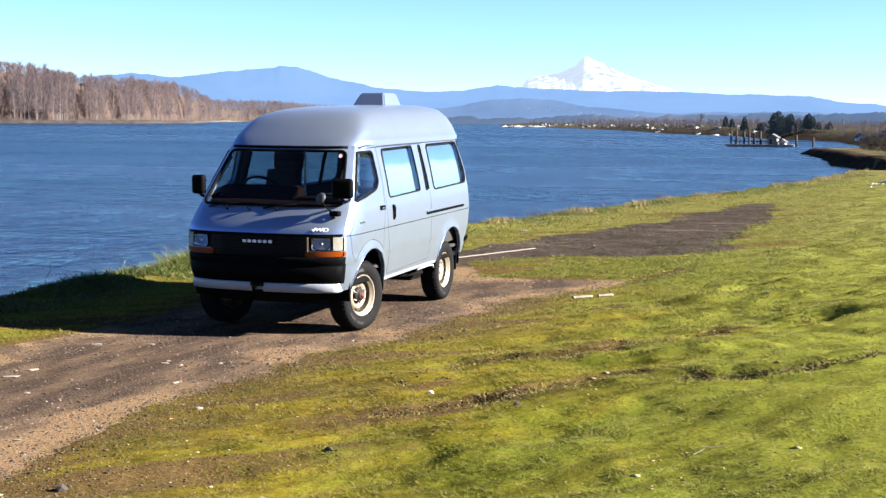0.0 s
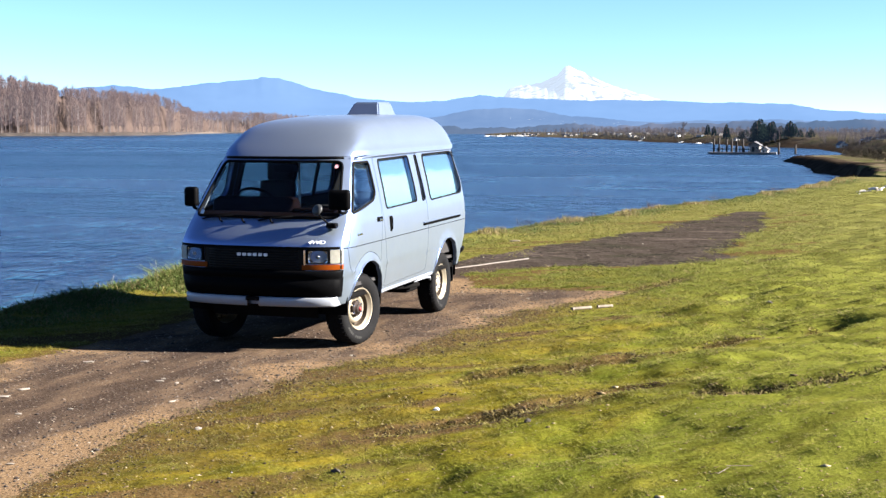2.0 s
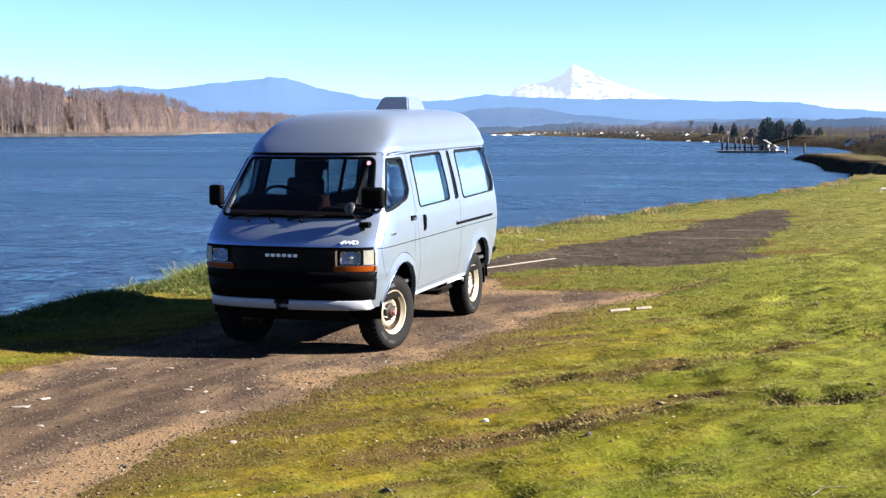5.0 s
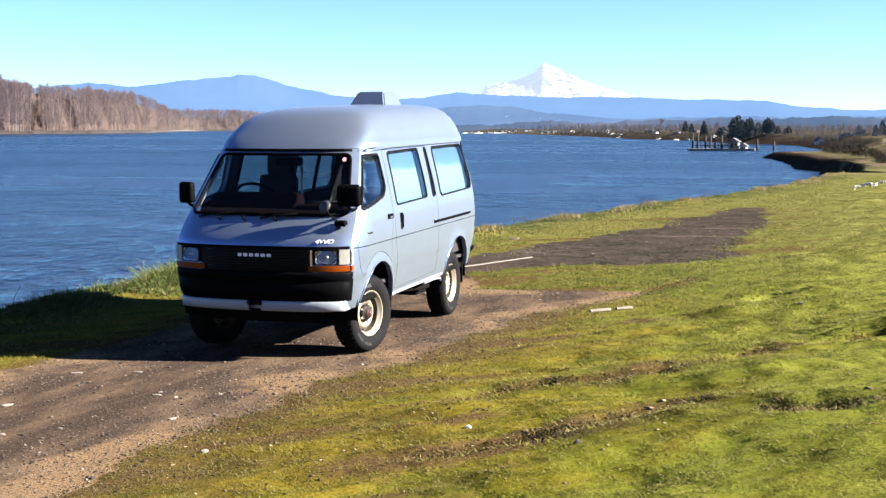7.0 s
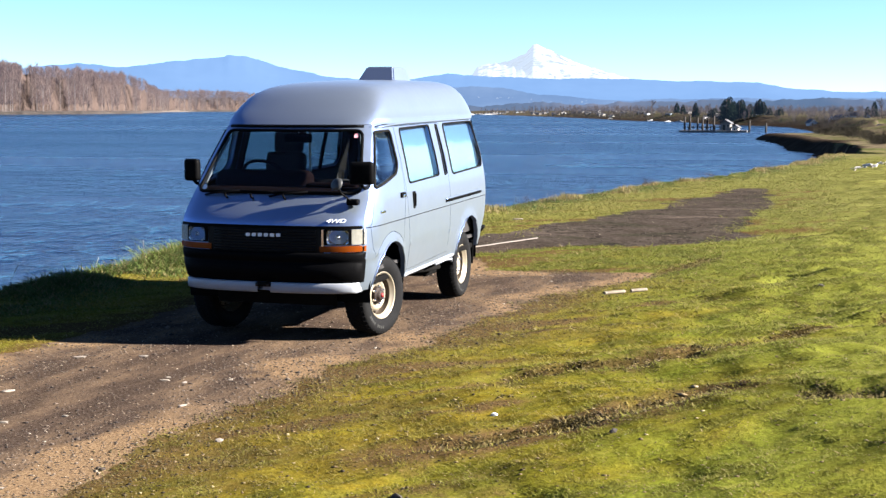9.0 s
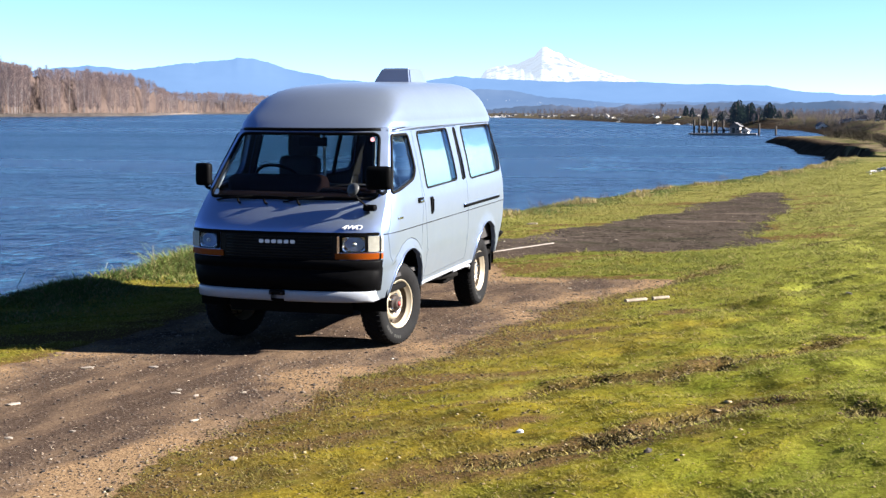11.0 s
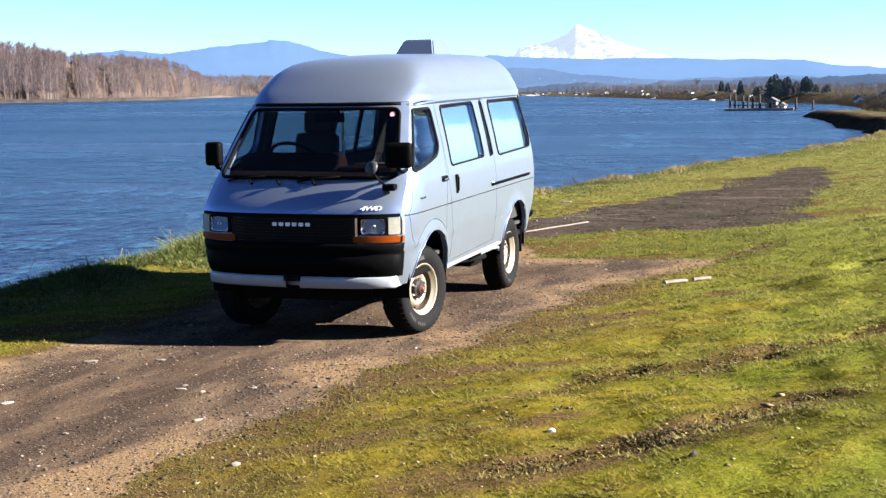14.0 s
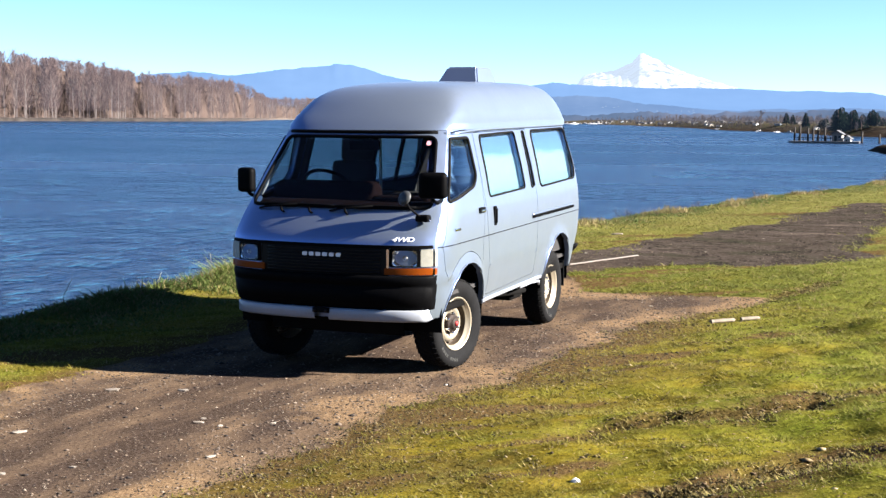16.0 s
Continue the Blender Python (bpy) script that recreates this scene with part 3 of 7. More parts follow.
def bank_grass():
    rng = np.random.default_rng(9)
    n = 150000
    y = np.where(rng.random(n) < 0.55, rng.uniform(-3, 9, n), 6 + 40 * rng.random(n) ** 1.3)
    d = np.abs(rng.normal(0, 0.75, n)) - 0.3
    x = shore_x(y) + d
    clump = fbm(x * 1.4, y * 1.4, 3, 71)
    near = step(10, 5, y)
    keep = (rng.random(n) < step(0.32, 0.6, clump) * 1.1) & (d < 1.6)
    x, y, d, clump, near = x[keep], y[keep], d[keep], clump[keep], near[keep]
    n = len(x)
    h = (0.04 + 0.17 * clump * rng.random(n)) * (0.45 + 0.75 * near) * (0.45 + 0.55 * step(1.0, 4.0, y)) * np.exp(-np.clip(d, 0, 2) * 0.9)
    h = h * np.where(rng.random(n) < 0.03, 1.7, 1.0)
    blades("bank_grass", x, y, h, 0.013 + 0.012 * step(5, 30, y) + rng.uniform(0, 0.016, n), rng.uniform(0.5, 2.4, n), BANK_BLADE, "long green and straw grass along the river bank", rng)


def bank_straw():
    """Tall dry tufts on the edge of the bank beyond the van."""
    rng = np.random.default_rng(19)
    n = 60000
    y = 7 + 42 * rng.random(n) ** 1.2
    d = rng.normal(0.05, 0.28, n)
    x = shore_x(y) + d
    clump = fbm(y * 0.9, d * 1.5, 3, 73)
    keep = rng.random(n) < 0.5 * step(0.46, 0.70, clump)
    x, y, clump = x[keep], y[keep], clump[keep]
    n = len(x)
    h = (0.03 + 0.26 * np.clip(clump - 0.42, 0, 1)) * rng.uniform(0.2, 1.3, n)
    blades("bank_straw", x, y, h, 0.010 + 0.0006 * y + rng.uniform(0, 0.008, n), rng.uniform(0.05, 0.7, n), STRAW, "tall dry straw tufts on the edge of the bank", rng)


lawn()
bank_grass()
bank_straw()

# ---------------------------------------------------------------- the van: shape of its skin
from mathutils.geometry import delaunay_2d_cdt

PAINT = Mat("silver_paint", 0.42, 1.0, (0.60, 0.635, 0.665), coat=0.25)
PAINT.b.inputs["Coat Roughness"].default_value = 0.06
_dust = PAINT.noise(3.0, 5, 0.65)
PAINT.colour(PAINT.ramp(_dust, [(0.3, (0.125, 0.186, 0.375)), (0.7, (0.135, 0.198, 0.392))]))
PAINT.roughness(PAINT.value(PAINT.noise(14, 4), 0.3, 0.75, 0.30, 0.34))
_df, _mx = PAINT.t.nodes.new("ShaderNodeBsdfDiffuse"), PAINT.t.nodes.new("ShaderNodeMixShader")
PAINT.link(PAINT.ramp(_dust, [(0.3, (0.129, 0.147, 0.151)), (0.7, (0.138, 0.157, 0.161))]), _df.inputs["Color"])
_mx.inputs[0].default_value = 0.30
PAINT.link(PAINT.b.outputs[0], _mx.inputs[1])
PAINT.link(_df.outputs[0], _mx.inputs[2])
PAINT.link(_mx.outputs[0], PAINT.t.nodes["Material Output"].inputs["Surface"])
PAINT = PAINT.m
STRIP = plain("satin_white_paint", (0.1742, 0.1848, 0.2059), 0.35, 0.1, 0.08, 6)
BLACK = plain("black_plastic", (0.0014, 0.0014, 0.0016), 0.55, 0, 0.3, 20, 0.15, spec=0.02)
GRILLE = plain("dark_grille_plastic", (0.0014, 0.0014, 0.0017), 0.4, 0, 0.3, 20, spec=0.1)
RUBBER = plain("black_rubber", (0.0025, 0.0025, 0.0026), 0.75, 0, 0.3, 30, 0.3, spec=0.06)
TYRE = plain("tyre_rubber", (0.0036, 0.0036, 0.0038), 0.85, 0, 0.35, 14, 0.4, spec=0.08)
RIM = plain("cream_steel", (0.2112, 0.1822, 0.1346), 0.36, 0.45, 0.14, 12)
RUST = plain("rusty_hub", (0.010, 0.0055, 0.0040), 0.7, 0.2, 0.5, 30, 0.4)
RED = plain("red_hub_cap", (0.13, 0.010, 0.010), 0.45, 0, 0.2, 20)
CHROME = plain("chrome", (0.80, 0.80, 0.80), 0.12, 1.0, 0.05, 10)
UNDER = plain("underbody_black", (0.0028, 0.0026, 0.0025), 0.9, 0, 0.4, 9, 0.4, spec=0.04)
SEAT = plain("dark_seat_cloth", (0.0106, 0.0095, 0.0106), 0.9, 0, 0.3, 40, 0.3)
DASH = plain("maroon_dash_vinyl", (0.0020, 0.0007, 0.0008), 0.9, 0, 0.25, 25, 0.2, spec=0.02)
TRIM = plain("grey_cabin_trim", (0.0158, 0.0148, 0.0148), 0.8, 0, 0.2, 12, 0.2)
BLIND = Mat("pale_blind_painted_sky", 0.8)
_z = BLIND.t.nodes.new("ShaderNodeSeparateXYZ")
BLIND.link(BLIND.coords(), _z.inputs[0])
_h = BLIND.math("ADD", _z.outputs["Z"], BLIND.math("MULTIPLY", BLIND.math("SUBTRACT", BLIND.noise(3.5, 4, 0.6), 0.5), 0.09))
# blue upper part imitates the sky mirrored in the glass
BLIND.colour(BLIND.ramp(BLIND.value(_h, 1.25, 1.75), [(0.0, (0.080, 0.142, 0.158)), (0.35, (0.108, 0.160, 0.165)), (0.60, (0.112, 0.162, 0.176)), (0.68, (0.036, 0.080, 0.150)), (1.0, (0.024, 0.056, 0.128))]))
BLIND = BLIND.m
AMBER = plain("amber_lens", (0.112, 0.0235, 0.0015), 0.3, 0, 0.1, 20, spec=0.1)
LENS = Mat("headlamp_reflector", 0.16, 1.0, (0.62, 0.64, 0.66))
LENS = LENS.bump(LENS.noise(26, 2, stretch=(1, 1, 0.15)), 0.25, 0.006).m
CLEAR = plain("clear_lens", (0.185, 0.18, 0.155), 0.25, 0.2, 0.25, 30, coat=0.5)
MIRROR = Mat("mirror_glass", 0.03, 1.0, (0.9, 0.9, 0.9)).m
LETTER = plain("pale_lettering", (0.50, 0.51, 0.53), 0.4, 0.1, 0.05, 10)
GLASS_FRONT = glass_material("windscreen_glass", (0.80, 0.84, 0.84), 0.35)
GLASS_LAMP = glass_material("lamp_glass", (0.85, 0.88, 0.92), 1.0)
GLASS_CAB = glass_material("cab_window_glass", (0.62, 0.69, 0.72), 1.9)
GLASS_SIDE = glass_material("tinted_glass", (0.72, 0.80, 0.82), 0.9)

BODY_PITCH = 0.013


def W(z):
    return float(np.interp(z, [0.40, 0.50, 0.62, 0.80, 0.97, 1.05, 1.18, 1.45, 1.77], [0.782, 0.806, 0.827, 0.845, 0.848, 0.845, 0.835, 0.782, 0.705]))


def front_line(z):
    return float(np.interp(z, [0.40, 0.60, 0.80, 0.985, 1.03, 1.10, 1.16, 1.22, 1.40, 1.60, 1.77], [-0.64, -0.665, -0.685, -0.685, -0.665, -0.61, -0.555, -0.50, -0.36, -0.20, -0.062]))


def bow(r):
    r = min(abs(r), 1.0)
    return 0.09 * r * r + 0.13 * r**8


def front_y(x, z):
    return front_line(z) + bow(x / W(z))


CORNER = 0.055


def edge_y(z):
    return front_y(W(z) - CORNER, z)


def rear_y(z):
    return float(np.interp(z, [0.40, 0.55, 0.85, 1.0, 1.4, 1.77], [3.10, 3.14, 3.23, 3.25, 3.25, 3.12]))


def side_x(y, z):
    w = W(z)
    t = min(1.0, max(0.0, (y - edge_y(z)) / 0.32))
    q = min(1.0, max(0.0, (y - rear_y(z) + 0.24) / 0.24))
    crease = 0.011 * math.exp(-(((z - 0.735) / 0.016) ** 2)) - 0.006 * math.exp(-(((z - 0.965) / 0.006) ** 2))
    flare = 0.0
    for cy in (0.02, 2.43):
        r = math.hypot(y - cy, z - 0.40)
        flare = max(flare, 0.014 * math.exp(-(((r - 0.415) / 0.035) ** 2)))
    return w - CORNER * (1 - t) ** 2.5 - 0.07 * q**2.5 + crease + flare


def body(x, y, z):
    return Vector((x, y, z + BODY_PITCH * y))


def side_surface(s):
    return lambda y, z: body(s * side_x(y, z), y, z)


def front_surface(out=0.0):
    return lambda x, z: body(x, front_y(x, z) - out, z)


def rear_surface(x, z):
    return body(x, rear_y(z) + 0.05 * (1 - (x / W(z)) ** 2), z)


# ---------------------------------------------------------------- mesh tools
def rounded(poly, r, n=5):
    out = []
    m = len(poly)
    for i in range(m):
        p, a, b = Vector(poly[i]), Vector(poly[i - 1]), Vector(poly[(i + 1) % m])
        ra = min(r, (a - p).length * 0.45, (b - p).length * 0.45)
        s, e = p + (a - p).normalized() * ra, p + (b - p).normalized() * ra
        for k in range(n + 1):
            t = k / n
            out.append(tuple((1 - t) ** 2 * s + 2 * t * (1 - t) * p + t * t * e))
    return out


def resample(poly, stepsize):
    out = []
    for i, p in enumerate(poly):
        a, b = Vector(p), Vector(poly[(i + 1) % len(poly)])
        k = max(1, math.ceil((b - a).length / stepsize))
        out += [tuple(a.lerp(b, j / k)) for j in range(k)]
    return out


def inside(poly, pts):
    px, py = np.array(poly)[:, 0], np.array(poly)[:, 1]
    qx, qy = np.roll(px, -1), np.roll(py, -1)
    x, y = pts[:, 0][:, None], pts[:, 1][:, None]
    with np.errstate(divide="ignore", invalid="ignore"):
        hit = ((py > y) != (qy > y)) & (x < (qx - px) * (y - py) / (qy - py) + px)
    return hit.sum(1) % 2 == 1


def panel(outline, holes, surface, cell=0.05, depth=(0, 0, 0), thick=None):
    """A sheet on a curved surface with an exact outline and openings, its edges turned in by depth."""
    loops = [resample(outline, cell)] + [resample(h, cell) for h in holes]
    coords, edges = [], []
    for lp in loops:
        k = len(coords)
        coords += lp
        edges += [(k + i, k + (i + 1) % len(lp)) for i in range(len(lp))]
    o = np.array(loops[0])
    gx, gy = np.meshgrid(np.arange(o[:, 0].min() + cell / 2, o[:, 0].max(), cell), np.arange(o[:, 1].min() + cell / 2, o[:, 1].max(), cell))
    g = np.stack([gx.ravel(), gy.ravel()], -1)
    ok = inside(loops[0], g)
    for h in loops[1:]:
        ok &= ~inside(h, g)
    g = g[ok]
    border = np.array(coords)
    if len(g):
        far = np.sqrt(((g[:, None] - border[None]) ** 2).sum(-1)).min(1) > cell * 0.35
        g = g[far]
    vs, _, fs, *_ = delaunay_2d_cdt([Vector(c) for c in coords] + [Vector(c) for c in g], edges, [], 0, 1e-6)
    cent = np.array([[sum(vs[i][k] for i in f) / len(f) for k in (0, 1)] for f in fs])
    keep = inside(loops[0], cent)
    for h in loops[1:]:
        keep &= ~inside(h, cent)
    bm = bmesh.new()
    bv = [bm.verts.new(surface(v[0], v[1])) for v in vs]
    for f, k in zip(fs, keep):
        if k:
            try:
                bm.faces.new([bv[i] for i in f])
            except ValueError:
                pass
    for v in [v for v in bm.verts if not v.link_faces]:
        bm.verts.remove(v)
    rim = [e for e in bm.edges if e.is_boundary]
    for f in bm.faces:
        f.smooth = True
    if any(depth):
        for e in rim:
            e.smooth = False
        made = bmesh.ops.extrude_edge_only(bm, edges=rim)
        for v in [g for g in made["geom"] if isinstance(g, bmesh.types.BMVert)]:
            v.co += Vector(depth)
    return bm


def tube(points, r, closed=False, sides=8, flat=1.0):
    """A round bar along points."""
    pts = [Vector(p) for p in points]
    n = len(pts)
    bm = bmesh.new()
    rings = []
    up = None
    for i, p in enumerate(pts):
        a = pts[i - 1] if closed or i else pts[0]
        b = pts[(i + 1) % n] if closed or i < n - 1 else pts[-1]
        d = (b - a).normalized()
        up = up or d.orthogonal().normalized()
        up = (up - d * up.dot(d)).normalized()
        side = d.cross(up)
        rings.append([bm.verts.new(p + r * (math.cos(2 * math.pi * k / sides) * up + flat * math.sin(2 * math.pi * k / sides) * side)) for k in range(sides)])
    for i in range(n if closed else n - 1):
        a, b = rings[i], rings[(i + 1) % n]
        for k in range(sides):
            bm.faces.new((a[k], a[(k + 1) % sides], b[(k + 1) % sides], b[k])).smooth = True
    if not closed:
        bm.faces.new(rings[0][::-1])
        bm.faces.new(rings[-1])
    return bm


def lathe(profile, n=40, axis="x"):
    """A body of revolution about x: rows of (radius, x)."""
    bm = bmesh.new()
    rings = []
    for r, x in profile:
        rings.append([bm.verts.new((x, r * math.cos(2 * math.pi * k / n), r * math.sin(2 * math.pi * k / n))) for k in range(n)])
    for a, b in zip(rings, rings[1:]):
        for k in range(n):
            bm.faces.new((a[k], a[(k + 1) % n], b[(k + 1) % n], b[k])).smooth = True
    return bm


def box(size, at=(0, 0, 0), bevel=0.0, m=None, bm=None, segments=2):
    bm = bm or bmesh.new()
    tmp = bmesh.new()
    bmesh.ops.create_cube(tmp, size=1.0)
    bmesh.ops.scale(tmp, vec=size, verts=tmp.verts)
    if bevel:
        bmesh.ops.bevel(tmp, geom=tmp.edges[:], offset=bevel, segments=segments, affect="EDGES", profile=0.6)
        for f in tmp.faces:
            f.smooth = True
    mat = (m or Matrix.Identity(4))
    bmesh.ops.transform(tmp, matrix=Matrix.Translation(at) @ mat, verts=tmp.verts)
    me = bpy.data.meshes.new("tmp")
    tmp.to_mesh(me)
    tmp.free()
    bm.from_mesh(me)
    bpy.data.meshes.remove(me)
    return bm


def loft(rings, closed=True, smooth=True):
    bm = bmesh.new()
    rows = [[bm.verts.new(p) for p in ring] for ring in rings]
    for a, b in zip(rows, rows[1:]):
        n = len(a)
        for k in range(n if closed else n - 1):
            bm.faces.new((a[k], a[(k + 1) % n], b[(k + 1) % n], b[k])).smooth = smooth
    return bm


def thicken(bm, offset):
    """Gives a sheet a back at the given offset, joined along its rim."""
    geom = bmesh.ops.duplicate(bm, geom=bm.verts[:] + bm.edges[:] + bm.faces[:])
    twin = {a: b for a, b in geom["vert_map"].items() if isinstance(a, bmesh.types.BMVert)}
    new_verts = [g for g in geom["geom"] if isinstance(g, bmesh.types.BMVert)]
    new_set = set(new_verts)
    for v in new_verts:
        v.co += Vector(offset)
    rim = [e for e in bm.edges if e.is_boundary and e.verts[0] not in new_set]
    for e in rim:
        a, b = e.verts
        try:
            bm.faces.new((a, b, twin[b], twin[a]))
        except (ValueError, KeyError):
            pass
    return bm


# ---------------------------------------------------------------- the van
van = tagged(new("van"), "silver high-roof four-wheel-drive van parked on the dirt track, front wheels turned", "van")

CAB_WINDOW = rounded([(-0.255, 1.262), (0.035, 1.675), (0.06, 1.712), (0.325, 1.715), (0.330, 1.42), (0.25, 1.355)], 0.045)
SLIDE_WINDOW = rounded([(0.56, 1.255), (0.575, 1.725), (1.455, 1.735), (1.475, 1.27)], 0.045)
VENT_WINDOW = rounded([(1.655, 1.26), (1.66, 1.735), (1.715, 1.735), (1.745, 1.275)], 0.025)
REAR_WINDOW = rounded([(1.91, 1.255), (1.905, 1.735), (2.94, 1.74), (3.05, 1.36), (3.0, 1.275)], 0.06)


def arc(cy, cz, r, a0, a1, n=14):
    return [(cy + r * math.cos(radians(a0 + (a1 - a0) * k / n)), cz + r * math.sin(radians(a0 + (a1 - a0) * k / n))) for k in range(n + 1)]


CAB_DOOR = [(-0.285, 1.235), (0.02, 1.69), (0.07, 1.745), (0.445, 1.75), (0.435, 1.36), (0.40, 1.12), (0.355, 0.95)] + arc(0.02, 0.40, 0.485, 48, 140, 10) + [(-0.41, 0.80), (-0.445, 0.97)]
SLIDE_DOOR = rounded([(0.455, 1.75), (1.785, 1.752), (1.775, 1.28), (1.745, 0.52), (0.50, 0.50), (0.515, 0.70), (0.46, 1.0), (0.447, 1.30)], 0.03)


def side_outline():
    zs = np.linspace(0.46, 1.77, 28)
    front = [(edge_y(z), z) for z in zs]
    rear = [(rear_y(z) - 0.002, z) for z in zs[::-1]]
    bottom = [(2.83, 0.46)] + arc(2.43, 0.40, 0.405, 9, 171) + [(2.01, 0.46), (0.42, 0.46)] + arc(0.02, 0.40, 0.405, 9, 171)
    return front + rear + bottom


def shrink(poly, d):
    """Moves an outline inwards by d."""
    p = [Vector(q) for q in poly]
    area = sum(a.x * b.y - b.x * a.y for a, b in zip(p, p[1:] + p[:1]))
    s = 1 if area > 0 else -1
    out = []
    for i, q in enumerate(p):
        a, b = (q - p[i - 1]), (p[(i + 1) % len(p)] - q)
        if a.length < 1e-6 or b.length < 1e-6:
            out.append(tuple(q))
            continue
        n = (Vector((-a.y, a.x)).normalized() + Vector((-b.y, b.x)).normalized())
        n = n.normalized() if n.length > 1e-6 else Vector((0, 0))
        out.append(tuple(q + s * d * n))
    return out


def seal(outline, s, r, parent, name="window_seal"):
    f = side_surface(s)
    part(name, tube([f(*p) + Vector((s * 0.002, 0, 0)) for p in resample(outline, 0.05)], r, True, 6), RUBBER, parent, "black rubber window seal", True)


def pane(outline, s, parent, name="window_pane", inset=0.012, glass=None):
    f = side_surface(s)
    bm = panel(outline, [], lambda y, z: f(y, z) - Vector((s * inset, 0, 0)), 0.08)
    ob = part(name, thicken(bm, (-s * 0.004, 0, 0)), glass or GLASS_SIDE, parent, "tinted window glass", True)
    ob.visible_shadow = False
    return ob


def van_side(s):
    f = side_surface(s)
    inward = (-s * 0.035, 0, 0)
    part("side_panel", panel(side_outline(), [CAB_DOOR, SLIDE_DOOR, REAR_WINDOW], f, 0.045, inward), PAINT, van)
    cab = part("cab_door", panel(shrink(CAB_DOOR, 0.005), [CAB_WINDOW], f, 0.04, inward), PAINT, van)
    slide = part("sliding_door", panel(shrink(SLIDE_DOOR, 0.005), [SLIDE_WINDOW, VENT_WINDOW], f, 0.045, inward), PAINT, van)
    for outline, owner, r in ((CAB_WINDOW, cab, 0.012), (SLIDE_WINDOW, slide, 0.0085), (VENT_WINDOW, slide, 0.008), (REAR_WINDOW, van, 0.009)):
        seal(outline, s, r, owner)
        pane(outline, s, owner, glass=GLASS_CAB if outline is CAB_WINDOW and s > 0 else None)
    # dark lining behind the gaps of the doors
    for outline, hole in ((CAB_DOOR, CAB_WINDOW), (SLIDE_DOOR, None)):
        holes = [shrink(hole, -0.02)] if hole else [shrink(SLIDE_WINDOW, -0.02), shrink(VENT_WINDOW, -0.015)]
        part("door_lining", panel(shrink(outline, -0.02), holes, lambda y, z: f(y, z) - Vector((s * 0.034, 0, 0)), 0.09), TRIM, van, "dark inner door lining")
    part("window_lining", panel([(0.50, 1.20), (0.50, 1.752), (3.13, 1.752), (3.17, 1.20)], [shrink(SLIDE_WINDOW, -0.012), shrink(VENT_WINDOW, -0.010), shrink(REAR_WINDOW, -0.012)], lambda y, z: f(y, z) - Vector((s * 0.052, 0, 0)), 0.07), UNDER, van, "dark lining round the windows")
    # wheel-arch lips
    for cy in (0.02, 2.43):
        pts = [f(*p) + Vector((s * 0.004, 0, 0)) for p in arc(cy, 0.40, 0.408, 8, 172, 22)]
        part("arch_lip", tube(pts, 0.004, False, 6), PAINT, van, "rolled wheel-arch lip", True)
        well = [[Vector((s * xx, cy + 0.43 * math.cos(radians(a)), 0.42 + 0.43 * math.sin(radians(a)) + BODY_PITCH * cy)) for a in range(-10, 191, 10)] for xx in (0.80, 0.45)]
        wb = loft(well, False)
        wb.verts.ensure_lookup_table()
        wb.faces.new([wb.verts[i] for i in range(len(well[0]), 2 * len(well[0]))])
        part("wheel_well", wb, UNDER, van, "black wheel well")
    # handles
    hy, hz = 0.33, 1.17
    h = part("door_handle", box((0.018, 0.125, 0.045), f(hy, hz) + Vector((s * 0.005, 0, 0)), 0.008), BLACK, cab, "black door handle")
    part("handle_flap", box((0.012, 0.085, 0.018), f(hy, hz) + Vector((s * 0.016, 0.01, -0.006)), 0.004), CHROME, h, "chrome handle flap")
    h = part("door_handle", box((0.020, 0.045, 0.150), f(0.625, 1.105) + Vector((s * 0.004, 0, 0)), 0.008), BLACK, slide, "black upright door handle")
    part("handle_flap", box((0.014, 0.020, 0.110), f(0.625, 1.105) + Vector((s * 0.016, 0.004, 0)), 0.004), BLACK, h)
    # the rail of the sliding door, rain gutter and sill
    rail = part("door_rail", tube([f(y, 1.012) + Vector((s * 0.004, 0, 0.004)) for y in np.linspace(1.60, 2.86, 20)], 0.020, False, 6, 0.5), BLACK, van, "black sliding-door rail", True)
    part("rail_cover", tube([f(y, 1.034) + Vector((s * 0.004, 0, 0.002)) for y in np.linspace(1.60, 2.86, 20)], 0.008, False, 6), PAINT, rail)
    part("gutter", tube([f(y, 1.765) + Vector((s * 0.008, 0, 0.004 - 0.030 * math.exp(-(y - edge_y(1.77)) / 0.22))) for y in np.linspace(edge_y(1.77) + 0.02, 3.08, 24)], 0.011, False, 6), PAINT, van, "rolled rain gutter", True)
    part("gutter_groove", tube([f(y, 1.765) + Vector((s * 0.006, 0, 0.018 - 0.030 * math.exp(-(y - edge_y(1.77)) / 0.22))) for y in np.linspace(edge_y(1.77) + 0.02, 3.08, 24)], 0.004, False, 6), RUBBER, van)
    part("sill", tube([f(y, 0.465) + Vector((s * -0.006, 0, -0.008)) for y in np.linspace(0.44, 1.99, 12)], 0.022, False, 8, 0.6), STRIP, van, "pale sill edge", True)
    # dark tube laid along the belt crease in place of its shade
    part("crease_shade_line", tube([f(y, 0.968) + Vector((s * 0.006, 0, 0)) for y in np.linspace(edge_y(0.968) + 0.03, 3.14, 60)], 0.0035, False, 5), RUBBER, van, "thin dark line drawn for the shade in the body crease")
    # mud flap and badge
    part("mud_flap", box((0.20, 0.012, 0.24), (s * 0.69, 2.80, 0.43), 0.004), RUBBER, van, "black rubber mud flap")
    part("badge", box((0.006, 0.11, 0.018), f(-0.20, 1.07) + Vector((s * 0.002, 0, 0)), 0.002), CHROME, van, "small chrome badge strip")


for s in (1, -1):
    van_side(s)

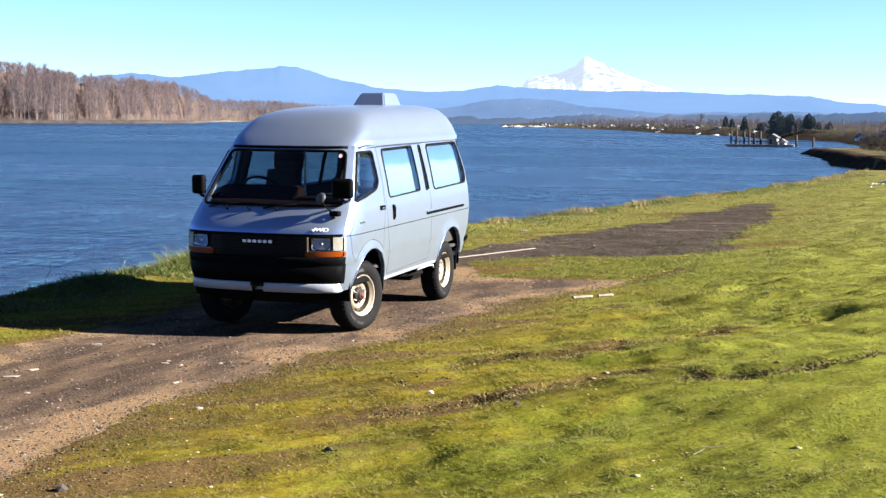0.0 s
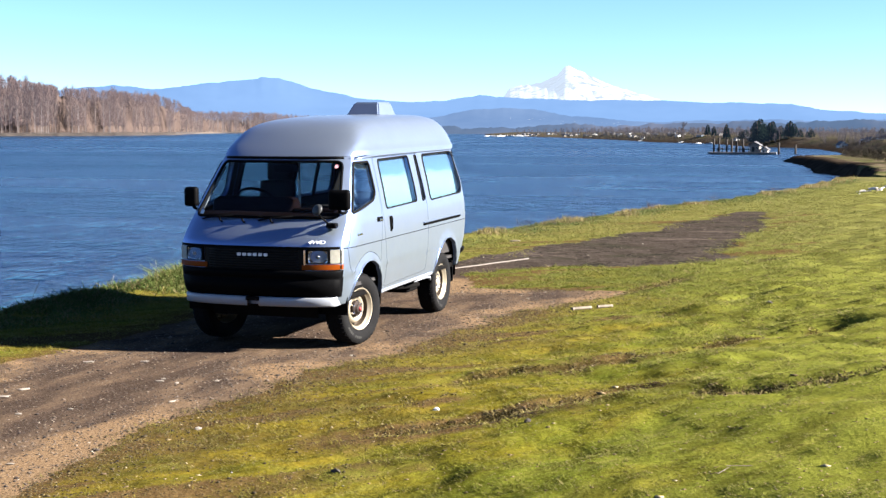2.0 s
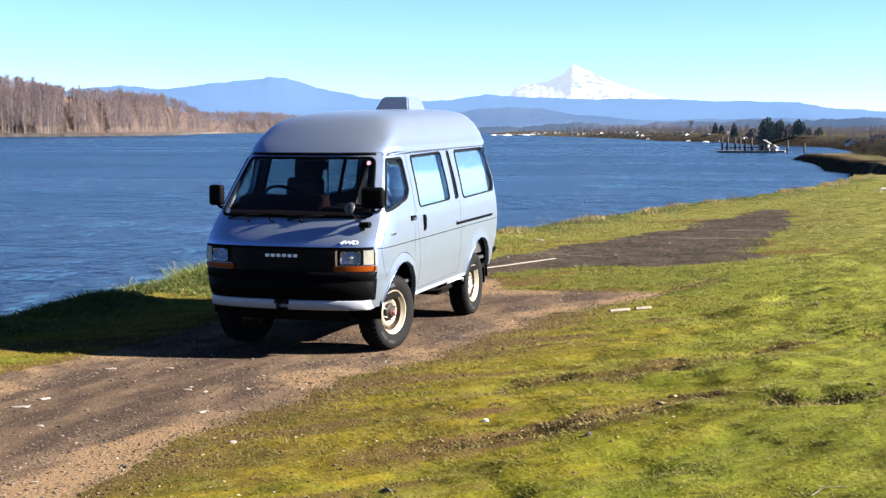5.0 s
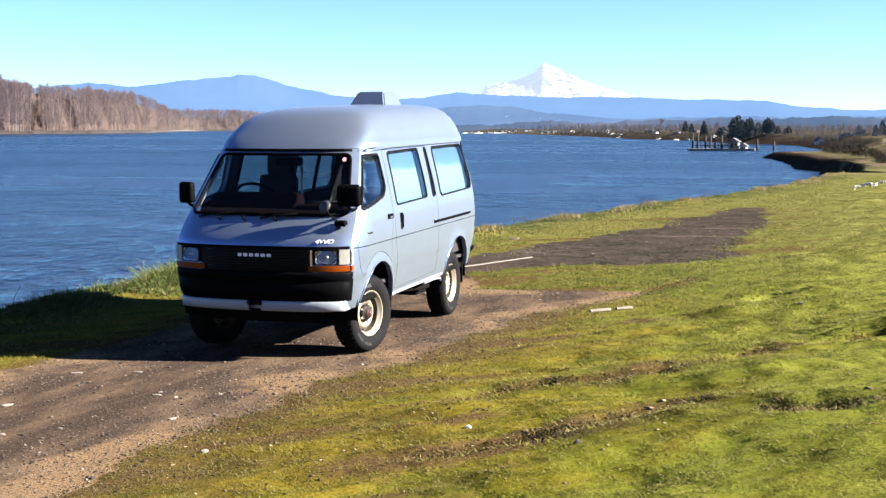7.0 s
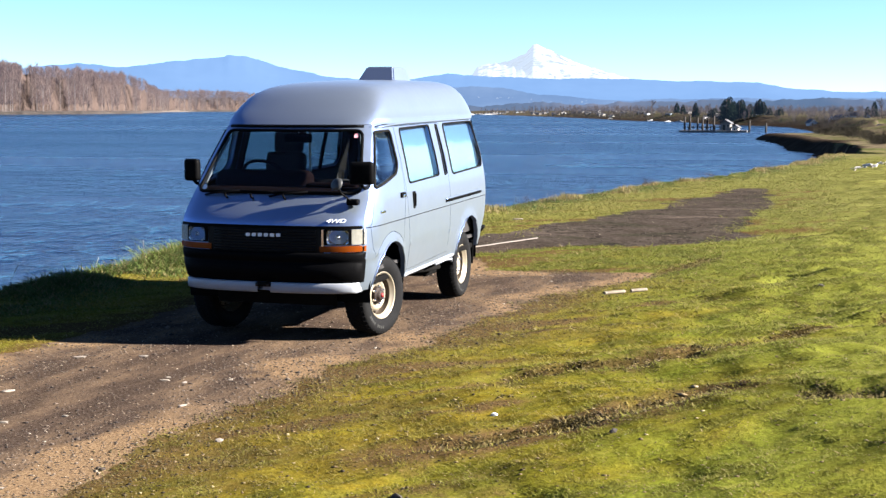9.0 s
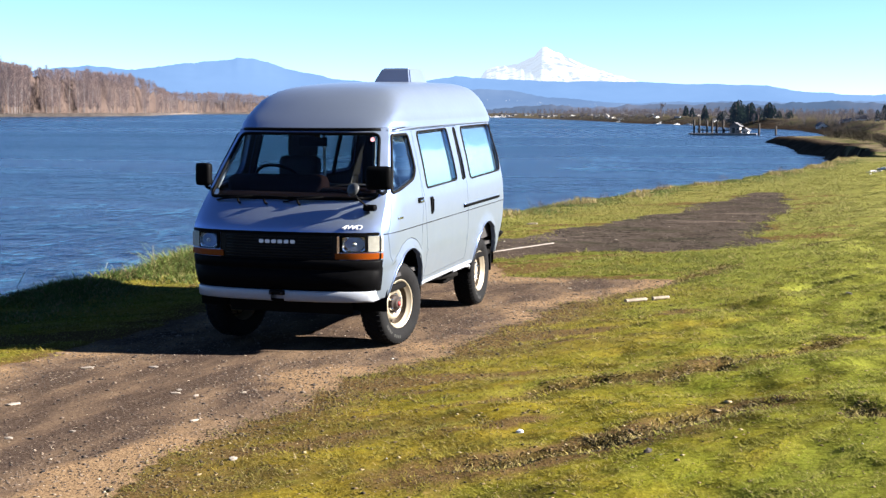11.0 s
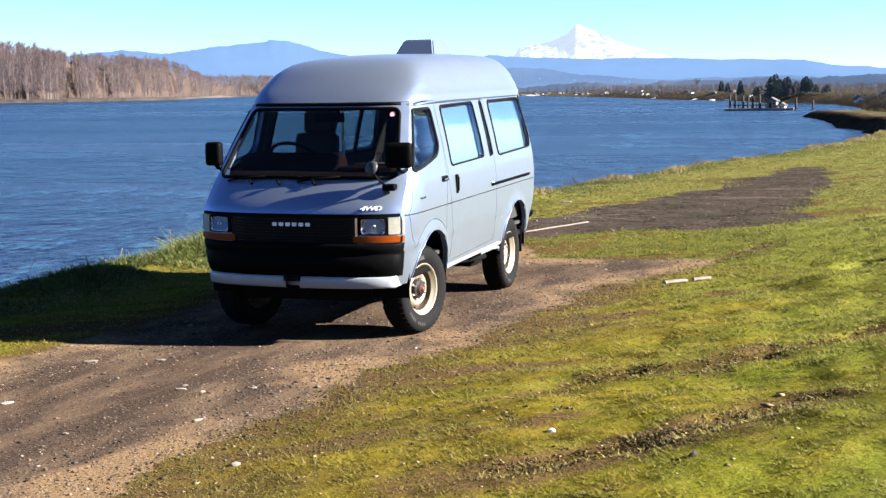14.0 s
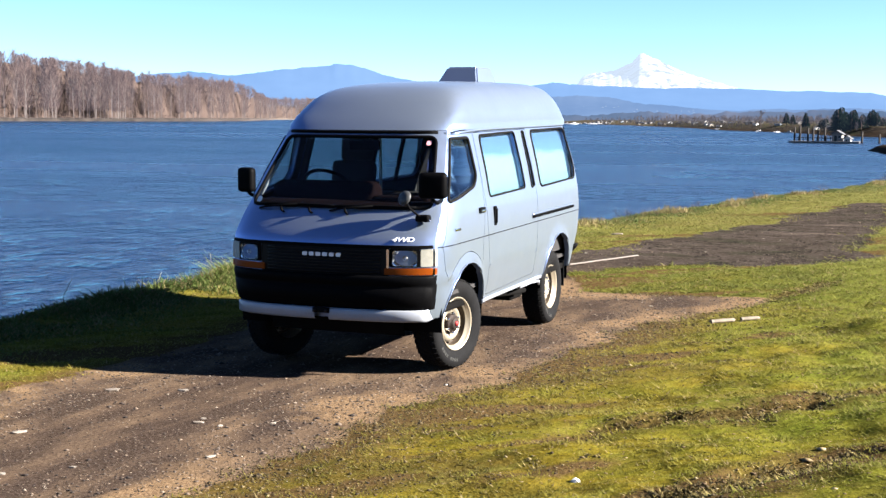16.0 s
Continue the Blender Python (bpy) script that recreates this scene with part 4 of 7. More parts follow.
# front skin with the opening for the windscreen
WS = rounded([(-0.715, 1.232), (-0.600, 1.725), (0.600, 1.725), (0.715, 1.232)], 0.055)
zs = np.linspace(0.46, 1.77, 30)
FRONT = [(W(z) - CORNER, z) for z in zs] + [(-(W(z) - CORNER), z) for z in zs[::-1]]
part("front_panel", panel(FRONT, [WS], front_surface(), 0.04, (0, 0.03, 0)), PAINT, van)
ws = part("windscreen", thicken(panel(WS, [], front_surface(-0.010), 0.07), (0, 0.005, 0)), GLASS_FRONT, van, "clear laminated windscreen", True)
ws.visible_shadow = False
part("windscreen_seal", tube([front_surface(0.004)(*p) for p in resample(WS, 0.05)], 0.014, True, 6), BLACK, ws, "black rubber seal", True)
# pale bar added for the bright reflection along the inner pillar
part("pillar_strip", tube([front_surface(-0.045)(x, z) for x, z in ((-0.690, 1.29), (-0.655, 1.44), (-0.625, 1.57), (-0.605, 1.66))], 0.010, False, 6), STRIP, ws, "pale strip standing in for the reflection on the inner pillar", True)
part("notice", panel(rounded([(-0.690, 1.245), (-0.655, 1.245), (-0.650, 1.285), (-0.685, 1.285)], 0.006), [], front_surface(-0.004), 0.02), LETTER, ws, "small pale notice inside the windscreen")
part("sticker", panel(rounded([(0.545, 1.665), (0.545, 1.70), (0.58, 1.70), (0.58, 1.665)], 0.016), [], front_surface(-0.004), 0.02), plain("red_white_sticker", (0.2904, 0.132, 0.1478), 0.5), ws, "small round red and white sticker")
part("sticker", panel(rounded([(-0.68, 1.245), (-0.68, 1.28), (-0.64, 1.28), (-0.64, 1.245)], 0.008), [], front_surface(-0.004), 0.02), LETTER, ws, "small white sticker")

# rear skin
REAR_GLASS = rounded([(-0.62, 1.26), (-0.57, 1.70), (0.57, 1.70), (0.62, 1.26)], 0.06)
REAR = [(W(z) - 0.07, z) for z in zs] + [(-(W(z) - 0.07), z) for z in zs[::-1]]
part("tailgate", panel(REAR, [REAR_GLASS], rear_surface, 0.07, (0, -0.03, 0)), PAINT, van)
rg = part("window_pane", thicken(panel(REAR_GLASS, [], lambda x, z: rear_surface(x, z) - Vector((0, 0.012, 0)), 0.1), (0, -0.004, 0)), GLASS_SIDE, van, "tinted rear window", True)
rg.visible_shadow = False
part("tailgate_lining", panel([(-0.76, 0.75), (-0.70, 1.745), (0.70, 1.745), (0.76, 0.75)], [shrink(REAR_GLASS, -0.012)], lambda x, z: rear_surface(x, z) - Vector((0, 0.075, 0)), 0.08), UNDER, van, "dark tailgate lining")
part("rear_bumper", tube([body(x, y, 0.60) for x, y in [(0.80, 2.98), (0.80, 3.07), (0.76, 3.14), (0.55, 3.19), (0, 3.21), (-0.55, 3.19), (-0.76, 3.14), (-0.80, 3.07), (-0.80, 2.98)]], 0.062, False, 10, 0.35), BLACK, van, "black rear bumper", True)


# the high roof: rounded sections from the windscreen to the tail
ROOF_SIDE = [(0.0, 0.0), (0.002, 0.045), (0.010, 0.052), (0.040, 0.12), (0.076, 0.19), (0.118, 0.25), (0.158, 0.295), (0.206, 0.332), (0.262, 0.358), (0.325, 0.374), (0.40, 0.385), (0.49, 0.391), (0.60, 0.395), (0.725, 0.397)]
ROOF_FRONT = ([-0.068, 0.0, 0.1, 0.2, 0.3, 0.45, 0.65, 0.9, 1.3, 2.2, 2.8, 2.92, 3.0, 3.07, 3.12, 3.15], [0.0, 0.066, 0.146, 0.218, 0.280, 0.345, 0.40, 0.45, 0.53, 0.62, 0.60, 0.52, 0.40, 0.24, 0.11, 0.0])


def roof_section(y):
    t, q = min(1.0, max(0.0, (y + 0.0675) / 1.15)), min(1.0, max(0.0, (3.15 - y) / 0.30))
    w = 0.722 - 0.070 * (1 - min(1, t * 3.0)) ** 2 - 0.05 * (1 - q) ** 2
    hf = float(np.interp(y, *ROOF_FRONT)) + 1e-5
    half = []
    for dx, h in ROOF_SIDE:
        x = max(0.0, w - dx * w / 0.725)
        z = ((h + 1e-5) ** -5 + hf ** -5) ** (-1 / 5)
        half.append((x, z))
    ring = []
    for x, z in half + [(-x, z) for x, z in half[-2::-1]]:
        back = bow(x / 0.70) * (1 - t) ** 2 + (abs(x) / 0.7) ** 2 * 0.60 * t * (1 - t) ** 1.5 * min(1.0, max(0.0, z - 0.03) / 0.12)
        ring.append(body(x, y + back, 1.772 + z))
    return ring


roof_y = [-0.0675, -0.064, -0.056, -0.035, 0.0, 0.05, 0.11, 0.18, 0.26, 0.35, 0.45, 0.56, 0.68, 0.80, 0.95, 1.1, 1.3, 1.7, 2.2, 2.6, 2.83, 2.95, 3.02, 3.07, 3.11, 3.135, 3.1495]
part("high_roof", loft([roof_section(y) for y in roof_y], False), PAINT, van, "moulded silver fibreglass high roof")
part("roof_visor_edge", tube([front_surface(0.004)(x, 1.757) for x in np.linspace(-0.60, 0.60, 18)], 0.012, False, 6), BLACK, van, "dark joint under the high roof", True)


# vent on the roof
def roof_vent():
    bm = bmesh.new()
    lo = [(-0.225, 2.08), (0.175, 2.08), (0.195, 2.60), (-0.215, 2.60)]
    hi = [(-0.150, 2.19), (0.125, 2.19), (0.14, 2.54), (-0.15, 2.54)]
    a = [bm.verts.new(body(x, y, 2.125)) for x, y in lo]
    b = [bm.verts.new(body(x, y, 2.292)) for x, y in hi]
    for k in range(4):
        bm.faces.new((a[k], a[(k + 1) % 4], b[(k + 1) % 4], b[k]))
    bm.faces.new(b)
    bmesh.ops.bevel(bm, geom=[e for e in bm.edges if not e.is_boundary], offset=0.014, segments=3, affect="EDGES")
    v = part("roof_vent", bm, PAINT, van, "silver box-shaped roof vent")
    part("screw", lathe([(0.0, -0.004), (0.009, -0.004), (0.009, 0.004)], 10), BLACK, v).matrix_basis = pose(-0.02, 2.138, 2.205, 0, 0, 90)
    part("vent_flange", box((0.42, 0.50, 0.02), (0, 2.33, 2.175), 0.006), PAINT, v)


roof_vent()


# ---- front: grille, lamps, bumper
def front_block(poly, out, thick, name, mat, parent=None, label="", cell=0.04, r=0.008):
    bm = panel(rounded(poly, r, 3), [], front_surface(out), cell, (0, thick, 0))
    return part(name, bm, mat, parent or van, label)


def rect(x0, x1, z0, z1):
    return [(x0, z0), (x1, z0), (x1, z1), (x0, z1)]


EDGE = 0.785
front_block(rect(-EDGE, EDGE, 0.965, 0.988), 0.014, 0.03, "grille_top_strip", BLACK, None, "black strip above the grille")
grille = front_block(rect(-0.50, 0.50, 0.775, 0.966), 0.004, 0.03, "grille", GRILLE, None, "black slatted grille")
for k in range(8):
    z = 0.795 + k * 0.0225
    part("slat", tube([front_surface(0.010)(x, z) for x in np.linspace(-0.44, 0.44, 12)], 0.006, False, 5), GRILLE, grille)
for k in range(6):
    x = -0.132 + k * 0.0525
    front_block(rect(x - 0.0185, x + 0.0185, 0.899, 0.926), 0.018, 0.010, "maker_badge_bar", LETTER, grille, "small pale badge bar", 0.03, 0.009)

for s in (1, -1):
    xs = lambda a, b: (min(s * a, s * b), max(s * a, s * b))
    bezel = panel(rounded(rect(*xs(0.505, 0.712), 0.838, 0.964), 0.008, 3), [rounded(rect(*xs(0.530, 0.695), 0.846, 0.954), 0.022, 4)], front_surface(0.014), 0.03, (0, 0.05, 0))
    hl = part("headlight", bezel, BLACK, van, "rectangular headlight in a black bezel")
    bowl = panel(rounded(rect(*xs(0.530, 0.695), 0.846, 0.954), 0.022, 4), [], lambda x, z, s=s: front_surface(0.0170 - 0.050 * max(0.0, 1 - ((x - s * 0.6125) / 0.090) ** 2 - ((z - 0.90) / 0.064) ** 2))(x, z), 0.009)
    part("reflector", bowl, LENS, hl, "chromed headlight bowl")
    part("bulb_hood", lathe([(0.0, -0.030), (0.016, -0.026), (0.019, 0.0), (0.019, 0.012)], 14), LENS, hl, "chromed bulb hood", True).matrix_basis = pose(*front_surface(-0.012)(s * 0.6125, 0.90), 0, 0, 90)
    front_block(rect(*xs(0.530, 0.695), 0.846, 0.954), 0.020, 0.006, "lens", GLASS_LAMP, hl, "clear glass headlight lens", 0.02, 0.022).visible_shadow = False
    if s > 0:
        front_block(rect(*xs(0.486, 0.503), 0.828, 0.962), 0.014, 0.03, "chrome_edge", CHROME, hl, "thin chrome edge")
    cl = front_block(rect(*xs(0.716, EDGE), 0.840, 0.962), 0.012, 0.03, "corner_lamp", CLEAR, None, "clear corner lamp wrapping the wing", 0.03)
    f = side_surface(s)
    part("lens", panel([(edge_y(0.9), 0.842), (edge_y(0.9) + 0.022, 0.842), (edge_y(0.9) + 0.018, 0.962), (edge_y(0.9), 0.962)], [], lambda y, z: f(y, z) + Vector((s * 0.010, -0.008, 0)), 0.03, (-s * 0.012, 0, 0)), CLEAR, cl)
    am = front_block(rect(*xs(0.47, EDGE), 0.782, 0.830), 0.014, 0.03, "indicator", AMBER, None, "amber indicator lamp", 0.03)
    part("lens", panel([(edge_y(0.8), 0.784), (edge_y(0.8) + 0.02, 0.784), (edge_y(0.8) + 0.02, 0.828), (edge_y(0.8), 0.828)], [], lambda y, z: f(y, z) + Vector((s * 0.012, -0.010, 0)), 0.03, (-s * 0.012, 0, 0)), AMBER, am)


# bumper: a full black moulding that wraps the corners
def bumper_ring(z, out):
    xs = np.linspace(-(W(z) - CORNER), W(z) - CORNER, 40)
    mid = [body(x, front_y(x, z) - out * (1 - 0.4 * (x / W(z)) ** 4), z) for x in xs]
    tail = [body(W(z) - CORNER + 0.014 * math.sin(t * 1.57), edge_y(z) - out * (1 - t) * 0.6 + 0.035 * t, z) for t in (0.35, 0.7, 1.0)]
    return [Vector((-p.x, p.y, p.z)) for p in tail[::-1]] + mid + tail


part("bumper", loft([bumper_ring(z, o) for z, o in ((0.775, 0.0), (0.776, 0.030), (0.760, 0.042), (0.715, 0.046), (0.709, 0.040), (0.690, 0.040), (0.684, 0.050), (0.60, 0.052), (0.55, 0.040), (0.535, 0.02), (0.53, 0.0))], False), BLACK, van, "black wrap-around front bumper")


def strip_piece(x0, x1, tail):
    def ring(z, out):
        xs = np.linspace(x0, x1, 22)
        p = [body(x, front_y(x, 0.5) - out, z) for x in xs]
        if tail:
            e = p[-1] if tail > 0 else p[0]
            more = [body(e.x + tail * (0.02 * math.sin(t * 1.57)), e.y + 0.12 * t, z + 0.012 * t) for t in (0.3, 0.65, 1.0)]
            p = p + more if tail > 0 else more[::-1] + p
        return p
    return loft([ring(z, o) for z, o in ((0.530, 0.01), (0.532, 0.046), (0.522, 0.054), (0.462, 0.050), (0.448, 0.036), (0.446, 0.0))], False)


part("lower_strip", strip_piece(-0.745, -0.055, -1), STRIP, van, "pale lower bumper strip")
part("lower_strip", strip_piece(0.055, 0.735, 1), STRIP, van, "pale lower bumper strip")
hook = part("tow_bracket", box((0.13, 0.04, 0.035), body(0, -0.70, 0.515), 0.006), UNDER, van, "black towing bracket")
for s in (1, -1):
    part("bolt", lathe([(0.0, -0.012), (0.010, -0.012), (0.010, 0.01)], 8), RUST, hook).matrix_basis = pose(s * 0.045, -0.725, 0.505, 0, 0, 90)

# wipers and washer nozzles
for x0, x1 in ((-0.60, 0.02), (0.0, 0.62)):
    w = part("wiper", tube([front_surface(0.028)(x0 + (x1 - x0) * t, 1.240 + 0.006 * math.sin(t * 3.1)) for t in np.linspace(0.02, 1, 12)], 0.008, False, 6), BLACK, van, "black windscreen wiper")
    part("arm", tube([front_surface(0.012)(x0 - 0.02, 1.205), front_surface(0.035)(x0 + 0.10, 1.228), front_surface(0.034)(x0 + (x1 - x0) * 0.5, 1.246)], 0.007, False, 6), BLACK, w)
for x in (-0.395, -0.16, 0.125):
    part("washer_nozzle", tube([front_surface(-0.005)(x, 1.185), front_surface(0.03)(x - 0.008, 1.20), front_surface(0.045)(x - 0.02, 1.225)], 0.009, False, 6), BLACK, van, "black peg below the windscreen")

# lettering on the bonnet edge
fc = bpy.data.curves.new("four_wheel_drive_letters", "FONT")
fc.body, fc.size, fc.shear, fc.extrude, fc.offset = "4WD", 0.050, 0.35, 0.006, 0.0002
fo = new("letters_source", fc)
bpy.context.view_layer.update()
me = bpy.data.meshes.new_from_object(fo.evaluated_get(bpy.context.evaluated_depsgraph_get()))
bpy.data.objects.remove(fo)
me.materials.append(LETTER)
letters = new("lettering", me)
letters.parent = van
tagged(letters, "white slanted 4WD lettering")
p0, p1, p2 = front_surface(0.011)(0.515, 1.012), front_surface(0.006)(0.68, 1.012), front_surface(0.011)(0.515, 1.06)
ex = (p1 - p0).normalized()
ez = ex.cross((p2 - p0).normalized()).normalized()
ey = ez.cross(ex)
letters.matrix_basis = Matrix.Translation(p0) @ Matrix((ex * 1.35, ey, ez)).transposed().to_4x4()

# mirrors
for s in (1, -1):
    mx, my, mw = (0.775, -0.52, 0.20) if s > 0 else (0.800, -0.33, 0.14)
    mr = part("door_mirror", box((mw, 0.075, 0.185), (s * mx, my, 1.395), 0.037, Matrix.Rotation(s * 0.15, 4, "Z"), segments=4), BLACK, van, "black door mirror on an arm", True)
    part("mirror_glass", box((mw - 0.04, 0.004, 0.15), (s * mx, my + 0.040, 1.395), 0.0, Matrix.Rotation(s * 0.15, 4, "Z")), MIRROR, mr)
    part("arm", tube([(s * mx, my, 1.33), (s * (mx - 0.01), my + 0.03, 1.29), (s * 0.775, my + 0.08, 1.27), (s * 0.75, -0.27, 1.28)], 0.014, False, 8), BLACK, mr, "", True)
um = part("corner_mirror", lathe([(0.0, -0.022), (0.030, -0.020), (0.052, -0.008), (0.055, 0.004), (0.048, 0.010)], 20), plain("grey_mirror_shell", (0.022, 0.023, 0.024), 0.45), van, "small round convex mirror with a grey shell, on a stalk", True)
um.matrix_basis = pose(0.600, -0.615, 1.310, 0, 25, 70)
part("mirror_glass", lathe([(0.0, 0.017), (0.028, 0.015), (0.048, 0.010)], 20), MIRROR, um)
st = part("stalk", tube([(0.605, -0.61, 1.295), (0.63, -0.60, 1.24), (0.68, -0.55, 1.185), (0.70, -0.52, 1.175)], 0.008, False, 6), BLACK, van, "black mirror stalk")
part("stalk_foot", box((0.10, 0.07, 0.05), (0.70, -0.515, 1.165), 0.018, segments=3), BLACK, st)


# ---- wheels
SHADED_DIRT_STEEL = plain("dirty_shaded_steel", (0.026, 0.018, 0.011), 0.7, 0.1, 0.5, 25, 0.3)
SCUFF = plain("scuffed_rubber", (0.012, 0.012, 0.011), 0.8)


def wheel(at, turn, flip, driven=True):
    tyre_profile = [(0.205, 0.075), (0.225, 0.092), (0.262, 0.108), (0.300, 0.110), (0.328, 0.100), (0.342, 0.084), (0.347, 0.06), (0.349, 0.0),
                    (0.347, -0.06), (0.342, -0.084), (0.328, -0.100), (0.300, -0.110), (0.225, -0.092), (0.205, -0.075)]
    root = new("wheel")
    root.parent = van
    tagged(root, "cream steel wheel with a worn all-terrain tyre")
    t = part("tyre", lathe(tyre_profile, 56), TYRE, root, "black all-terrain tyre")
    bm = bmesh.new()
    for k in range(44):
        a = 2 * math.pi * k / 44
        for j, (x, da) in enumerate(((-0.078, 0.5), (-0.040, 0.0), (0.0, 0.5), (0.040, 0.0), (0.078, 0.5))):
            m = Matrix.Rotation(a + da * 2 * math.pi / 44, 4, "X") @ Matrix.Translation((x, 0, 0.346 if abs(x) < 0.06 else 0.340)) @ Matrix.Rotation(0.25 if j % 2 else -0.2, 4, "Z") @ Matrix.Rotation((0.5 if x > 0.06 else -0.5 if x < -0.06 else 0), 4, "Y")
            box((0.031, 0.030, 0.016), (0, 0, 0), 0, m, bm)
    tagged(part("tread", bm, TYRE, t, "blocky tread"), kind="stuff")
    for k in range(9):
        a = -0.95 + 0.105 * k
        if k != 4:
            part("sidewall_mark", box((0.003, 0.020, 0.026), (0, 0, 0), 0.001, Matrix.Rotation(a + math.pi, 4, "X") @ Matrix.Translation((0.1095, 0, 0.284))), SCUFF, t, "worn pale sidewall mark")
    rim = part("rim", lathe([(0.206, -0.08), (0.200, 0.02), (0.202, 0.070), (0.212, 0.086), (0.208, 0.090), (0.200, 0.082), (0.192, 0.062), (0.178, 0.056), (0.174, 0.048)], 48), RIM, root, "cream painted steel rim")
    # brown holds both the dirt and the shade inside the groove
    part("rim_gutter", lathe([(0.174, 0.048), (0.170, 0.010), (0.162, -0.004), (0.154, -0.002)], 48), SHADED_DIRT_STEEL, rim, "brown groove of the rim, dirt and shade painted together")
    part("wheel_disc", lathe([(0.154, -0.002), (0.146, 0.016), (0.132, 0.032), (0.118, 0.038), (0.104, 0.034), (0.094, 0.018), (0.0, 0.016)], 48), RIM, rim, "cream wheel disc")
    for k in range(12):
        a = 2 * math.pi * k / 12
        part("vent_slot", box((0.004, 0.018, 0.030), (0, 0, 0), 0.0015, Matrix.Rotation(a, 4, "X") @ Matrix.Translation((0.004, 0, 0.150))), UNDER, rim, "dark vent slot")
    if not driven:
        part("hub", lathe([(0.060, 0.03), (0.056, 0.046), (0.040, 0.052), (0.0, 0.053)], 24), RIM, root, "cream hub cap")
    hub = driven and part("hub", lathe([(0.080, 0.016), (0.078, 0.046), (0.066, 0.054), (0.050, 0.060), (0.046, 0.074), (0.034, 0.080), (0.0, 0.081)], 24), RUST, root, "rusty free-wheeling hub")
    if hub:
        part("hub_cap", lathe([(0.020, 0.078), (0.018, 0.090), (0.0, 0.092)], 16), RED, hub, "faded red hub lock")
    for k in range(6):
        a = 2 * math.pi * (k + 0.5) / 6
        part("wheel_nut", lathe([(0.011, 0.03), (0.011, 0.058), (0.0, 0.060)], 6), CHROME, rim).matrix_basis = pose(0, 0.078 * math.cos(a), 0.078 * math.sin(a))
    root.matrix_basis = pose(*at, 0, 0, turn) @ (Matrix.Rotation(math.pi, 4, "Z") if flip else Matrix.Identity(4)) @ Matrix.Scale(0.94, 4)
    return root


wheel((0.685, 0.02, 0.352), -13, False)
wheel((-0.685, 0.02, 0.352), -13, True)
wheel((0.685, 2.44, 0.344), 0, False, False)
wheel((-0.685, 2.44, 0.344), 0, True, False)

# ---- underneath
part("floor_pan", box((1.56, 3.4, 0.05), (0, 1.35, 0.50), 0.01), UNDER, van, "black underbody")
part("chassis_rail", box((0.10, 3.3, 0.10), (0.40, 1.3, 0.43), 0.01), UNDER, van)
part("chassis_rail", box((0.10, 3.3, 0.10), (-0.40, 1.3, 0.43), 0.01), UNDER, van)
part("axle", tube([(-0.62, 2.44, 0.33), (-0.1, 2.44, 0.33), (0, 2.44, 0.32), (0.1, 2.44, 0.33), (0.62, 2.44, 0.33)], 0.05, False, 10), UNDER, van, "", True)
part("axle", tube([(-0.60, 0.02, 0.33), (0.60, 0.02, 0.33)], 0.04, False, 10), UNDER, van, "", True)
part("differential", lathe([(0.0, -0.13), (0.10, -0.10), (0.13, 0.0), (0.10, 0.10), (0.0, 0.13)], 20), UNDER, van).matrix_basis = pose(0.05, 2.44, 0.33)
part("fuel_tank", box((0.30, 0.34, 0.17), (0.46, 1.94, 0.37), 0.03), UNDER, van, "black fuel tank")
part("exhaust", tube([(0.55, 1.2, 0.40), (0.62, 1.65, 0.37), (0.70, 1.85, 0.38)], 0.025, False, 8), UNDER, van, "sooty exhaust pipe", True)
part("step_bracket", tube([(0.74, 1.60, 0.43), (0.78, 1.80, 0.455), (0.80, 1.95, 0.45), (0.79, 1.98, 0.42)], 0.012, False, 6), STRIP, van, "pale bent bracket under the sill", True)
for s in (1, -1):
    part("leaf_spring", box((0.06, 1.15, 0.045), (s * 0.52, 2.44, 0.40), 0.008), UNDER, van)

# added sheet, no known part: blocks sky light so the underside stays dark
part("sky_blocker_sheet", box((1.05, 0.02, 0.16), (0, -0.45, 0.39), 0.006, Matrix.Rotation(0.3, 4, "X")), UNDER, van, "black sheet added behind the bumper to keep sky light out")
part("gearbox", box((0.40, 0.9, 0.20), (0.0, 0.75, 0.38), 0.05, segments=3), UNDER, van)

# ---- cabin
part("cabin_floor", box((1.56, 3.5, 0.03), (0, 1.3, 0.60), 0.0), TRIM, van, "dark cabin floor")
part("headlining", loft([[body(x, y, 1.755) for x in np.linspace(-0.66, 0.66, 8)] for y in np.linspace(0.05, 3.0, 8)], False), TRIM, van, "dark headlining")
part("dashboard", loft([[body(x, front_y(x, zz) + o, zz) for x in np.linspace(-0.72, 0.72, 24)] for zz, o in ((0.75, 0.06), (1.22, 0.04), (1.262, 0.10), (1.262, 0.26), (1.215, 0.36), (0.9, 0.40), (0.75, 0.34))], False), DASH, van, "maroon dashboard")
bm = box((0.86, 0.24, 0.22), (-0.28, -0.02, 1.28), 0.10, segments=4)
box((0.46, 0.14, 0.09), (0.36, -0.06, 1.245), 0.035, None, bm, 3)
part("instrument_hood", bm, DASH, van, "padded maroon dash top")
sw = part("steering_wheel", tube([Vector((0.19 * math.cos(a), 0.19 * math.sin(a), 0)) for a in np.linspace(0, 2 * math.pi, 32, endpoint=False)], 0.014, True, 8), BLACK, van, "black steering wheel", True)
sw.matrix_basis = pose(-0.36, 0.17, 1.34, -40, 0, 0)
part("spoke", box((0.36, 0.03, 0.015), (0, 0, -0.01), 0.005), BLACK, sw)
part("column", tube([(0, 0, 0), (0, 0.02, -0.35)], 0.03, False, 8), BLACK, sw)


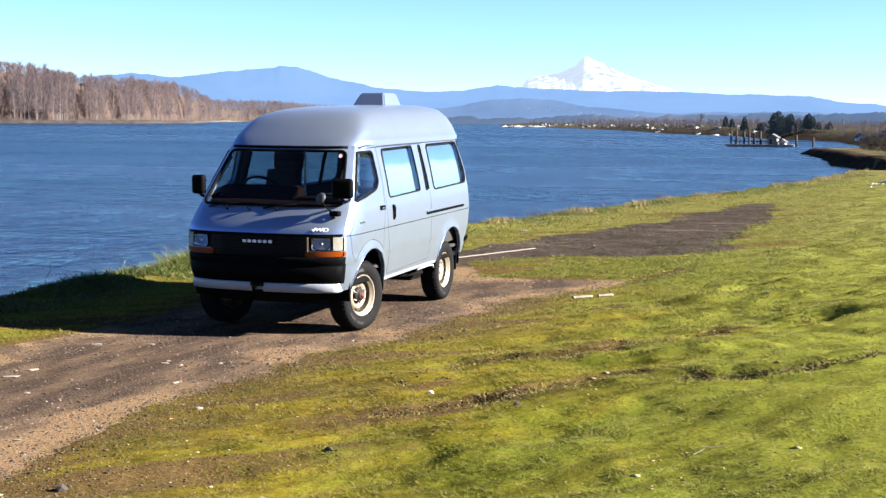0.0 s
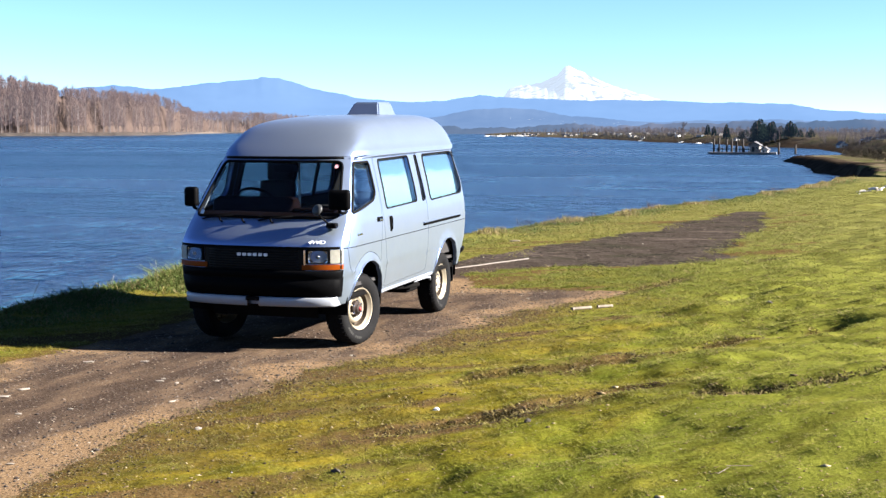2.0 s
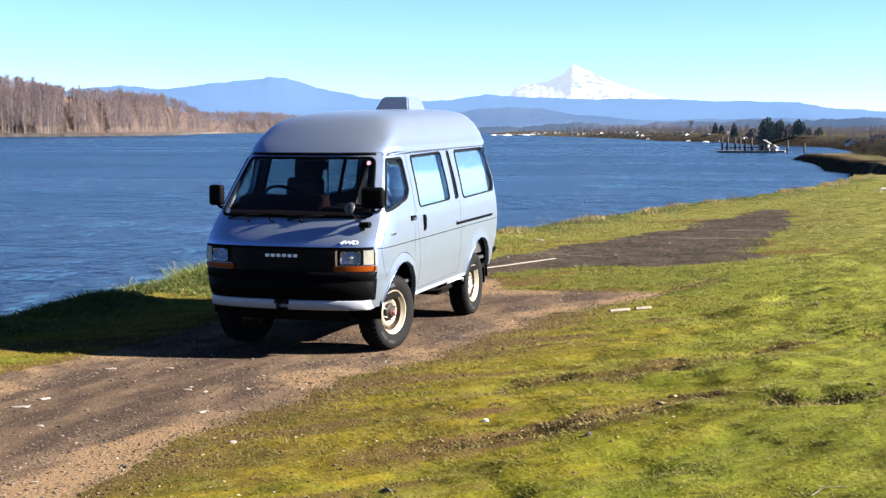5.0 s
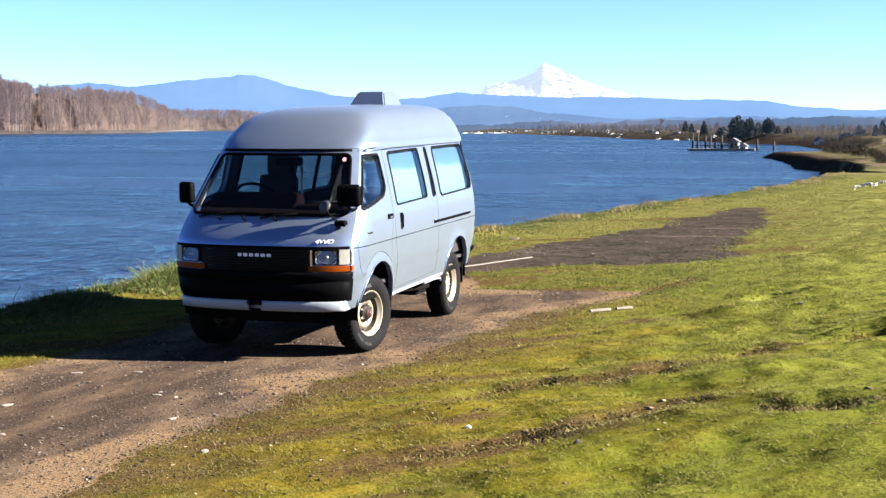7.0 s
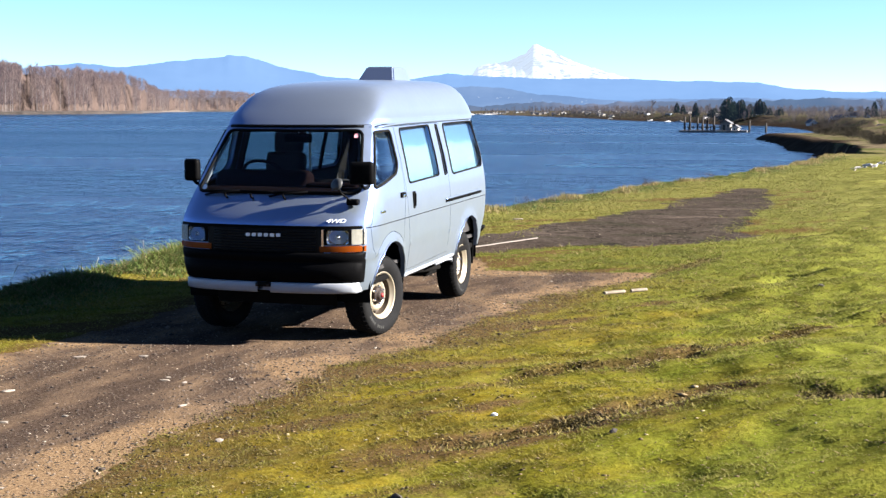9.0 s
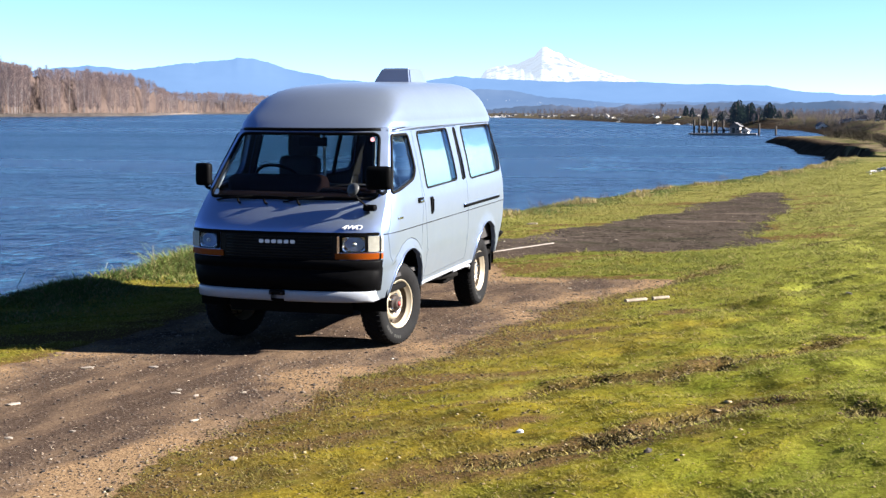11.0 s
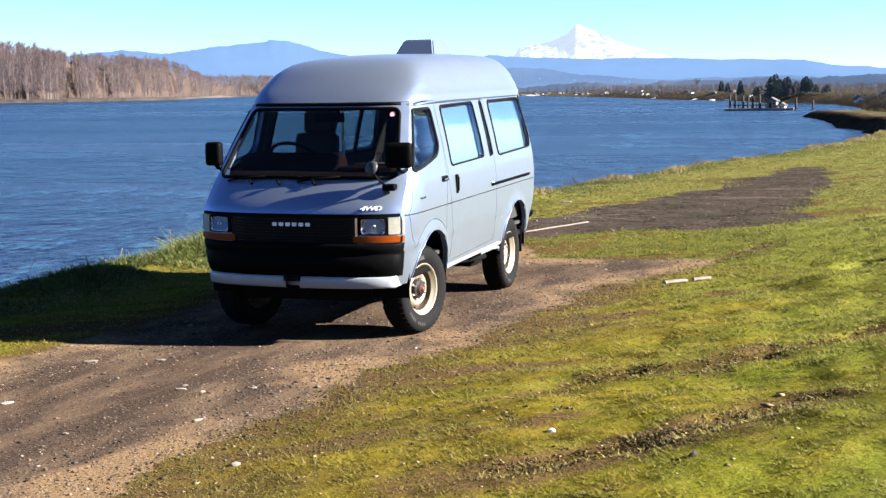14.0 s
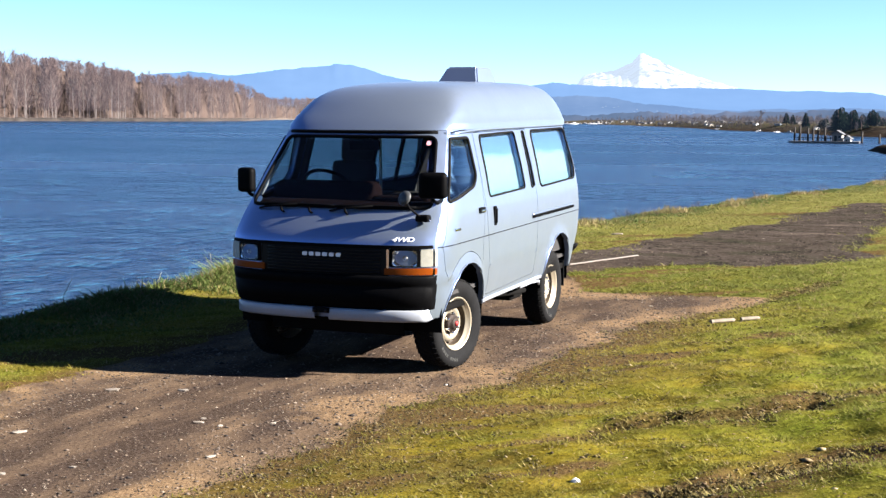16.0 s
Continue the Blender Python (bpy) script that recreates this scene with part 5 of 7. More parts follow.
def seat(x, y, w, tall=True):
    st = new("cab_seat")
    st.parent = van
    tagged(st, "dark cloth cab seat with a headrest" if tall else "dark cloth cab seat with a folded backrest")
    st.matrix_basis = pose(x, y, 0.62)
    part("cushion", box((w, 0.50, 0.16), (0, 0, 0.26), 0.05, segments=3), SEAT, st)
    part("seat_base", box((w - 0.06, 0.42, 0.20), (0, 0.02, 0.09), 0.02), TRIM, st)
    hb = 0.60 if tall else 0.34
    part("backrest", box((w, 0.15, hb), (0, 0.27, 0.30 + hb / 2), 0.055, Matrix.Rotation(-0.16, 4, "X"), segments=3), SEAT, st)
    if not tall:
        return
    part("headrest", box((0.27, 0.10, 0.20), (0, 0.37, 0.99), 0.045, Matrix.Rotation(-0.1, 4, "X"), segments=3), SEAT, st)
    for d in (-0.06, 0.06):
        part("headrest_post", tube([(d, 0.33, 0.84), (d, 0.36, 0.95)], 0.008, False, 6), CHROME, st)


seat(-0.40, 0.42, 0.36)
seat(0.40, 0.42, 0.48, False)
for y, x, w in ((1.30, -0.15, 1.0),):
    bench = new("bench_seat")
    bench.parent = van
    tagged(bench, "dark cloth rear bench seat")
    part("cushion", box((w, 0.5, 0.16), (x, y, 0.80), 0.05), SEAT, bench)
    part("backrest", box((w, 0.14, 0.50), (x, y + 0.28, 0.98), 0.05), SEAT, bench)
part("cabin_post", tube([(-0.195, 0.80, 1.16), (-0.202, 0.80, 1.50), (-0.204, 0.80, 1.74)], 0.013, False, 8), plain("white_post_enamel", (0.85, 0.85, 0.84), 0.3, 0, 0.04), van, "thin white post behind the seats")
im = part("inside_mirror", box((0.25, 0.03, 0.075), body(0.0, 0.05, 1.655), 0.014), BLACK, van, "black rear-view mirror")
part("mirror_stem", tube([body(0, 0.05, 1.69), body(0, 0.0, 1.745)], 0.009, False, 6), CHROME, im)
for s in (1, -1):
    if s < 0:
        part("window_divider", tube([body(s * (side_x(2.5, z) - 0.03), 2.5, z) for z in (1.25, 1.5, 1.735)], 0.022, False, 6), UNDER, van, "black upright between two rear panes")
    part("rear_pillar_trim", panel([(2.985, 0.62), (2.985, 1.75), (3.11, 1.75), (3.17, 1.45), (3.20, 1.0), (3.10, 0.62)], [], lambda y, z, s=s: body(s * (side_x(y, z) - 0.022), y, z), 0.06), UNDER, van, "dark trim on the rear pillar")
    part("side_trim", panel([(0.45, 0.62), (0.45, 1.235), (3.0, 1.235), (3.0, 0.62)], [], lambda y, z, s=s: body(s * (side_x(y, z) - 0.06), y, z), 0.15), TRIM, van, "grey side trim")

# pale blinds behind the sunny-side windows, their blue tops painted as sky reflection
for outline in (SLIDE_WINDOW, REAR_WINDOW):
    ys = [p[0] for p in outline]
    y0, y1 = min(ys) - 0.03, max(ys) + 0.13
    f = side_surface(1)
    part("window_blind", panel([(y0, 1.23), (y1, 1.23), (y1, 1.76), (y0, 1.76)], [], lambda y, z: f(y, z) - Vector((0.045 + 0.003 * math.sin(y * 40), 0, 0)), 0.05), BLIND, van, "pale window blind, sky reflection painted blue towards its top")

# ---------------------------------------------------------------- the far side of the river and the mountains
EYE = Vector((4.5, -10.5, 1.95))


def ridge(name, dist, depth, profile, material, label, rough, seed, az0=-56.0, az1=24.0, stepdeg=0.12, base=-20.0):
    """A range of hills: rows of (bearing, elevation) give its skyline."""
    az = np.arange(az0, az1, stepdeg)
    el = np.interp(az, [p[0] for p in profile], [p[1] for p in profile])
    el = el + (fbm(az * 1.3, az * 0 + seed, 4, seed) - 0.5) * rough + (fbm(az * 7, az * 0 + seed, 3, seed + 3) - 0.5) * rough * 0.35
    crest = np.maximum(dist * np.tan(np.radians(el)) + EYE.z, base)
    body_ = np.convolve(np.pad(crest, 40, "edge"), np.ones(81) / 81, "valid")
    rows = []
    for k, (f, g) in enumerate(((-1.0, 0.0), (-0.75, 0.18), (-0.5, 0.42), (-0.3, 0.66), (-0.12, 0.88), (0.0, 1.0), (0.5, 0.6), (1.0, 0.0))):
        r = dist + f * depth
        z = base + ((body_ if 0 < g < 1 else crest) - base) * g * (r / dist if f < 0 else 1)
        if 0 < g < 1:
            z = z + (fbm(az * 0.4, az * 0 + 0.3 * k, 2, seed) - 0.5) * (crest - base) * 0.05
        rows.append(np.stack([EYE.x + r * np.sin(np.radians(az)), EYE.y + r * np.cos(np.radians(az)), z], -1))
    n = len(az)
    v = np.concatenate(rows)
    i, j = np.meshgrid(np.arange(len(rows) - 1), np.arange(n - 1), indexing="ij")
    q = np.stack([i * n + j, i * n + j + 1, (i + 1) * n + j + 1, (i + 1) * n + j], -1).reshape(-1)
    return tagged(big_mesh(name, v, q, 4, material, True), label, kind="structure")


# blue cast and glow of these materials stand in for haze
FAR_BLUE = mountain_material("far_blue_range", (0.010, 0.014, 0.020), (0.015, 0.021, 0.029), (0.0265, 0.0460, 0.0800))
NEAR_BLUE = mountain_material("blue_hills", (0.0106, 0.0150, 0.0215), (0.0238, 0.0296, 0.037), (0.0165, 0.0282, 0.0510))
# here the glow also lifts the unlit flank towards white
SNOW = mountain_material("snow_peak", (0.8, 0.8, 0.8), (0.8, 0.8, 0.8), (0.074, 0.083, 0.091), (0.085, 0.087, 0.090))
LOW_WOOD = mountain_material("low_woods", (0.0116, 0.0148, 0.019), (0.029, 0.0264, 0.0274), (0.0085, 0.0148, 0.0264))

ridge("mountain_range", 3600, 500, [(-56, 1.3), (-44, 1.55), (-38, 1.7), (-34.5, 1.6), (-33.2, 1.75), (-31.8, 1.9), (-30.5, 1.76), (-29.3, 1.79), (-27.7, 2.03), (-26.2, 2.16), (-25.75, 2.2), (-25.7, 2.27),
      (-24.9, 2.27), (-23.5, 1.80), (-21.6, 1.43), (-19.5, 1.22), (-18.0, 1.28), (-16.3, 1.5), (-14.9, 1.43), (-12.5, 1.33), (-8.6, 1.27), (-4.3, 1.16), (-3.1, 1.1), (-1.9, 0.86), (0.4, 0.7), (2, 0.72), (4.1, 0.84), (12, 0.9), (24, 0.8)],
      FAR_BLUE, "blue mountain range on the skyline, haze painted as a glow", 0.12, 3)
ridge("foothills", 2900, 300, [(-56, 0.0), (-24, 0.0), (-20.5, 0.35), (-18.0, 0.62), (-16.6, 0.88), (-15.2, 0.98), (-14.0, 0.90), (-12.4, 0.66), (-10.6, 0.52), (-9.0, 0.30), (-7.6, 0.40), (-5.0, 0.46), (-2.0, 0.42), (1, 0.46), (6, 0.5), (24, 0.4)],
      NEAR_BLUE, "wooded foothills beyond the river, painted haze blue", 0.12, 13)
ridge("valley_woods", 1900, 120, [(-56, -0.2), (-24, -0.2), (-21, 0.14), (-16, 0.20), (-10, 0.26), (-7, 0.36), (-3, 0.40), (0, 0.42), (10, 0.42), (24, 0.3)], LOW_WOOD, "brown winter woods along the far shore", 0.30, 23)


def snow_peak():
    az = np.arange(-15.6, -7.4, 0.05)
    el = np.interp(az, [-15.6, -15.25, -15.0, -14.55, -14.0, -13.5, -12.95, -12.62, -12.45, -12.1, -11.8, -11.0, -10.2, -9.3, -8.6, -7.4], [1.2, 1.45, 1.80, 1.92, 1.98, 2.12, 2.38, 2.76, 2.79, 2.58, 2.48, 2.08, 1.78, 1.52, 1.32, 0.9])
    el = el + (fbm(az * 6, az * 0, 3, 5) - 0.5) * 0.07
    dist, rows = 4350.0, []
    for k, (f, g) in enumerate(((-1.0, 0.0), (-0.8, 0.25), (-0.6, 0.45), (-0.4, 0.65), (-0.2, 0.85), (0, 1.0), (0.6, 0.5))):
        r = dist + 420 * f
        z = r * np.tan(np.radians(1.0 + (el - 1.0) * g)) + EYE.z
        z = z + (fbm(az * 4 + 5 * g, az * 0 + k * 0.6, 3, 90) - 0.5) * 15 * (1 - abs(2 * g - 1)) * (g < 1)
        rows.append(np.stack([EYE.x + r * np.sin(np.radians(az)), EYE.y + r * np.cos(np.radians(az)), z], -1))
    n = len(az)
    i, j = np.meshgrid(np.arange(len(rows) - 1), np.arange(n - 1), indexing="ij")
    q = np.stack([i * n + j, i * n + j + 1, (i + 1) * n + j + 1, (i + 1) * n + j], -1).reshape(-1)
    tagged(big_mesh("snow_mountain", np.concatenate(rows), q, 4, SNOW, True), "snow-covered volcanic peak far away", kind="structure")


snow_peak()

# ---- wooded shore across the river
SAND = plain("pale_sand", (0.026, 0.021, 0.018), 0.9, 0, 0.6, 0.05)
LEFT_AZ = [-58, -45, -38, -33, -31, -29.2, -28.6, -28.2, -27.0, -24.5, -20, -17]
LEFT_DIST = [900, 1080, 1180, 1260, 1330, 1500, 1900, 2250, 2500, 2650, 2750, 2800]


def far_shore():
    az = np.arange(-58, -17, 0.1)
    d = np.interp(az, LEFT_AZ, LEFT_DIST) + (fbm(az * 3, az * 0, 3, 4) - 0.5) * 40
    rows = []
    for off, z in ((0, WATER_Z - 0.5), (10, WATER_Z + 0.9), (24, WATER_Z + 2.4), (60, WATER_Z + 3.2), (700, WATER_Z + 4)):
        r = d + off
        rows.append(np.stack([EYE.x + r * np.sin(np.radians(az)), EYE.y + r * np.cos(np.radians(az)), np.full_like(az, z) + (fbm(az * 9, az * 0 + off, 2, 6) - 0.5)], -1))
    n = len(az)
    i, j = np.meshgrid(np.arange(len(rows) - 1), np.arange(n - 1), indexing="ij")
    q = np.stack([i * n + j, i * n + j + 1, (i + 1) * n + j + 1, (i + 1) * n + j], -1).reshape(-1)
    tagged(big_mesh("far_shore", np.concatenate(rows), q, 4, SAND), "low sandy far shore", kind="structure")


far_shore()


def beach(az0, az1):
    """A bleached bar of sand where the far shore falls back."""
    az = np.linspace(az0, az1, 40)
    d = np.interp(az, LEFT_AZ, LEFT_DIST)
    top = np.sin(np.linspace(0.15, np.pi - 0.15, 40)) * (0.7 + 0.5 * fbm(az * 5, az * 0, 2, 3))
    rows = []
    for off, g in ((-14, -0.3), (-8, 0.5), (2, 1.0), (12, 1.05), (20, 0.2)):
        rows.append(np.stack([EYE.x + (d + off) * np.sin(np.radians(az)), EYE.y + (d + off) * np.cos(np.radians(az)), WATER_Z + 3.4 * g * top], -1))
    i, j = np.meshgrid(np.arange(4), np.arange(39), indexing="ij")
    q = np.stack([i * 40 + j, i * 40 + j + 1, (i + 1) * 40 + j + 1, (i + 1) * 40 + j], -1).reshape(-1)
    tagged(big_mesh("sand_bar", np.concatenate(rows), q, 4, plain("bleached_sand", (0.050, 0.040, 0.032), 0.9, 0, 0.3, 0.05), True), "bleached sand bar below the far forest", kind="structure")


beach(-28.5, -27.2)


def twigs(rng, x, y, z, h, spread, n, thick, out, fine_only=False):
    """Adds one bare tree to a list of triangles: a trunk, limbs and many thin upright twigs."""
    if not fine_only:
        w = thick * h * 0.013
        for a in (0.3, 1.9):
            dx, dy = math.cos(a) * w, math.sin(a) * w
            out.append(((x - dx, y - dy, z), (x + dx, y + dy, z), (x + rng.normal(0, 0.01) * h, y, z + h * 0.93)))
    t = rng.uniform(0.15, 1.0, n)
    for ti in t:
        a, b = rng.uniform(0, 2 * math.pi), rng.uniform(0.10, 0.30) * h
        rad = spread * h * (0.35 + 0.65 * math.sin(math.pi * min(1, 0.15 + ti * 0.8))) * rng.uniform(0.1, 1)
        x0, y0, z0 = x + math.cos(a) * rad * 0.3, y + math.sin(a) * rad * 0.3, z + h * (ti * 0.75)
        x1, y1, z1 = x + math.cos(a) * rad, y + math.sin(a) * rad, z0 + b
        ww = thick * h * rng.uniform(0.004, 0.010)
        c = rng.uniform(0, math.pi)
        out.append(((x0 - math.cos(c) * ww, y0 - math.sin(c) * ww, z0), (x0 + math.cos(c) * ww, y0 + math.sin(c) * ww, z0), (x1, y1, min(z1, z + h * 1.04))))


def tri_mesh(name, tris, material):
    v = np.array(tris, float).reshape(-1, 3)
    return big_mesh(name, v, np.arange(len(v)), 3, material)


kk = Mat("bare_cottonwood", 0.9, spec=0.1)
kk.colour(kk.ramp(kk.island(), [(0.0, (0.0317, 0.0238, 0.0222)), (0.6, (0.0528, 0.0402, 0.037)), (1.0, (0.0871, 0.0713, 0.066))]))
BARE_WOOD = kk.m
kk = Mat("bare_forest_mass", 0.95, spec=0.0)
kk.colour(kk.ramp(kk.noise(0.22, 5, 0.75, stretch=(1, 1, 0.4)), [(0.3, (0.030, 0.022, 0.019)), (0.5, (0.042, 0.031, 0.027)), (0.7, (0.056, 0.042, 0.037))]))
BARE_MASS = kk.m


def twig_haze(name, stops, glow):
    """Fine bare twigs that let some light through, with haze painted as a faint glow."""
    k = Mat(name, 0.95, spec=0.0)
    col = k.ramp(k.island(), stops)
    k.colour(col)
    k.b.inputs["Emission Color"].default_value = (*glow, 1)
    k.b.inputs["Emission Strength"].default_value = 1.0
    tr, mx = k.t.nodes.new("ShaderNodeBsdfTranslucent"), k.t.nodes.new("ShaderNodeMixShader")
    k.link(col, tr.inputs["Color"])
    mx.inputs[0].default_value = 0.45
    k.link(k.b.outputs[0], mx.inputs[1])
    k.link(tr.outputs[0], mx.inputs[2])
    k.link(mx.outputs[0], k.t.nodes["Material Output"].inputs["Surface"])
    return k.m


# the last colour of each is its painted haze, given off as glow
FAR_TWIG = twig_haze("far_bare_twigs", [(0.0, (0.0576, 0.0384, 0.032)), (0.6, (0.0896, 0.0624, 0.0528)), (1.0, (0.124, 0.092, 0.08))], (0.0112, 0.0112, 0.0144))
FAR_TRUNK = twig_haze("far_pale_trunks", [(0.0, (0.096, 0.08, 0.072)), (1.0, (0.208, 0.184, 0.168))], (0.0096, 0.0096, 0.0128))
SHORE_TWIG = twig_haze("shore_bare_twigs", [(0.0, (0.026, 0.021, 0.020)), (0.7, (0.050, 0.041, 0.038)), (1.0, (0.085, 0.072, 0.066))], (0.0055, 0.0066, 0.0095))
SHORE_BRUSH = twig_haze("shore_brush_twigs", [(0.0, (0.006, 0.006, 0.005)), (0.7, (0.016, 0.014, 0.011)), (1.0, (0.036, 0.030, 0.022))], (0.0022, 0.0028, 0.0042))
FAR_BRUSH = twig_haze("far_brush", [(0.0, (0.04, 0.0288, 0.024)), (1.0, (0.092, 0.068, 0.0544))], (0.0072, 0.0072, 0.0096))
kk = Mat("dark_brush", 0.95, spec=0.05)
kk.colour(kk.ramp(kk.island(), [(0.0, (0.0074, 0.0074, 0.0053)), (0.7, (0.0169, 0.0142, 0.0095)), (1.0, (0.037, 0.029, 0.0185))]))
BRUSH = kk.m
# needles take the same painted haze glow
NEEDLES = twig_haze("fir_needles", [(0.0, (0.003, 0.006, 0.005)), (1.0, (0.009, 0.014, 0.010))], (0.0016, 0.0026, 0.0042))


def far_woods():
    rng = np.random.default_rng(12)
    trunks, crowns = [], []

    def cottonwoods(az, off, el, broad, n, width):
        """Slender bare trees: trunk and limbs in one list, the haze of fine twigs of a rounded crown in the other."""
        for a, o, e in zip(az, off, el):
            d = float(np.interp(a, LEFT_AZ, LEFT_DIST)) + o
            x, y, z = EYE.x + d * math.sin(radians(a)), EYE.y + d * math.cos(radians(a)), WATER_Z + 2.4
            h = max(6.0, d * math.tan(radians(e)) + EYE.z - z)
            across = np.array([math.cos(radians(a)), -math.sin(radians(a)), 0.0])
            root = np.array([x, y, z])
            for k in range(5):
                lean = rng.normal(0, 0.10) * (k > 0)
                foot = root + np.array([0, 0, h * (0.12 + 0.1 * k if k else 0.0)])
                tip = root + across * lean * h + np.array([0, rng.normal(0, 0.05) * h, h * (0.93 if k == 0 else rng.uniform(0.65, 0.9))])
                w = across * h * width * (0.010 if k == 0 else 0.005)
                trunks.append(np.stack([foot - w, foot + w, tip]))
            t = 1 - rng.random(n) ** 1.25 * 0.80
            wide = broad * h * np.sqrt(np.clip(1 - ((t - 0.58) / 0.46) ** 2, 0.03, 1)) * rng.uniform(0.3, 1.0, n)
            turn = rng.uniform(0, 2 * np.pi, n)
            p = root + np.stack([np.cos(turn) * wide, np.sin(turn) * wide, t * h], -1)
            way = np.stack([np.cos(turn) * 0.45, np.sin(turn) * 0.45, rng.uniform(0.2, 1.1, n)], -1) * (h * rng.uniform(0.05, 0.11, n))[:, None]
            c = rng.uniform(0, np.pi, n)
            w = np.stack([np.cos(c), np.sin(c), 0.3 * np.sin(c * 7)], -1) * (h * width * rng.uniform(0.004, 0.009, n))[:, None]
            crowns.append(np.stack([p - way - w, p - way + w, p + way * 0.3], 1))

    n = 640
    a = np.sort(rng.uniform(-57, -28.5, n))
    e = np.interp(a, WOOD_AZ, WOOD_EL) + rng.normal(-0.02, 0.06, n) + 0.16 * (fbm(a * 1.6, a * 0, 3, 9) - 0.5)
    cottonwoods(a, 25 + 120 * rng.random(n) ** 1.5, e, 0.15, 330, 0.55)
    n = 700
    a = rng.uniform(-28.9, -17.5, n)
    cottonwoods(a, 25 + 150 * rng.random(n), np.interp(a, WOOD_AZ, WOOD_EL) + rng.normal(-0.01, 0.04, n), 0.20, 110, 1.1)
    out = []
    # brush along the foot of the wood
    for k in range(2200):
        az = rng.uniform(-57, -18)
        d = float(np.interp(az, LEFT_AZ, LEFT_DIST)) + 14 + 20 * rng.random()
        twigs(rng, EYE.x + d * math.sin(radians(az)), EYE.y + d * math.cos(radians(az)), WATER_Z + 1.2, rng.uniform(3, 7) * d / 1300, 0.5, 7, 2.5, out, True)
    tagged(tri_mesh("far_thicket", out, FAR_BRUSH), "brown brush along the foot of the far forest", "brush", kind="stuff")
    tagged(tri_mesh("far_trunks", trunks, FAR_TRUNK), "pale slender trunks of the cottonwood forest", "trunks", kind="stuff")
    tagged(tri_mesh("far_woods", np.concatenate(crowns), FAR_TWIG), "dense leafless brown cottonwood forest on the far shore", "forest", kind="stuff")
    out = []
    # bare trees and brush among the houses on this side
    dark = []
    for k in range(1700):
        y = 300 + 900 * rng.random() ** 1.3
        x = float(shore_x(y)) + 5 + 0.17 * y * rng.random() ** 1.2
        if y < 420 and x > 30:
            continue
        h = rng.uniform(1.6, 4.6) * (0.45 + y / 1100)
        twigs(rng, x, y, float(height(x, y)), h, 0.45, 34, 1.5, out)
    # dark brush along the water and on the flank of the levee
    for k in range(1500):
        y = 235 + 600 * rng.random() ** 1.2
        x = float(shore_x(y)) + 1.5 + 14 * rng.random() ** 2
        twigs(rng, x, y, float(height(x, y)) - 0.2, rng.uniform(0.5, 1.6) * (0.5 + y / 700), 0.8, 22, 3.0, dark, True)
    for k in range(380):
        y = rng.uniform(130, 235)
        x = float(shore_x(y)) + 9 + 22 * rng.random()
        if fbm(x * 0.12, y * 0.05, 2, 3) > 0.5:
            twigs(rng, x, y, float(height(x, y)) - 0.1, rng.uniform(0.4, 1.1), 0.9, 22, 2.5, dark, True)
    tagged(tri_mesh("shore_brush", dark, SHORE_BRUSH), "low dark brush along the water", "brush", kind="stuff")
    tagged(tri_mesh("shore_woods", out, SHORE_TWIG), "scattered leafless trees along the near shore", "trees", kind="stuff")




def wood_mass():
    """The body of the leafless forest, behind its outermost trees."""
    az = np.arange(-57, -17.4, 0.035)
    d = np.interp(az, LEFT_AZ, LEFT_DIST) + 60
    el = np.interp(az, WOOD_AZ, WOOD_EL) - 0.34 + (fbm(az * 4, az * 0, 3, 9) - 0.5) * 0.2 + (fbm(az * 22, az * 0, 2, 19) - 0.5) * 0.22
    top = d * np.tan(np.radians(np.maximum(el, 0.02))) + EYE.z
    rows = []
    for k, (off, g) in enumerate(((0, 0.0), (6, 0.35), (14, 0.7), (26, 0.92), (40, 1.0), (90, 0.9))):
        r = d + off + (fbm(az * 25, az * 0 + k * 0.7, 2, 29) - 0.5) * 3
        rows.append(np.stack([EYE.x + r * np.sin(np.radians(az)), EYE.y + r * np.cos(np.radians(az)), WATER_Z + 2 + (top - WATER_Z - 2) * g], -1))
    n = len(az)
    i, j = np.meshgrid(np.arange(len(rows) - 1), np.arange(n - 1), indexing="ij")
    q = np.stack([i * n + j, i * n + j + 1, (i + 1) * n + j + 1, (i + 1) * n + j], -1).reshape(-1)
    tagged(big_mesh("far_wood_mass", np.concatenate(rows), q, 4, BARE_MASS, True), "brown mass of leafless forest behind the far shore", kind="structure")


WOOD_AZ = [-57, -40, -38, -35.5, -33, -31.3, -30, -28.9, -28.4, -27.5, -26, -24.5, -22, -19, -17.5]
WOOD_EL = [2.42, 2.58, 2.48, 2.10, 1.74, 1.68, 1.53, 1.05, 0.78, 0.80, 0.80, 0.68, 0.5, 0.3, 0.15]
wood_mass()
far_woods()


# ---- things along this shore
def bearing(az, dist, z=None):
    x, y = EYE.x + dist * math.sin(radians(az)), EYE.y + dist * math.cos(radians(az))
    return Vector((x, y, float(height(x, y)) if z is None else z))


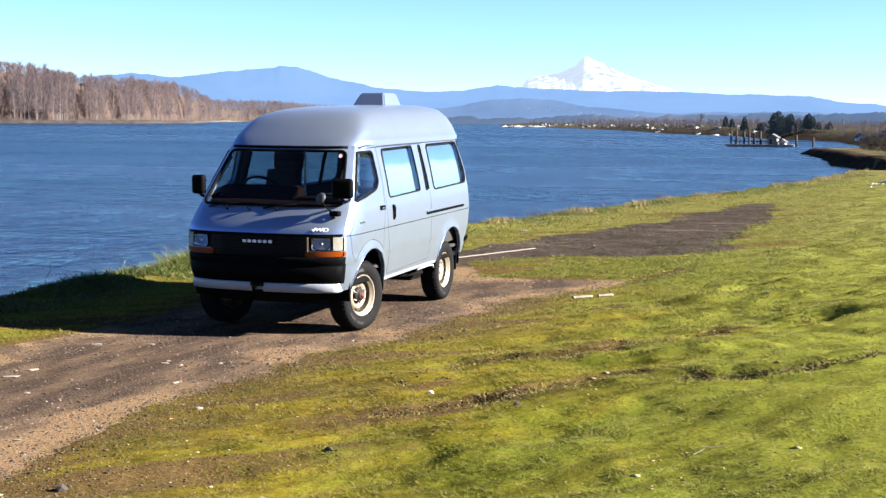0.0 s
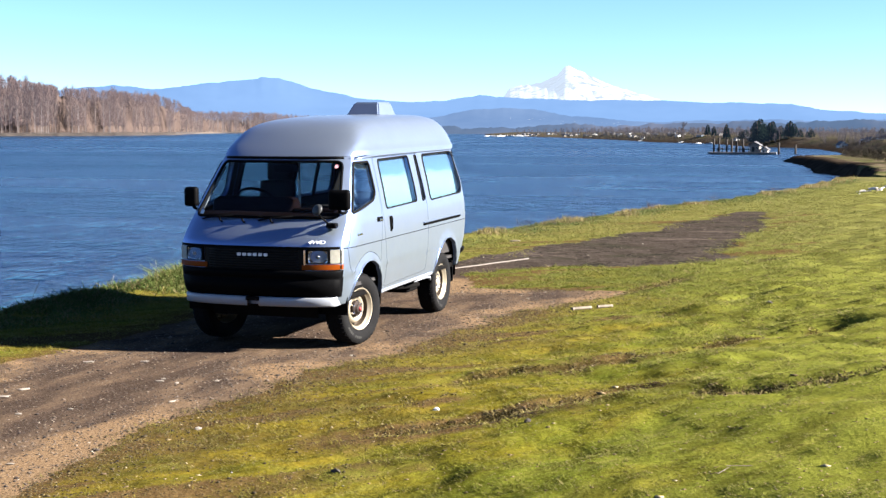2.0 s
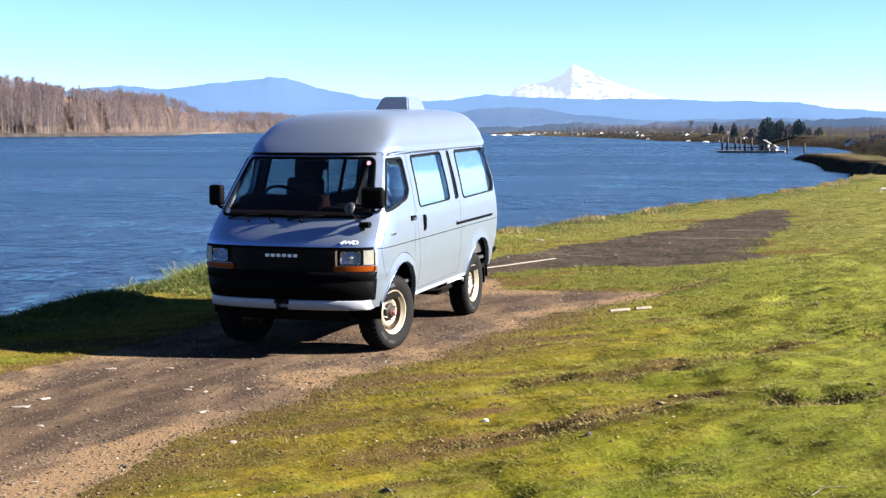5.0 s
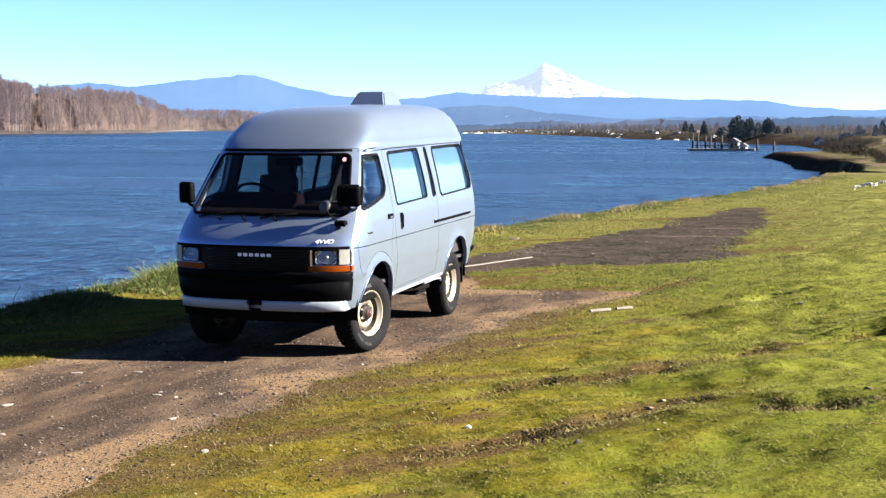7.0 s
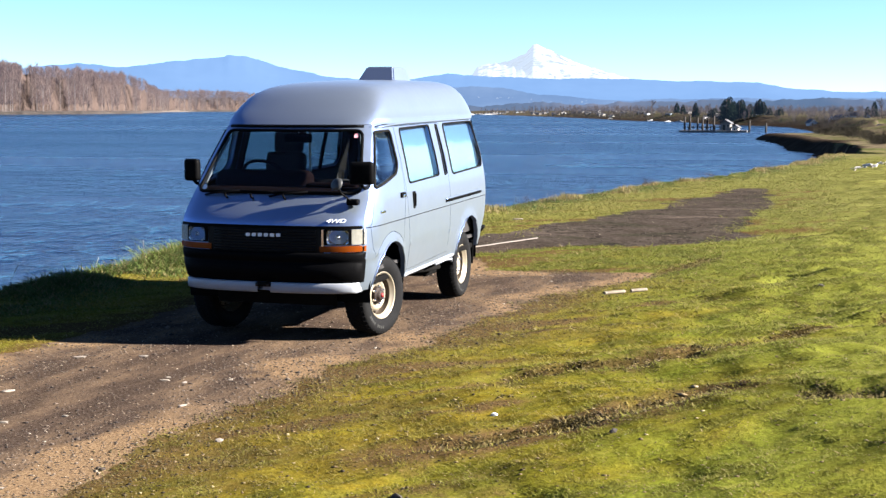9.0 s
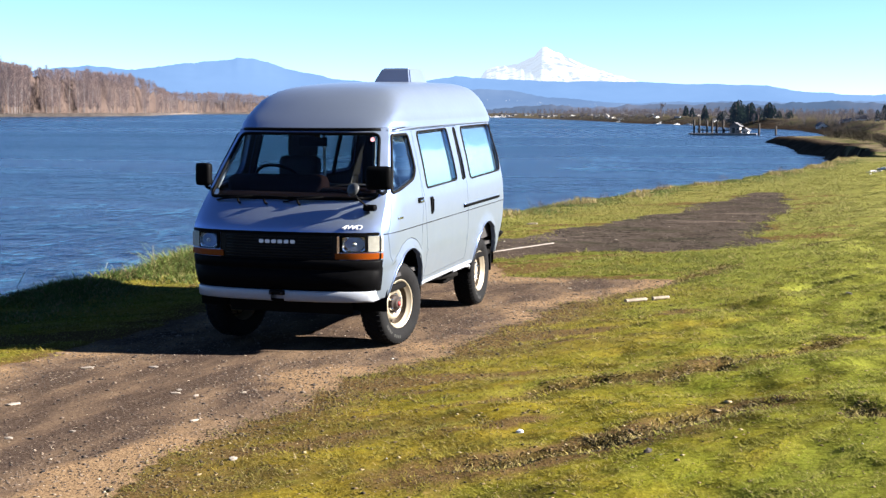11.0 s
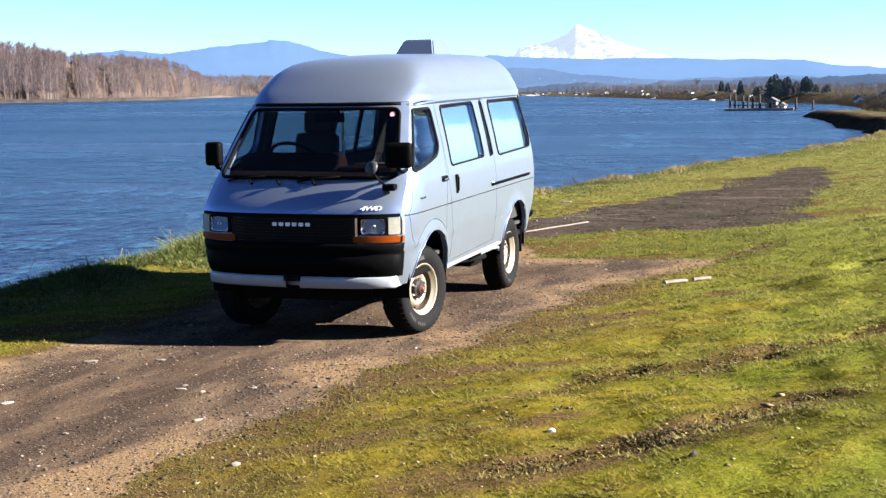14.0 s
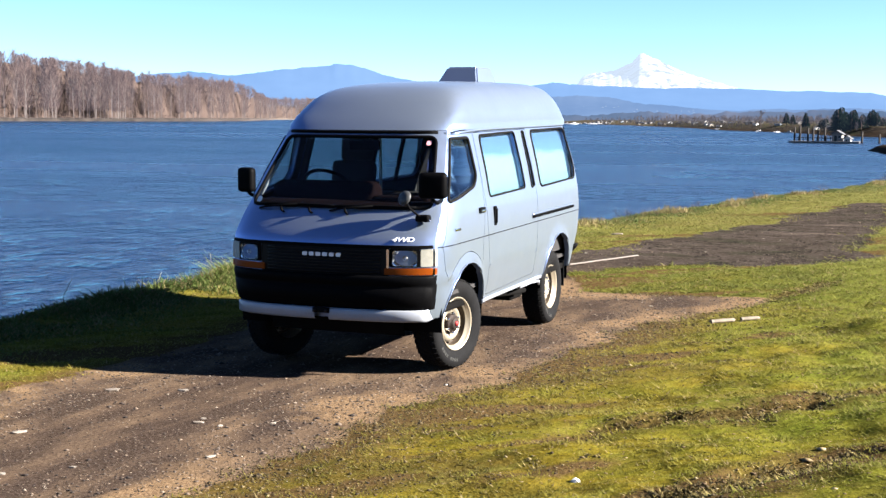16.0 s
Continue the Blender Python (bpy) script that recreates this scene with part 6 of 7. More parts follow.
def fir_tree(at, h, seed, broad=0.2):
    rng = np.random.default_rng(seed)
    tree = tagged(new("fir_tree"), "dark green fir tree near the far shore", "tree", "firs by the boathouse")
    tree.location = at
    part("trunk", tube([(0, 0, 0), (0.02 * h, 0, h * 0.4), (0, 0, h * 0.96)], 0.018 * h, False, 6), BARE_WOOD, tree)
    out = []
    for k in range(420):
        t = rng.random() ** 0.8
        r = 1.25 * broad * h * (1 - t) ** 0.6 * (0.45 + 0.7 * rng.random()) + 0.03 * h
        a, z = rng.uniform(0, 2 * math.pi), h * (0.10 + 0.88 * t)
        w = 0.05 * h * (1.1 - t)
        c = Vector((r * math.cos(a), r * math.sin(a), z))
        d = Vector((math.cos(a), math.sin(a), -0.35)) * (0.07 * h * (1.2 - t))
        s = Vector((-math.sin(a), math.cos(a), 0)) * w
        out.append((tuple(c - d - s), tuple(c - d + s + Vector((0, 0, 0.02 * h))), tuple(c + d)))
        out.append((tuple(c - d), tuple(c + Vector((0, 0, 0.05 * h))), tuple(c + d * 0.8 + s)))
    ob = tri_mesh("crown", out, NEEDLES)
    ob.parent = tree
    return tree


for k, (az, dist, el, b) in enumerate(((-4.47, 404, 0.44, 0.26), (-4.33, 406, 0.51, 0.24), (-4.15, 410, 0.30, 0.25), (-3.93, 408, 0.36, 0.22), (-3.83, 412, 0.41, 0.2), (-3.5, 404, 0.22, 0.30), (-3.2, 405, 0.35, 0.22), (-3.1, 408, 0.42, 0.2),
                                       (-2.95, 405, 0.30, 0.26), (-2.7, 402, 0.06, 0.3), (-2.4, 398, -0.02, 0.3), (-2.25, 400, 0.08, 0.28), (-5.74, 500, 0.27, 0.18), (-6.26, 530, 0.19, 0.2), (-6.52, 540, 0.27, 0.2), (-4.95, 470, 0.05, 0.4),
                                       (-5.1, 470, 0.0, 0.4), (1.46, 330, 0.30, 0.18), (1.2, 335, 0.10, 0.22), (0.55, 340, 0.10, 0.3), (3.6, 300, 0.22, 0.25), (4.35, 290, 0.18, 0.22), (2.55, 300, 0.28, 0.2))):
    p = bearing(az, dist) - Vector((0, 0, 0.2))
    fir_tree(p, dist * math.tan(radians(el)) + EYE.z - p.z, 100 + k, b)


def hedge(az0, az1, dist0, dist1, h, n, seed):
    """A dark thicket on the grass between two bearings."""
    rng = np.random.default_rng(seed)
    out = []
    for k in range(n):
        t = rng.random()
        p = bearing(az0 + (az1 - az0) * t, dist0 + (dist1 - dist0) * t + rng.normal(0, 0.03) * dist0)
        twigs(rng, p.x, p.y, p.z - 0.05, h * (0.45 + 0.75 * math.sin(math.pi * (0.15 + 0.7 * t))) * rng.uniform(0.6, 1.1), 0.9, 34, 2.4, out, True)
    c = bearing((az0 + az1) / 2, (dist0 + dist1) / 2)
    ob = tri_mesh("thicket", [[(q[0] - c.x, q[1] - c.y, q[2] - c.z) for q in tri] for tri in out], BRUSH)
    ob.location = c
    return tagged(ob, "low dark leafless thicket on the levee", "bush")


hedge(3.35, 4.7, 62, 64, 0.75, 150, 1)
hedge(1.3, 2.9, 88, 118, 0.85, 130, 2)
hedge(-0.9, 1.5, 205, 140, 1.35, 170, 3)


def bare_tree(at, h, seed, spread=0.42, depth=3):
    rng = np.random.default_rng(seed)
    tree = tagged(new("bare_tree"), "tall leafless tree behind the levee", "tree")
    tree.location = at
    part("trunk", tube([(0, 0, 0), (0.01 * h, 0, 0.3 * h), (-0.01 * h, 0, 0.5 * h)], 0.022 * h, False, 7), BARE_WOOD, tree)
    limbs = []

    def grow(p, d, ln, r, depth):
        q = p + d * ln
        limbs.append((p, q, r))
        if depth:
            for _ in range(3):
                nd = (d + Vector((rng.normal(0, 0.42), rng.normal(0, 0.42), rng.normal(0.12, 0.2)))).normalized()
                grow(p.lerp(q, rng.uniform(0.6, 1.0)), nd, ln * rng.uniform(0.55, 0.8), r * 0.6, depth - 1)

    for _ in range(6):
        grow(Vector((0, 0, h * rng.uniform(0.25, 0.45))), Vector((rng.normal(0, spread), rng.normal(0, spread), 1)).normalized(), h * (0.24 if depth < 4 else 0.185), (0.010 if depth < 4 else 0.0075) * h, depth)
    bm = bmesh.new()
    for p, q, r in limbs:
        d = (q - p).normalized()
        u = d.orthogonal().normalized() * r
        v = d.cross(u)
        a = [bm.verts.new(p + w) for w in (u, -0.5 * u + 0.87 * v, -0.5 * u - 0.87 * v)]
        b = [bm.verts.new(q + 0.55 * w) for w in (u, -0.5 * u + 0.87 * v, -0.5 * u - 0.87 * v)]
        for i in range(3):
            bm.faces.new((a[i], a[(i + 1) % 3], b[(i + 1) % 3], b[i]))
    part("crown", bm, SHORE_TWIG, tree, "bare branches")
    return tree


bare_tree(bearing(3.15, 205), 7.6, 31, 0.36, 5)
bare_tree(bearing(1.75, 320), 5.2, 33, 0.3)
bare_tree(bearing(-0.2, 330), 4.2, 34, 0.5)
bare_tree(bearing(-3.55, 400), 5.2, 36, 0.35)
bare_tree(bearing(-7.6, 560), 8.0, 35, 0.4)
bare_tree(bearing(-5.2, 500), 5.0, 37, 0.4)


# dry shrubs on the edge of the bank beyond the van
def bank_shrub(y, off, h, seed):
    rng = np.random.default_rng(seed)
    out = []
    for k in range(14):
        twigs(rng, rng.normal(0, 0.35 * h), rng.normal(0, 0.5 * h), 0.0, h * rng.uniform(0.5, 1.1), 0.6, 26, 1.0, out, True)
    ob = tri_mesh("dry_shrub", out, BARE_WOOD)
    x = float(shore_x(y)) + off
    ob.location = (x, y, float(height(x, y)) - 0.02)
    return tagged(ob, "small leafless brown shrub on the edge of the bank", "shrub", "shrubs on the bank")


for k, (y, off, h) in enumerate(((12.5, 0.15, 0.22), (15.5, 0.1, 0.30), (16.3, 0.25, 0.24), (19.0, 0.05, 0.20), (22.5, 0.2, 0.28), (27.0, 0.1, 0.30), (33.0, 0.2, 0.35))):
    bank_shrub(y, off, h, 300 + k)


# pale houses scattered over the foothills, too far to tell apart
def hill_houses():
    rng = np.random.default_rng(41)
    v, q = [], []
    for k in range(40):
        az, el = rng.uniform(-15.5, -7.5), 0
        el = rng.uniform(0.15, 0.2 + 0.45 * float(np.interp(az, [-16, -14, -10, -7], [0.9, 0.85, 0.3, 0.15])))
        r, s = 2560.0, rng.uniform(0.4, 1.1)
        c = Vector((EYE.x + r * math.sin(radians(az)), EYE.y + r * math.cos(radians(az)), EYE.z + r * math.tan(radians(el))))
        n = len(v)
        for x, z in ((-1, -0.35), (1, -0.35), (1, 0.35), (0, 0.8), (-1, 0.35)):
            v.append((c.x + x * s, c.y, c.z + z * s))
        for x, z in ((-1, -0.35), (1, -0.35), (1, 0.35), (0, 0.8), (-1, 0.35)):
            v.append((c.x + x * s, c.y + 3 * s, c.z + z * s))
        q += [(n, n + 1, n + 2, n + 3, n + 4), (n + 1, n + 6, n + 7, n + 2), (n + 2, n + 7, n + 8, n + 3), (n + 3, n + 8, n + 9, n + 4), (n + 4, n + 9, n + 5, n)]
    tagged(mesh_object("hill_houses", v, q, HILL_WALL), "tiny pale houses among the trees of the foothills", "houses", kind="stuff")


# painted haze: the walls glow a little
HILL_WALL = mountain_material("hazy_wall", (0.05, 0.055, 0.06), (0.09, 0.09, 0.09), (0.036, 0.046, 0.062))
hill_houses()

# ---------------------------------------------------------------- boathouse and pier
BOARD = plain("grey_weathered_board", (0.1056, 0.1003, 0.095), 0.85, 0, 0.3, 1.5, 0.2)
WHITE_WALL = plain("white_wall_paint", (0.297, 0.2904, 0.2772), 0.7, 0, 0.08, 0.8)
SLATE = plain("grey_roofing", (0.0528, 0.0528, 0.0581), 0.8, 0, 0.2, 1.0)
PILE = plain("dark_piling", (0.0185, 0.0158, 0.0142), 0.9, 0, 0.3, 2.0)
DARK_PANE = plain("dark_window", (0.0106, 0.0132, 0.0158), 0.15, 0, 0.1, 5)


def gable_house(name, at, size, turn, wall, roof_mat, label, category="house", pitch=0.45, group="", doors=1):
    """A small building with walls, a pitched roof with eaves, a door and windows."""
    lx, ly, lz = size
    root = tagged(new(name), label, category, group)
    root.matrix_basis = pose(*at, 0, 0, turn)
    top = lz + pitch * lx / 2
    bm = bmesh.new()
    ring = [(-lx / 2, 0), (lx / 2, 0), (lx / 2, lz), (0, top), (-lx / 2, lz)]
    a = [bm.verts.new((x, -ly / 2, z)) for x, z in ring]
    b = [bm.verts.new((x, ly / 2, z)) for x, z in ring]
    bm.faces.new(a)
    bm.faces.new(b[::-1])
    for i in range(5):
        if i not in (2, 3):
            bm.faces.new((a[i], a[(i + 1) % 5], b[(i + 1) % 5], b[i]))
    part("wall", bm, wall, root)
    e, th = 0.3, 0.12
    bm = bmesh.new()
    for s in (1, -1):
        p = [(0, top + 0.05), (s * (lx / 2 + e), lz - pitch * e + 0.05), (s * (lx / 2 + e), lz - pitch * e + 0.05 + th), (0, top + 0.05 + th)]
        f = [bm.verts.new((x, -ly / 2 - e, z)) for x, z in p]
        g = [bm.verts.new((x, ly / 2 + e, z)) for x, z in p]
        bm.faces.new(f)
        bm.faces.new(g[::-1])
        for i in range(4):
            bm.faces.new((f[i], f[(i + 1) % 4], g[(i + 1) % 4], g[i]))
    part("roof", bm, roof_mat, root)
    if doors:
        part("door", box((lx * 0.28, 0.06, lz * 0.75), (-lx * 0.12, -ly / 2 - 0.02, lz * 0.375)), DARK_PANE, root, "dark doorway")
    for u in (0.28,):
        w = part("window", box((lx * 0.2, 0.05, lz * 0.3), (lx * u, -ly / 2 - 0.02, lz * 0.58)), DARK_PANE, root, "dark window")
        part("frame", box((lx * 0.24, 0.03, lz * 0.36), (lx * u, -ly / 2 - 0.005, lz * 0.58)), WHITE_WALL, w)
    return root


# boathouse on a float, with its pilings
B = Vector((-15.6, 268.0, WATER_Z))
fl = tagged(new("floating_dock"), "low grey floating dock on the river", "dock")
fl.location = B
part("deck", box((13.5, 3.6, 0.35), (-4.2, -0.2, 0.25)), BOARD, fl)
part("deck_edge", box((13.7, 0.2, 0.2), (-4.2, -2.1, 0.30)), BOARD, fl)
# one boathouse drawn as two: white for its sunlit side, grey for its shaded front
gable_house("boathouse", B + Vector((0.3168, 0.1056, 0.227)), (1.1616, 1.32, 0.792), -12, plain("boathouse_sunlit_white", (0.3274, 0.3221, 0.3062), 0.7, 0, 0.08, 0.8), SLATE, "small white boathouse with a grey roof, added for the sunlit side of the grey one", "boathouse", 0.7)
gable_house("boathouse", B + Vector((-1.7, 0.6, 0.43)), (1.9, 2.2, 1.45), -8, BOARD, SLATE, "small boathouse with a dark doorway on the dock, its shaded front painted grey", "boathouse", 0.6)
rail = tagged(new("pier_rail"), "dark timber pier walkway on piles", "pier")
rail.location = B
part("walkway", box((7.0, 0.5, 0.18), (-6.3, 2.2, 1.0)), PILE, rail)
for x in np.linspace(-9.5, -3.2, 8):
    part("post", tube([(x, 2.2, -1), (x, 2.2, 1.35)], 0.09, False, 6), PILE, rail)
pile = tagged(part("piling", tube([(0, 0, -2.0), (0, 0, 0), (0, 0, 3.2)], 0.20, False, 8), PILE), "dark timber piling in the water", "piling", "pilings at the dock")
pile.matrix_basis = Matrix.Translation(B + Vector((-10.2, 0.8, 0)))
for x, y, s in ((-9.2, 1.5, 1.05), (-7.6, 1.2, 0.95), (-6.6, 1.6, 1.0), (-5.6, 1.3, 0.8), (-4.3, 1.2, 1.0), (2.9, 1.4, 0.75), (6.2, 2.0, 0.6)):
    c = copy_thing(pile, Matrix.Translation(B + Vector((x, y, 0))))
    c.scale = (1, 1, s)

# houses along the shore
rng = np.random.default_rng(77)
BRIGHT_WALL = plain("bright_white_wall", (0.495, 0.4884, 0.4686), 0.7, 0, 0.06, 0.8)
tints = [BRIGHT_WALL, BOARD, BOARD, plain("cream_wall", (0.264, 0.2376, 0.198), 0.8), plain("blue_grey_wall", (0.2376, 0.2772, 0.3168), 0.8)]
for k in range(44):
    y = 430 + 780 * (k / 44) ** 1.3 + rng.uniform(-15, 15)
    x = float(shore_x(y)) + rng.uniform(5, 30)
    s = 0.5 + y / 1100
    gable_house("shore_house", (x, y, float(height(x, y)) - 0.1), (rng.uniform(1.0, 2.6) * s, rng.uniform(1.5, 3) * s, rng.uniform(0.45, 0.8) * s), rng.uniform(20, 75), tints[k % 5], SLATE, "small pale house among trees on the shore", "house", 0.4, "houses along the shore")
for az, dist, sx, sz, turn, wall in ((2.70, 225, 1.7, 1.0, 38, 4), (1.95, 235, 1.7, 0.55, 65, 4), (4.05, 215, 1.5, 1.1, 35, 0), (4.75, 210, 2.6, 1.3, 30, 3), (-1.0, 330, 1.8, 0.8, 20, 0), (-0.2, 330, 1.2, 0.6, 0, 0), (0.6, 330, 1.7, 0.7, 70, 0), (0.1, 320, 1.0, 0.6, 30, 3), (1.2, 300, 1.1, 0.5, 0, 0)):
    p = bearing(az, dist)
    gable_house("levee_house", p - Vector((0, 0, 0.15)), (sx, 2.6, sz), turn, tints[wall], SLATE, "pale gabled house beyond the levee", "house", 0.75, "houses beyond the levee")

# moored boats along the far town shore
BOAT_WHITE = plain("white_hull", (0.22, 0.225, 0.235), 0.4, 0, 0.1, 0.4)


def boat(at, ln, turn):
    root = tagged(new("motor_boat"), "small white motor boat moored by the far shore", "boat", "boats moored at the far shore")
    root.matrix_basis = pose(*at, 0, 0, turn)
    rows = []
    for t in np.linspace(0, 1, 7):
        w = 0.16 * ln * (1 - t**3) + 0.01
        x = (t - 0.5) * ln
        rows.append([Vector((x, y * w, z * ln)) for y, z in ((-0.55, -0.05), (-1, 0.04), (-1, 0.09 + 0.03 * t), (1, 0.09 + 0.03 * t), (1, 0.04), (0.55, -0.05))])
    part("hull", loft(rows, True), BOAT_WHITE, root)
    cab = part("cabin", box((0.32 * ln, 0.22 * ln, 0.12 * ln), (0.02 * ln, 0, 0.15 * ln), 0.02 * ln), BOAT_WHITE, root)
    part("window", box((0.27 * ln, 0.225 * ln, 0.035 * ln), (0.03 * ln, 0, 0.17 * ln)), DARK_PANE, cab, "dark cabin window")


rng = np.random.default_rng(61)
for k in range(14):
    az = -15.9 + 1.8 * k / 13 + rng.normal(0, 0.05)
    boat(bearing(az, 1120 + rng.uniform(-30, 30), WATER_Z), rng.uniform(4.5, 8), rng.uniform(-50, 50))
for az, dist in ((-9.3, 640), (-8.8, 610), (-7.6, 560), (-6.9, 530), (-6.4, 515)):
    boat(bearing(az, dist - 25, WATER_Z), rng.uniform(2.4, 3.6), rng.uniform(-40, 40))

# power pole on the bank
pp = tagged(new("power_pole"), "tall thin timber pole on the grassy bank", "pole")
pp.location = bearing(2.75, 50)
part("shaft", tube([(0, 0, -0.2), (0.01, 0, 0.6), (0.0, 0, 1.36)], 0.024, False, 8), BOARD, pp)
part("sign_plate", box((0.05, 0.02, 0.10), (0.0, -0.03, 1.25)), WHITE_WALL, pp)
part("band", box((0.055, 0.055, 0.05), (0, 0, 0.92)), DARK_PANE, pp)
mk = tagged(new("marker_post"), "short white marker post beside the pole", "post")
mk.location = bearing(2.85, 50)
part("shaft", tube([(0, 0, -0.1), (0, 0, 0.22)], 0.035, False, 8), WHITE_WALL, mk)


# ---------------------------------------------------------------- loose things on the ground
PALE_WOOD = plain("bleached_driftwood", (0.095, 0.078, 0.056), 0.8, 0, 0.22, 14, 0.3)
STONE = plain("grey_stone", (0.0264, 0.0217, 0.0174), 0.85, 0, 0.3, 16, 0.4)
PALE_STONE = plain("white_stone", (0.1162, 0.1003, 0.0818), 0.8, 0, 0.2, 20, 0.3)
LITTER = plain("pale_litter", (0.396, 0.4013, 0.396), 0.6, 0, 0.1, 30)
LINE_PAINT = plain("worn_white_line", (0.1056, 0.0924, 0.0792), 0.8, 0, 0.25, 10)


def lump(size, seed, n=2):
    rng = np.random.default_rng(seed)
    bm = bmesh.new()
    bmesh.ops.create_icosphere(bm, subdivisions=n, radius=0.5)
    for v in bm.verts:
        c = v.co
        f = 1 + 0.45 * (noise.noise(c * 2.1 + Vector((seed, 0, 0))) + 0.5 * noise.noise(c * 5 + Vector((0, seed, 0))))
        v.co = Vector((c.x * size[0], c.y * size[1], c.z * size[2])) * f
    for f in bm.faces:
        f.smooth = n > 1
    return bm


def on_ground(x, y, lift=0.0):
    return Vector((x, y, float(height(x, y)) + lift))


def stone(x, y, size, mat, label, seed, name="stone"):
    ob = tagged(part(name, lump([0.7 * v for v in size] if mat is STONE else size, seed, 1), mat), label, name)
    ob.location = on_ground(x, y, size[2] * 0.22)
    ob.rotation_euler = (0, 0, seed * 1.3)
    return ob


def plank(x, y, ln, wd, th, turn, label):
    bm = bmesh.new()
    rows = []
    for k in range(9):
        t = k / 8 - 0.5
        w, h = wd * (1 - 0.5 * abs(t) ** 1.5) * (1 + 0.12 * math.sin(k * 2.3)), th * (1 - 0.4 * abs(t))
        rows.append([Vector((t * ln, 0.04 * ln * math.sin(t * 3) + w / 2 * math.cos(a), h / 2 * math.sin(a))) for a in np.linspace(0, 2 * math.pi, 9)[:-1]])
    bm.free()
    bm = loft(rows, True)
    bm.faces.new([v for v in bm.verts][:8])
    bm.verts.ensure_lookup_table()
    bm.faces.new([bm.verts[i] for i in range(64, 72)])
    ob = tagged(part("driftwood_piece", bm, PALE_WOOD), label, "driftwood")
    ob.matrix_basis = Matrix.Translation(on_ground(x, y, th * 0.4)) @ Matrix.Rotation(turn, 4, "Z")
    return ob


plank(2.23, 3.03, 0.26, 0.07, 0.04, 0.75, "bleached driftwood piece at the end of the track")
plank(2.44, 3.31, 0.20, 0.06, 0.04, 0.7, "bleached driftwood piece beside a larger one")
stone(3.29, -3.62, (0.07, 0.04, 0.045), STONE, "grey stone lying in the turf", 3)
stone(2.48, -2.96, (0.055, 0.04, 0.03), LITTER, "crumpled pale litter on the grass", 5, "litter")
stone(2.45, -4.69, (0.11, 0.07, 0.04), STONE, "flat brown-grey stone in the turf", 7)
stone(1.43, -5.84, (0.10, 0.07, 0.08), STONE, "upright dark stone at the edge of the track", 8)
stone(1.13, -3.83, (0.05, 0.04, 0.03), PALE_STONE, "pale stone at the edge of the track", 10)
stone(4.26, 3.22, (0.09, 0.05, 0.03), PALE_STONE, "pale stone on the slope", 14)
stone(2.46, -5.59, (0.15, 0.06, 0.02), PALE_WOOD, "torn pale paper scrap on the turf", 16, "litter")
for k, (x, y, ln) in enumerate(((-0.64, -1.5, 0.09), (0.01, -2.37, 0.07), (0.17, -2.40, 0.045), (-0.02, -2.27, 0.04), (-0.83, -3.24, 0.15), (-0.84, -2.94, 0.10), (-0.33, -3.72, 0.06), (-1.09, -1.66, 0.10), (0.49, -3.04, 0.07), (-0.07, -3.48, 0.05), (0.49, -4.94, 0.06), (0.43, -2.23, 0.04))):
    stone(x, y, (ln, ln * 0.5, 0.018), PALE_STONE, "flat white chip on the gravel", 20 + k, "chip").rotation_euler = (0, 0, 0.3 + 0.35 * (k % 3))
plank(4.72, -4.75, 0.22, 0.005, 0.004, 0.2, "dry straw stalk on the turf")
plank(4.61, -4.79, 0.20, 0.005, 0.004, 1.2, "dry straw stalk on the turf")
stone(-0.9, 12.0, (0.22, 0.10, 0.05), PALE_WOOD, "bleached chip on the grass", 15, "chip")

# worn white line and cracked edge on the turning place
bm = panel([(-1.315, 5.2), (-1.29, 5.2), (0.135, 8.95), (0.105, 8.97)], [], lambda x, y: Vector((x, y, float(height(x, y)) + 0.012)), 0.12, (0, 0, -0.012))
tagged(part("painted_line", bm, LINE_PAINT), "worn white painted line on the old pavement", kind="structure")


def scatter(name, n, where, size, mat, label, seed, flat=0.5):
    """Many loose bits, one joined object."""
    rng = np.random.default_rng(seed)
    x, y = where(rng, n)
    z = height(x, y)
    s = size * rng.lognormal(0, 0.5, len(x))
    base = np.array([(1, 0, 0), (0, 1, 0), (-1, 0.1, 0), (0.1, -1, 0), (0, 0, 0.9), (0, 0, -0.7)], float)
    tri = np.array([(0, 1, 4), (1, 2, 4), (2, 3, 4), (3, 0, 4), (1, 0, 5), (2, 1, 5), (3, 2, 5), (0, 3, 5)])
    v = base[None] * s[:, None, None] * rng.uniform(0.6, 1.25, (len(x), 6, 3)) * np.array([1, 1, flat])
    a = rng.uniform(0, 2 * np.pi, len(x))
    c, sn = np.cos(a)[:, None], np.sin(a)[:, None]
    v = np.stack([v[..., 0] * c - v[..., 1] * sn, v[..., 0] * sn + v[..., 1] * c, v[..., 2]], -1)
    v += np.stack([x, y, z + s * flat * 0.25], -1)[:, None]
    loops = (tri[None] + 6 * np.arange(len(x))[:, None, None]).ravel()
    return tagged(big_mesh(name, v.reshape(-1, 3), loops, 3, mat), label, "gravel", kind="stuff")


def on_track(rng, n):
    x, y = rng.uniform(-2.0, 3.3, 4 * n), np.where(rng.random(4 * n) < 0.75, rng.uniform(-6, 5, 4 * n), rng.uniform(5, 22, 4 * n))
    m, d = road_mask(x, y)
    keep = (m > 0.5) & (rng.random(4 * n) < 0.35 + 0.9 * np.exp(-((d - 0.45) / 0.35) ** 2))
    return x[keep][:n], y[keep][:n]


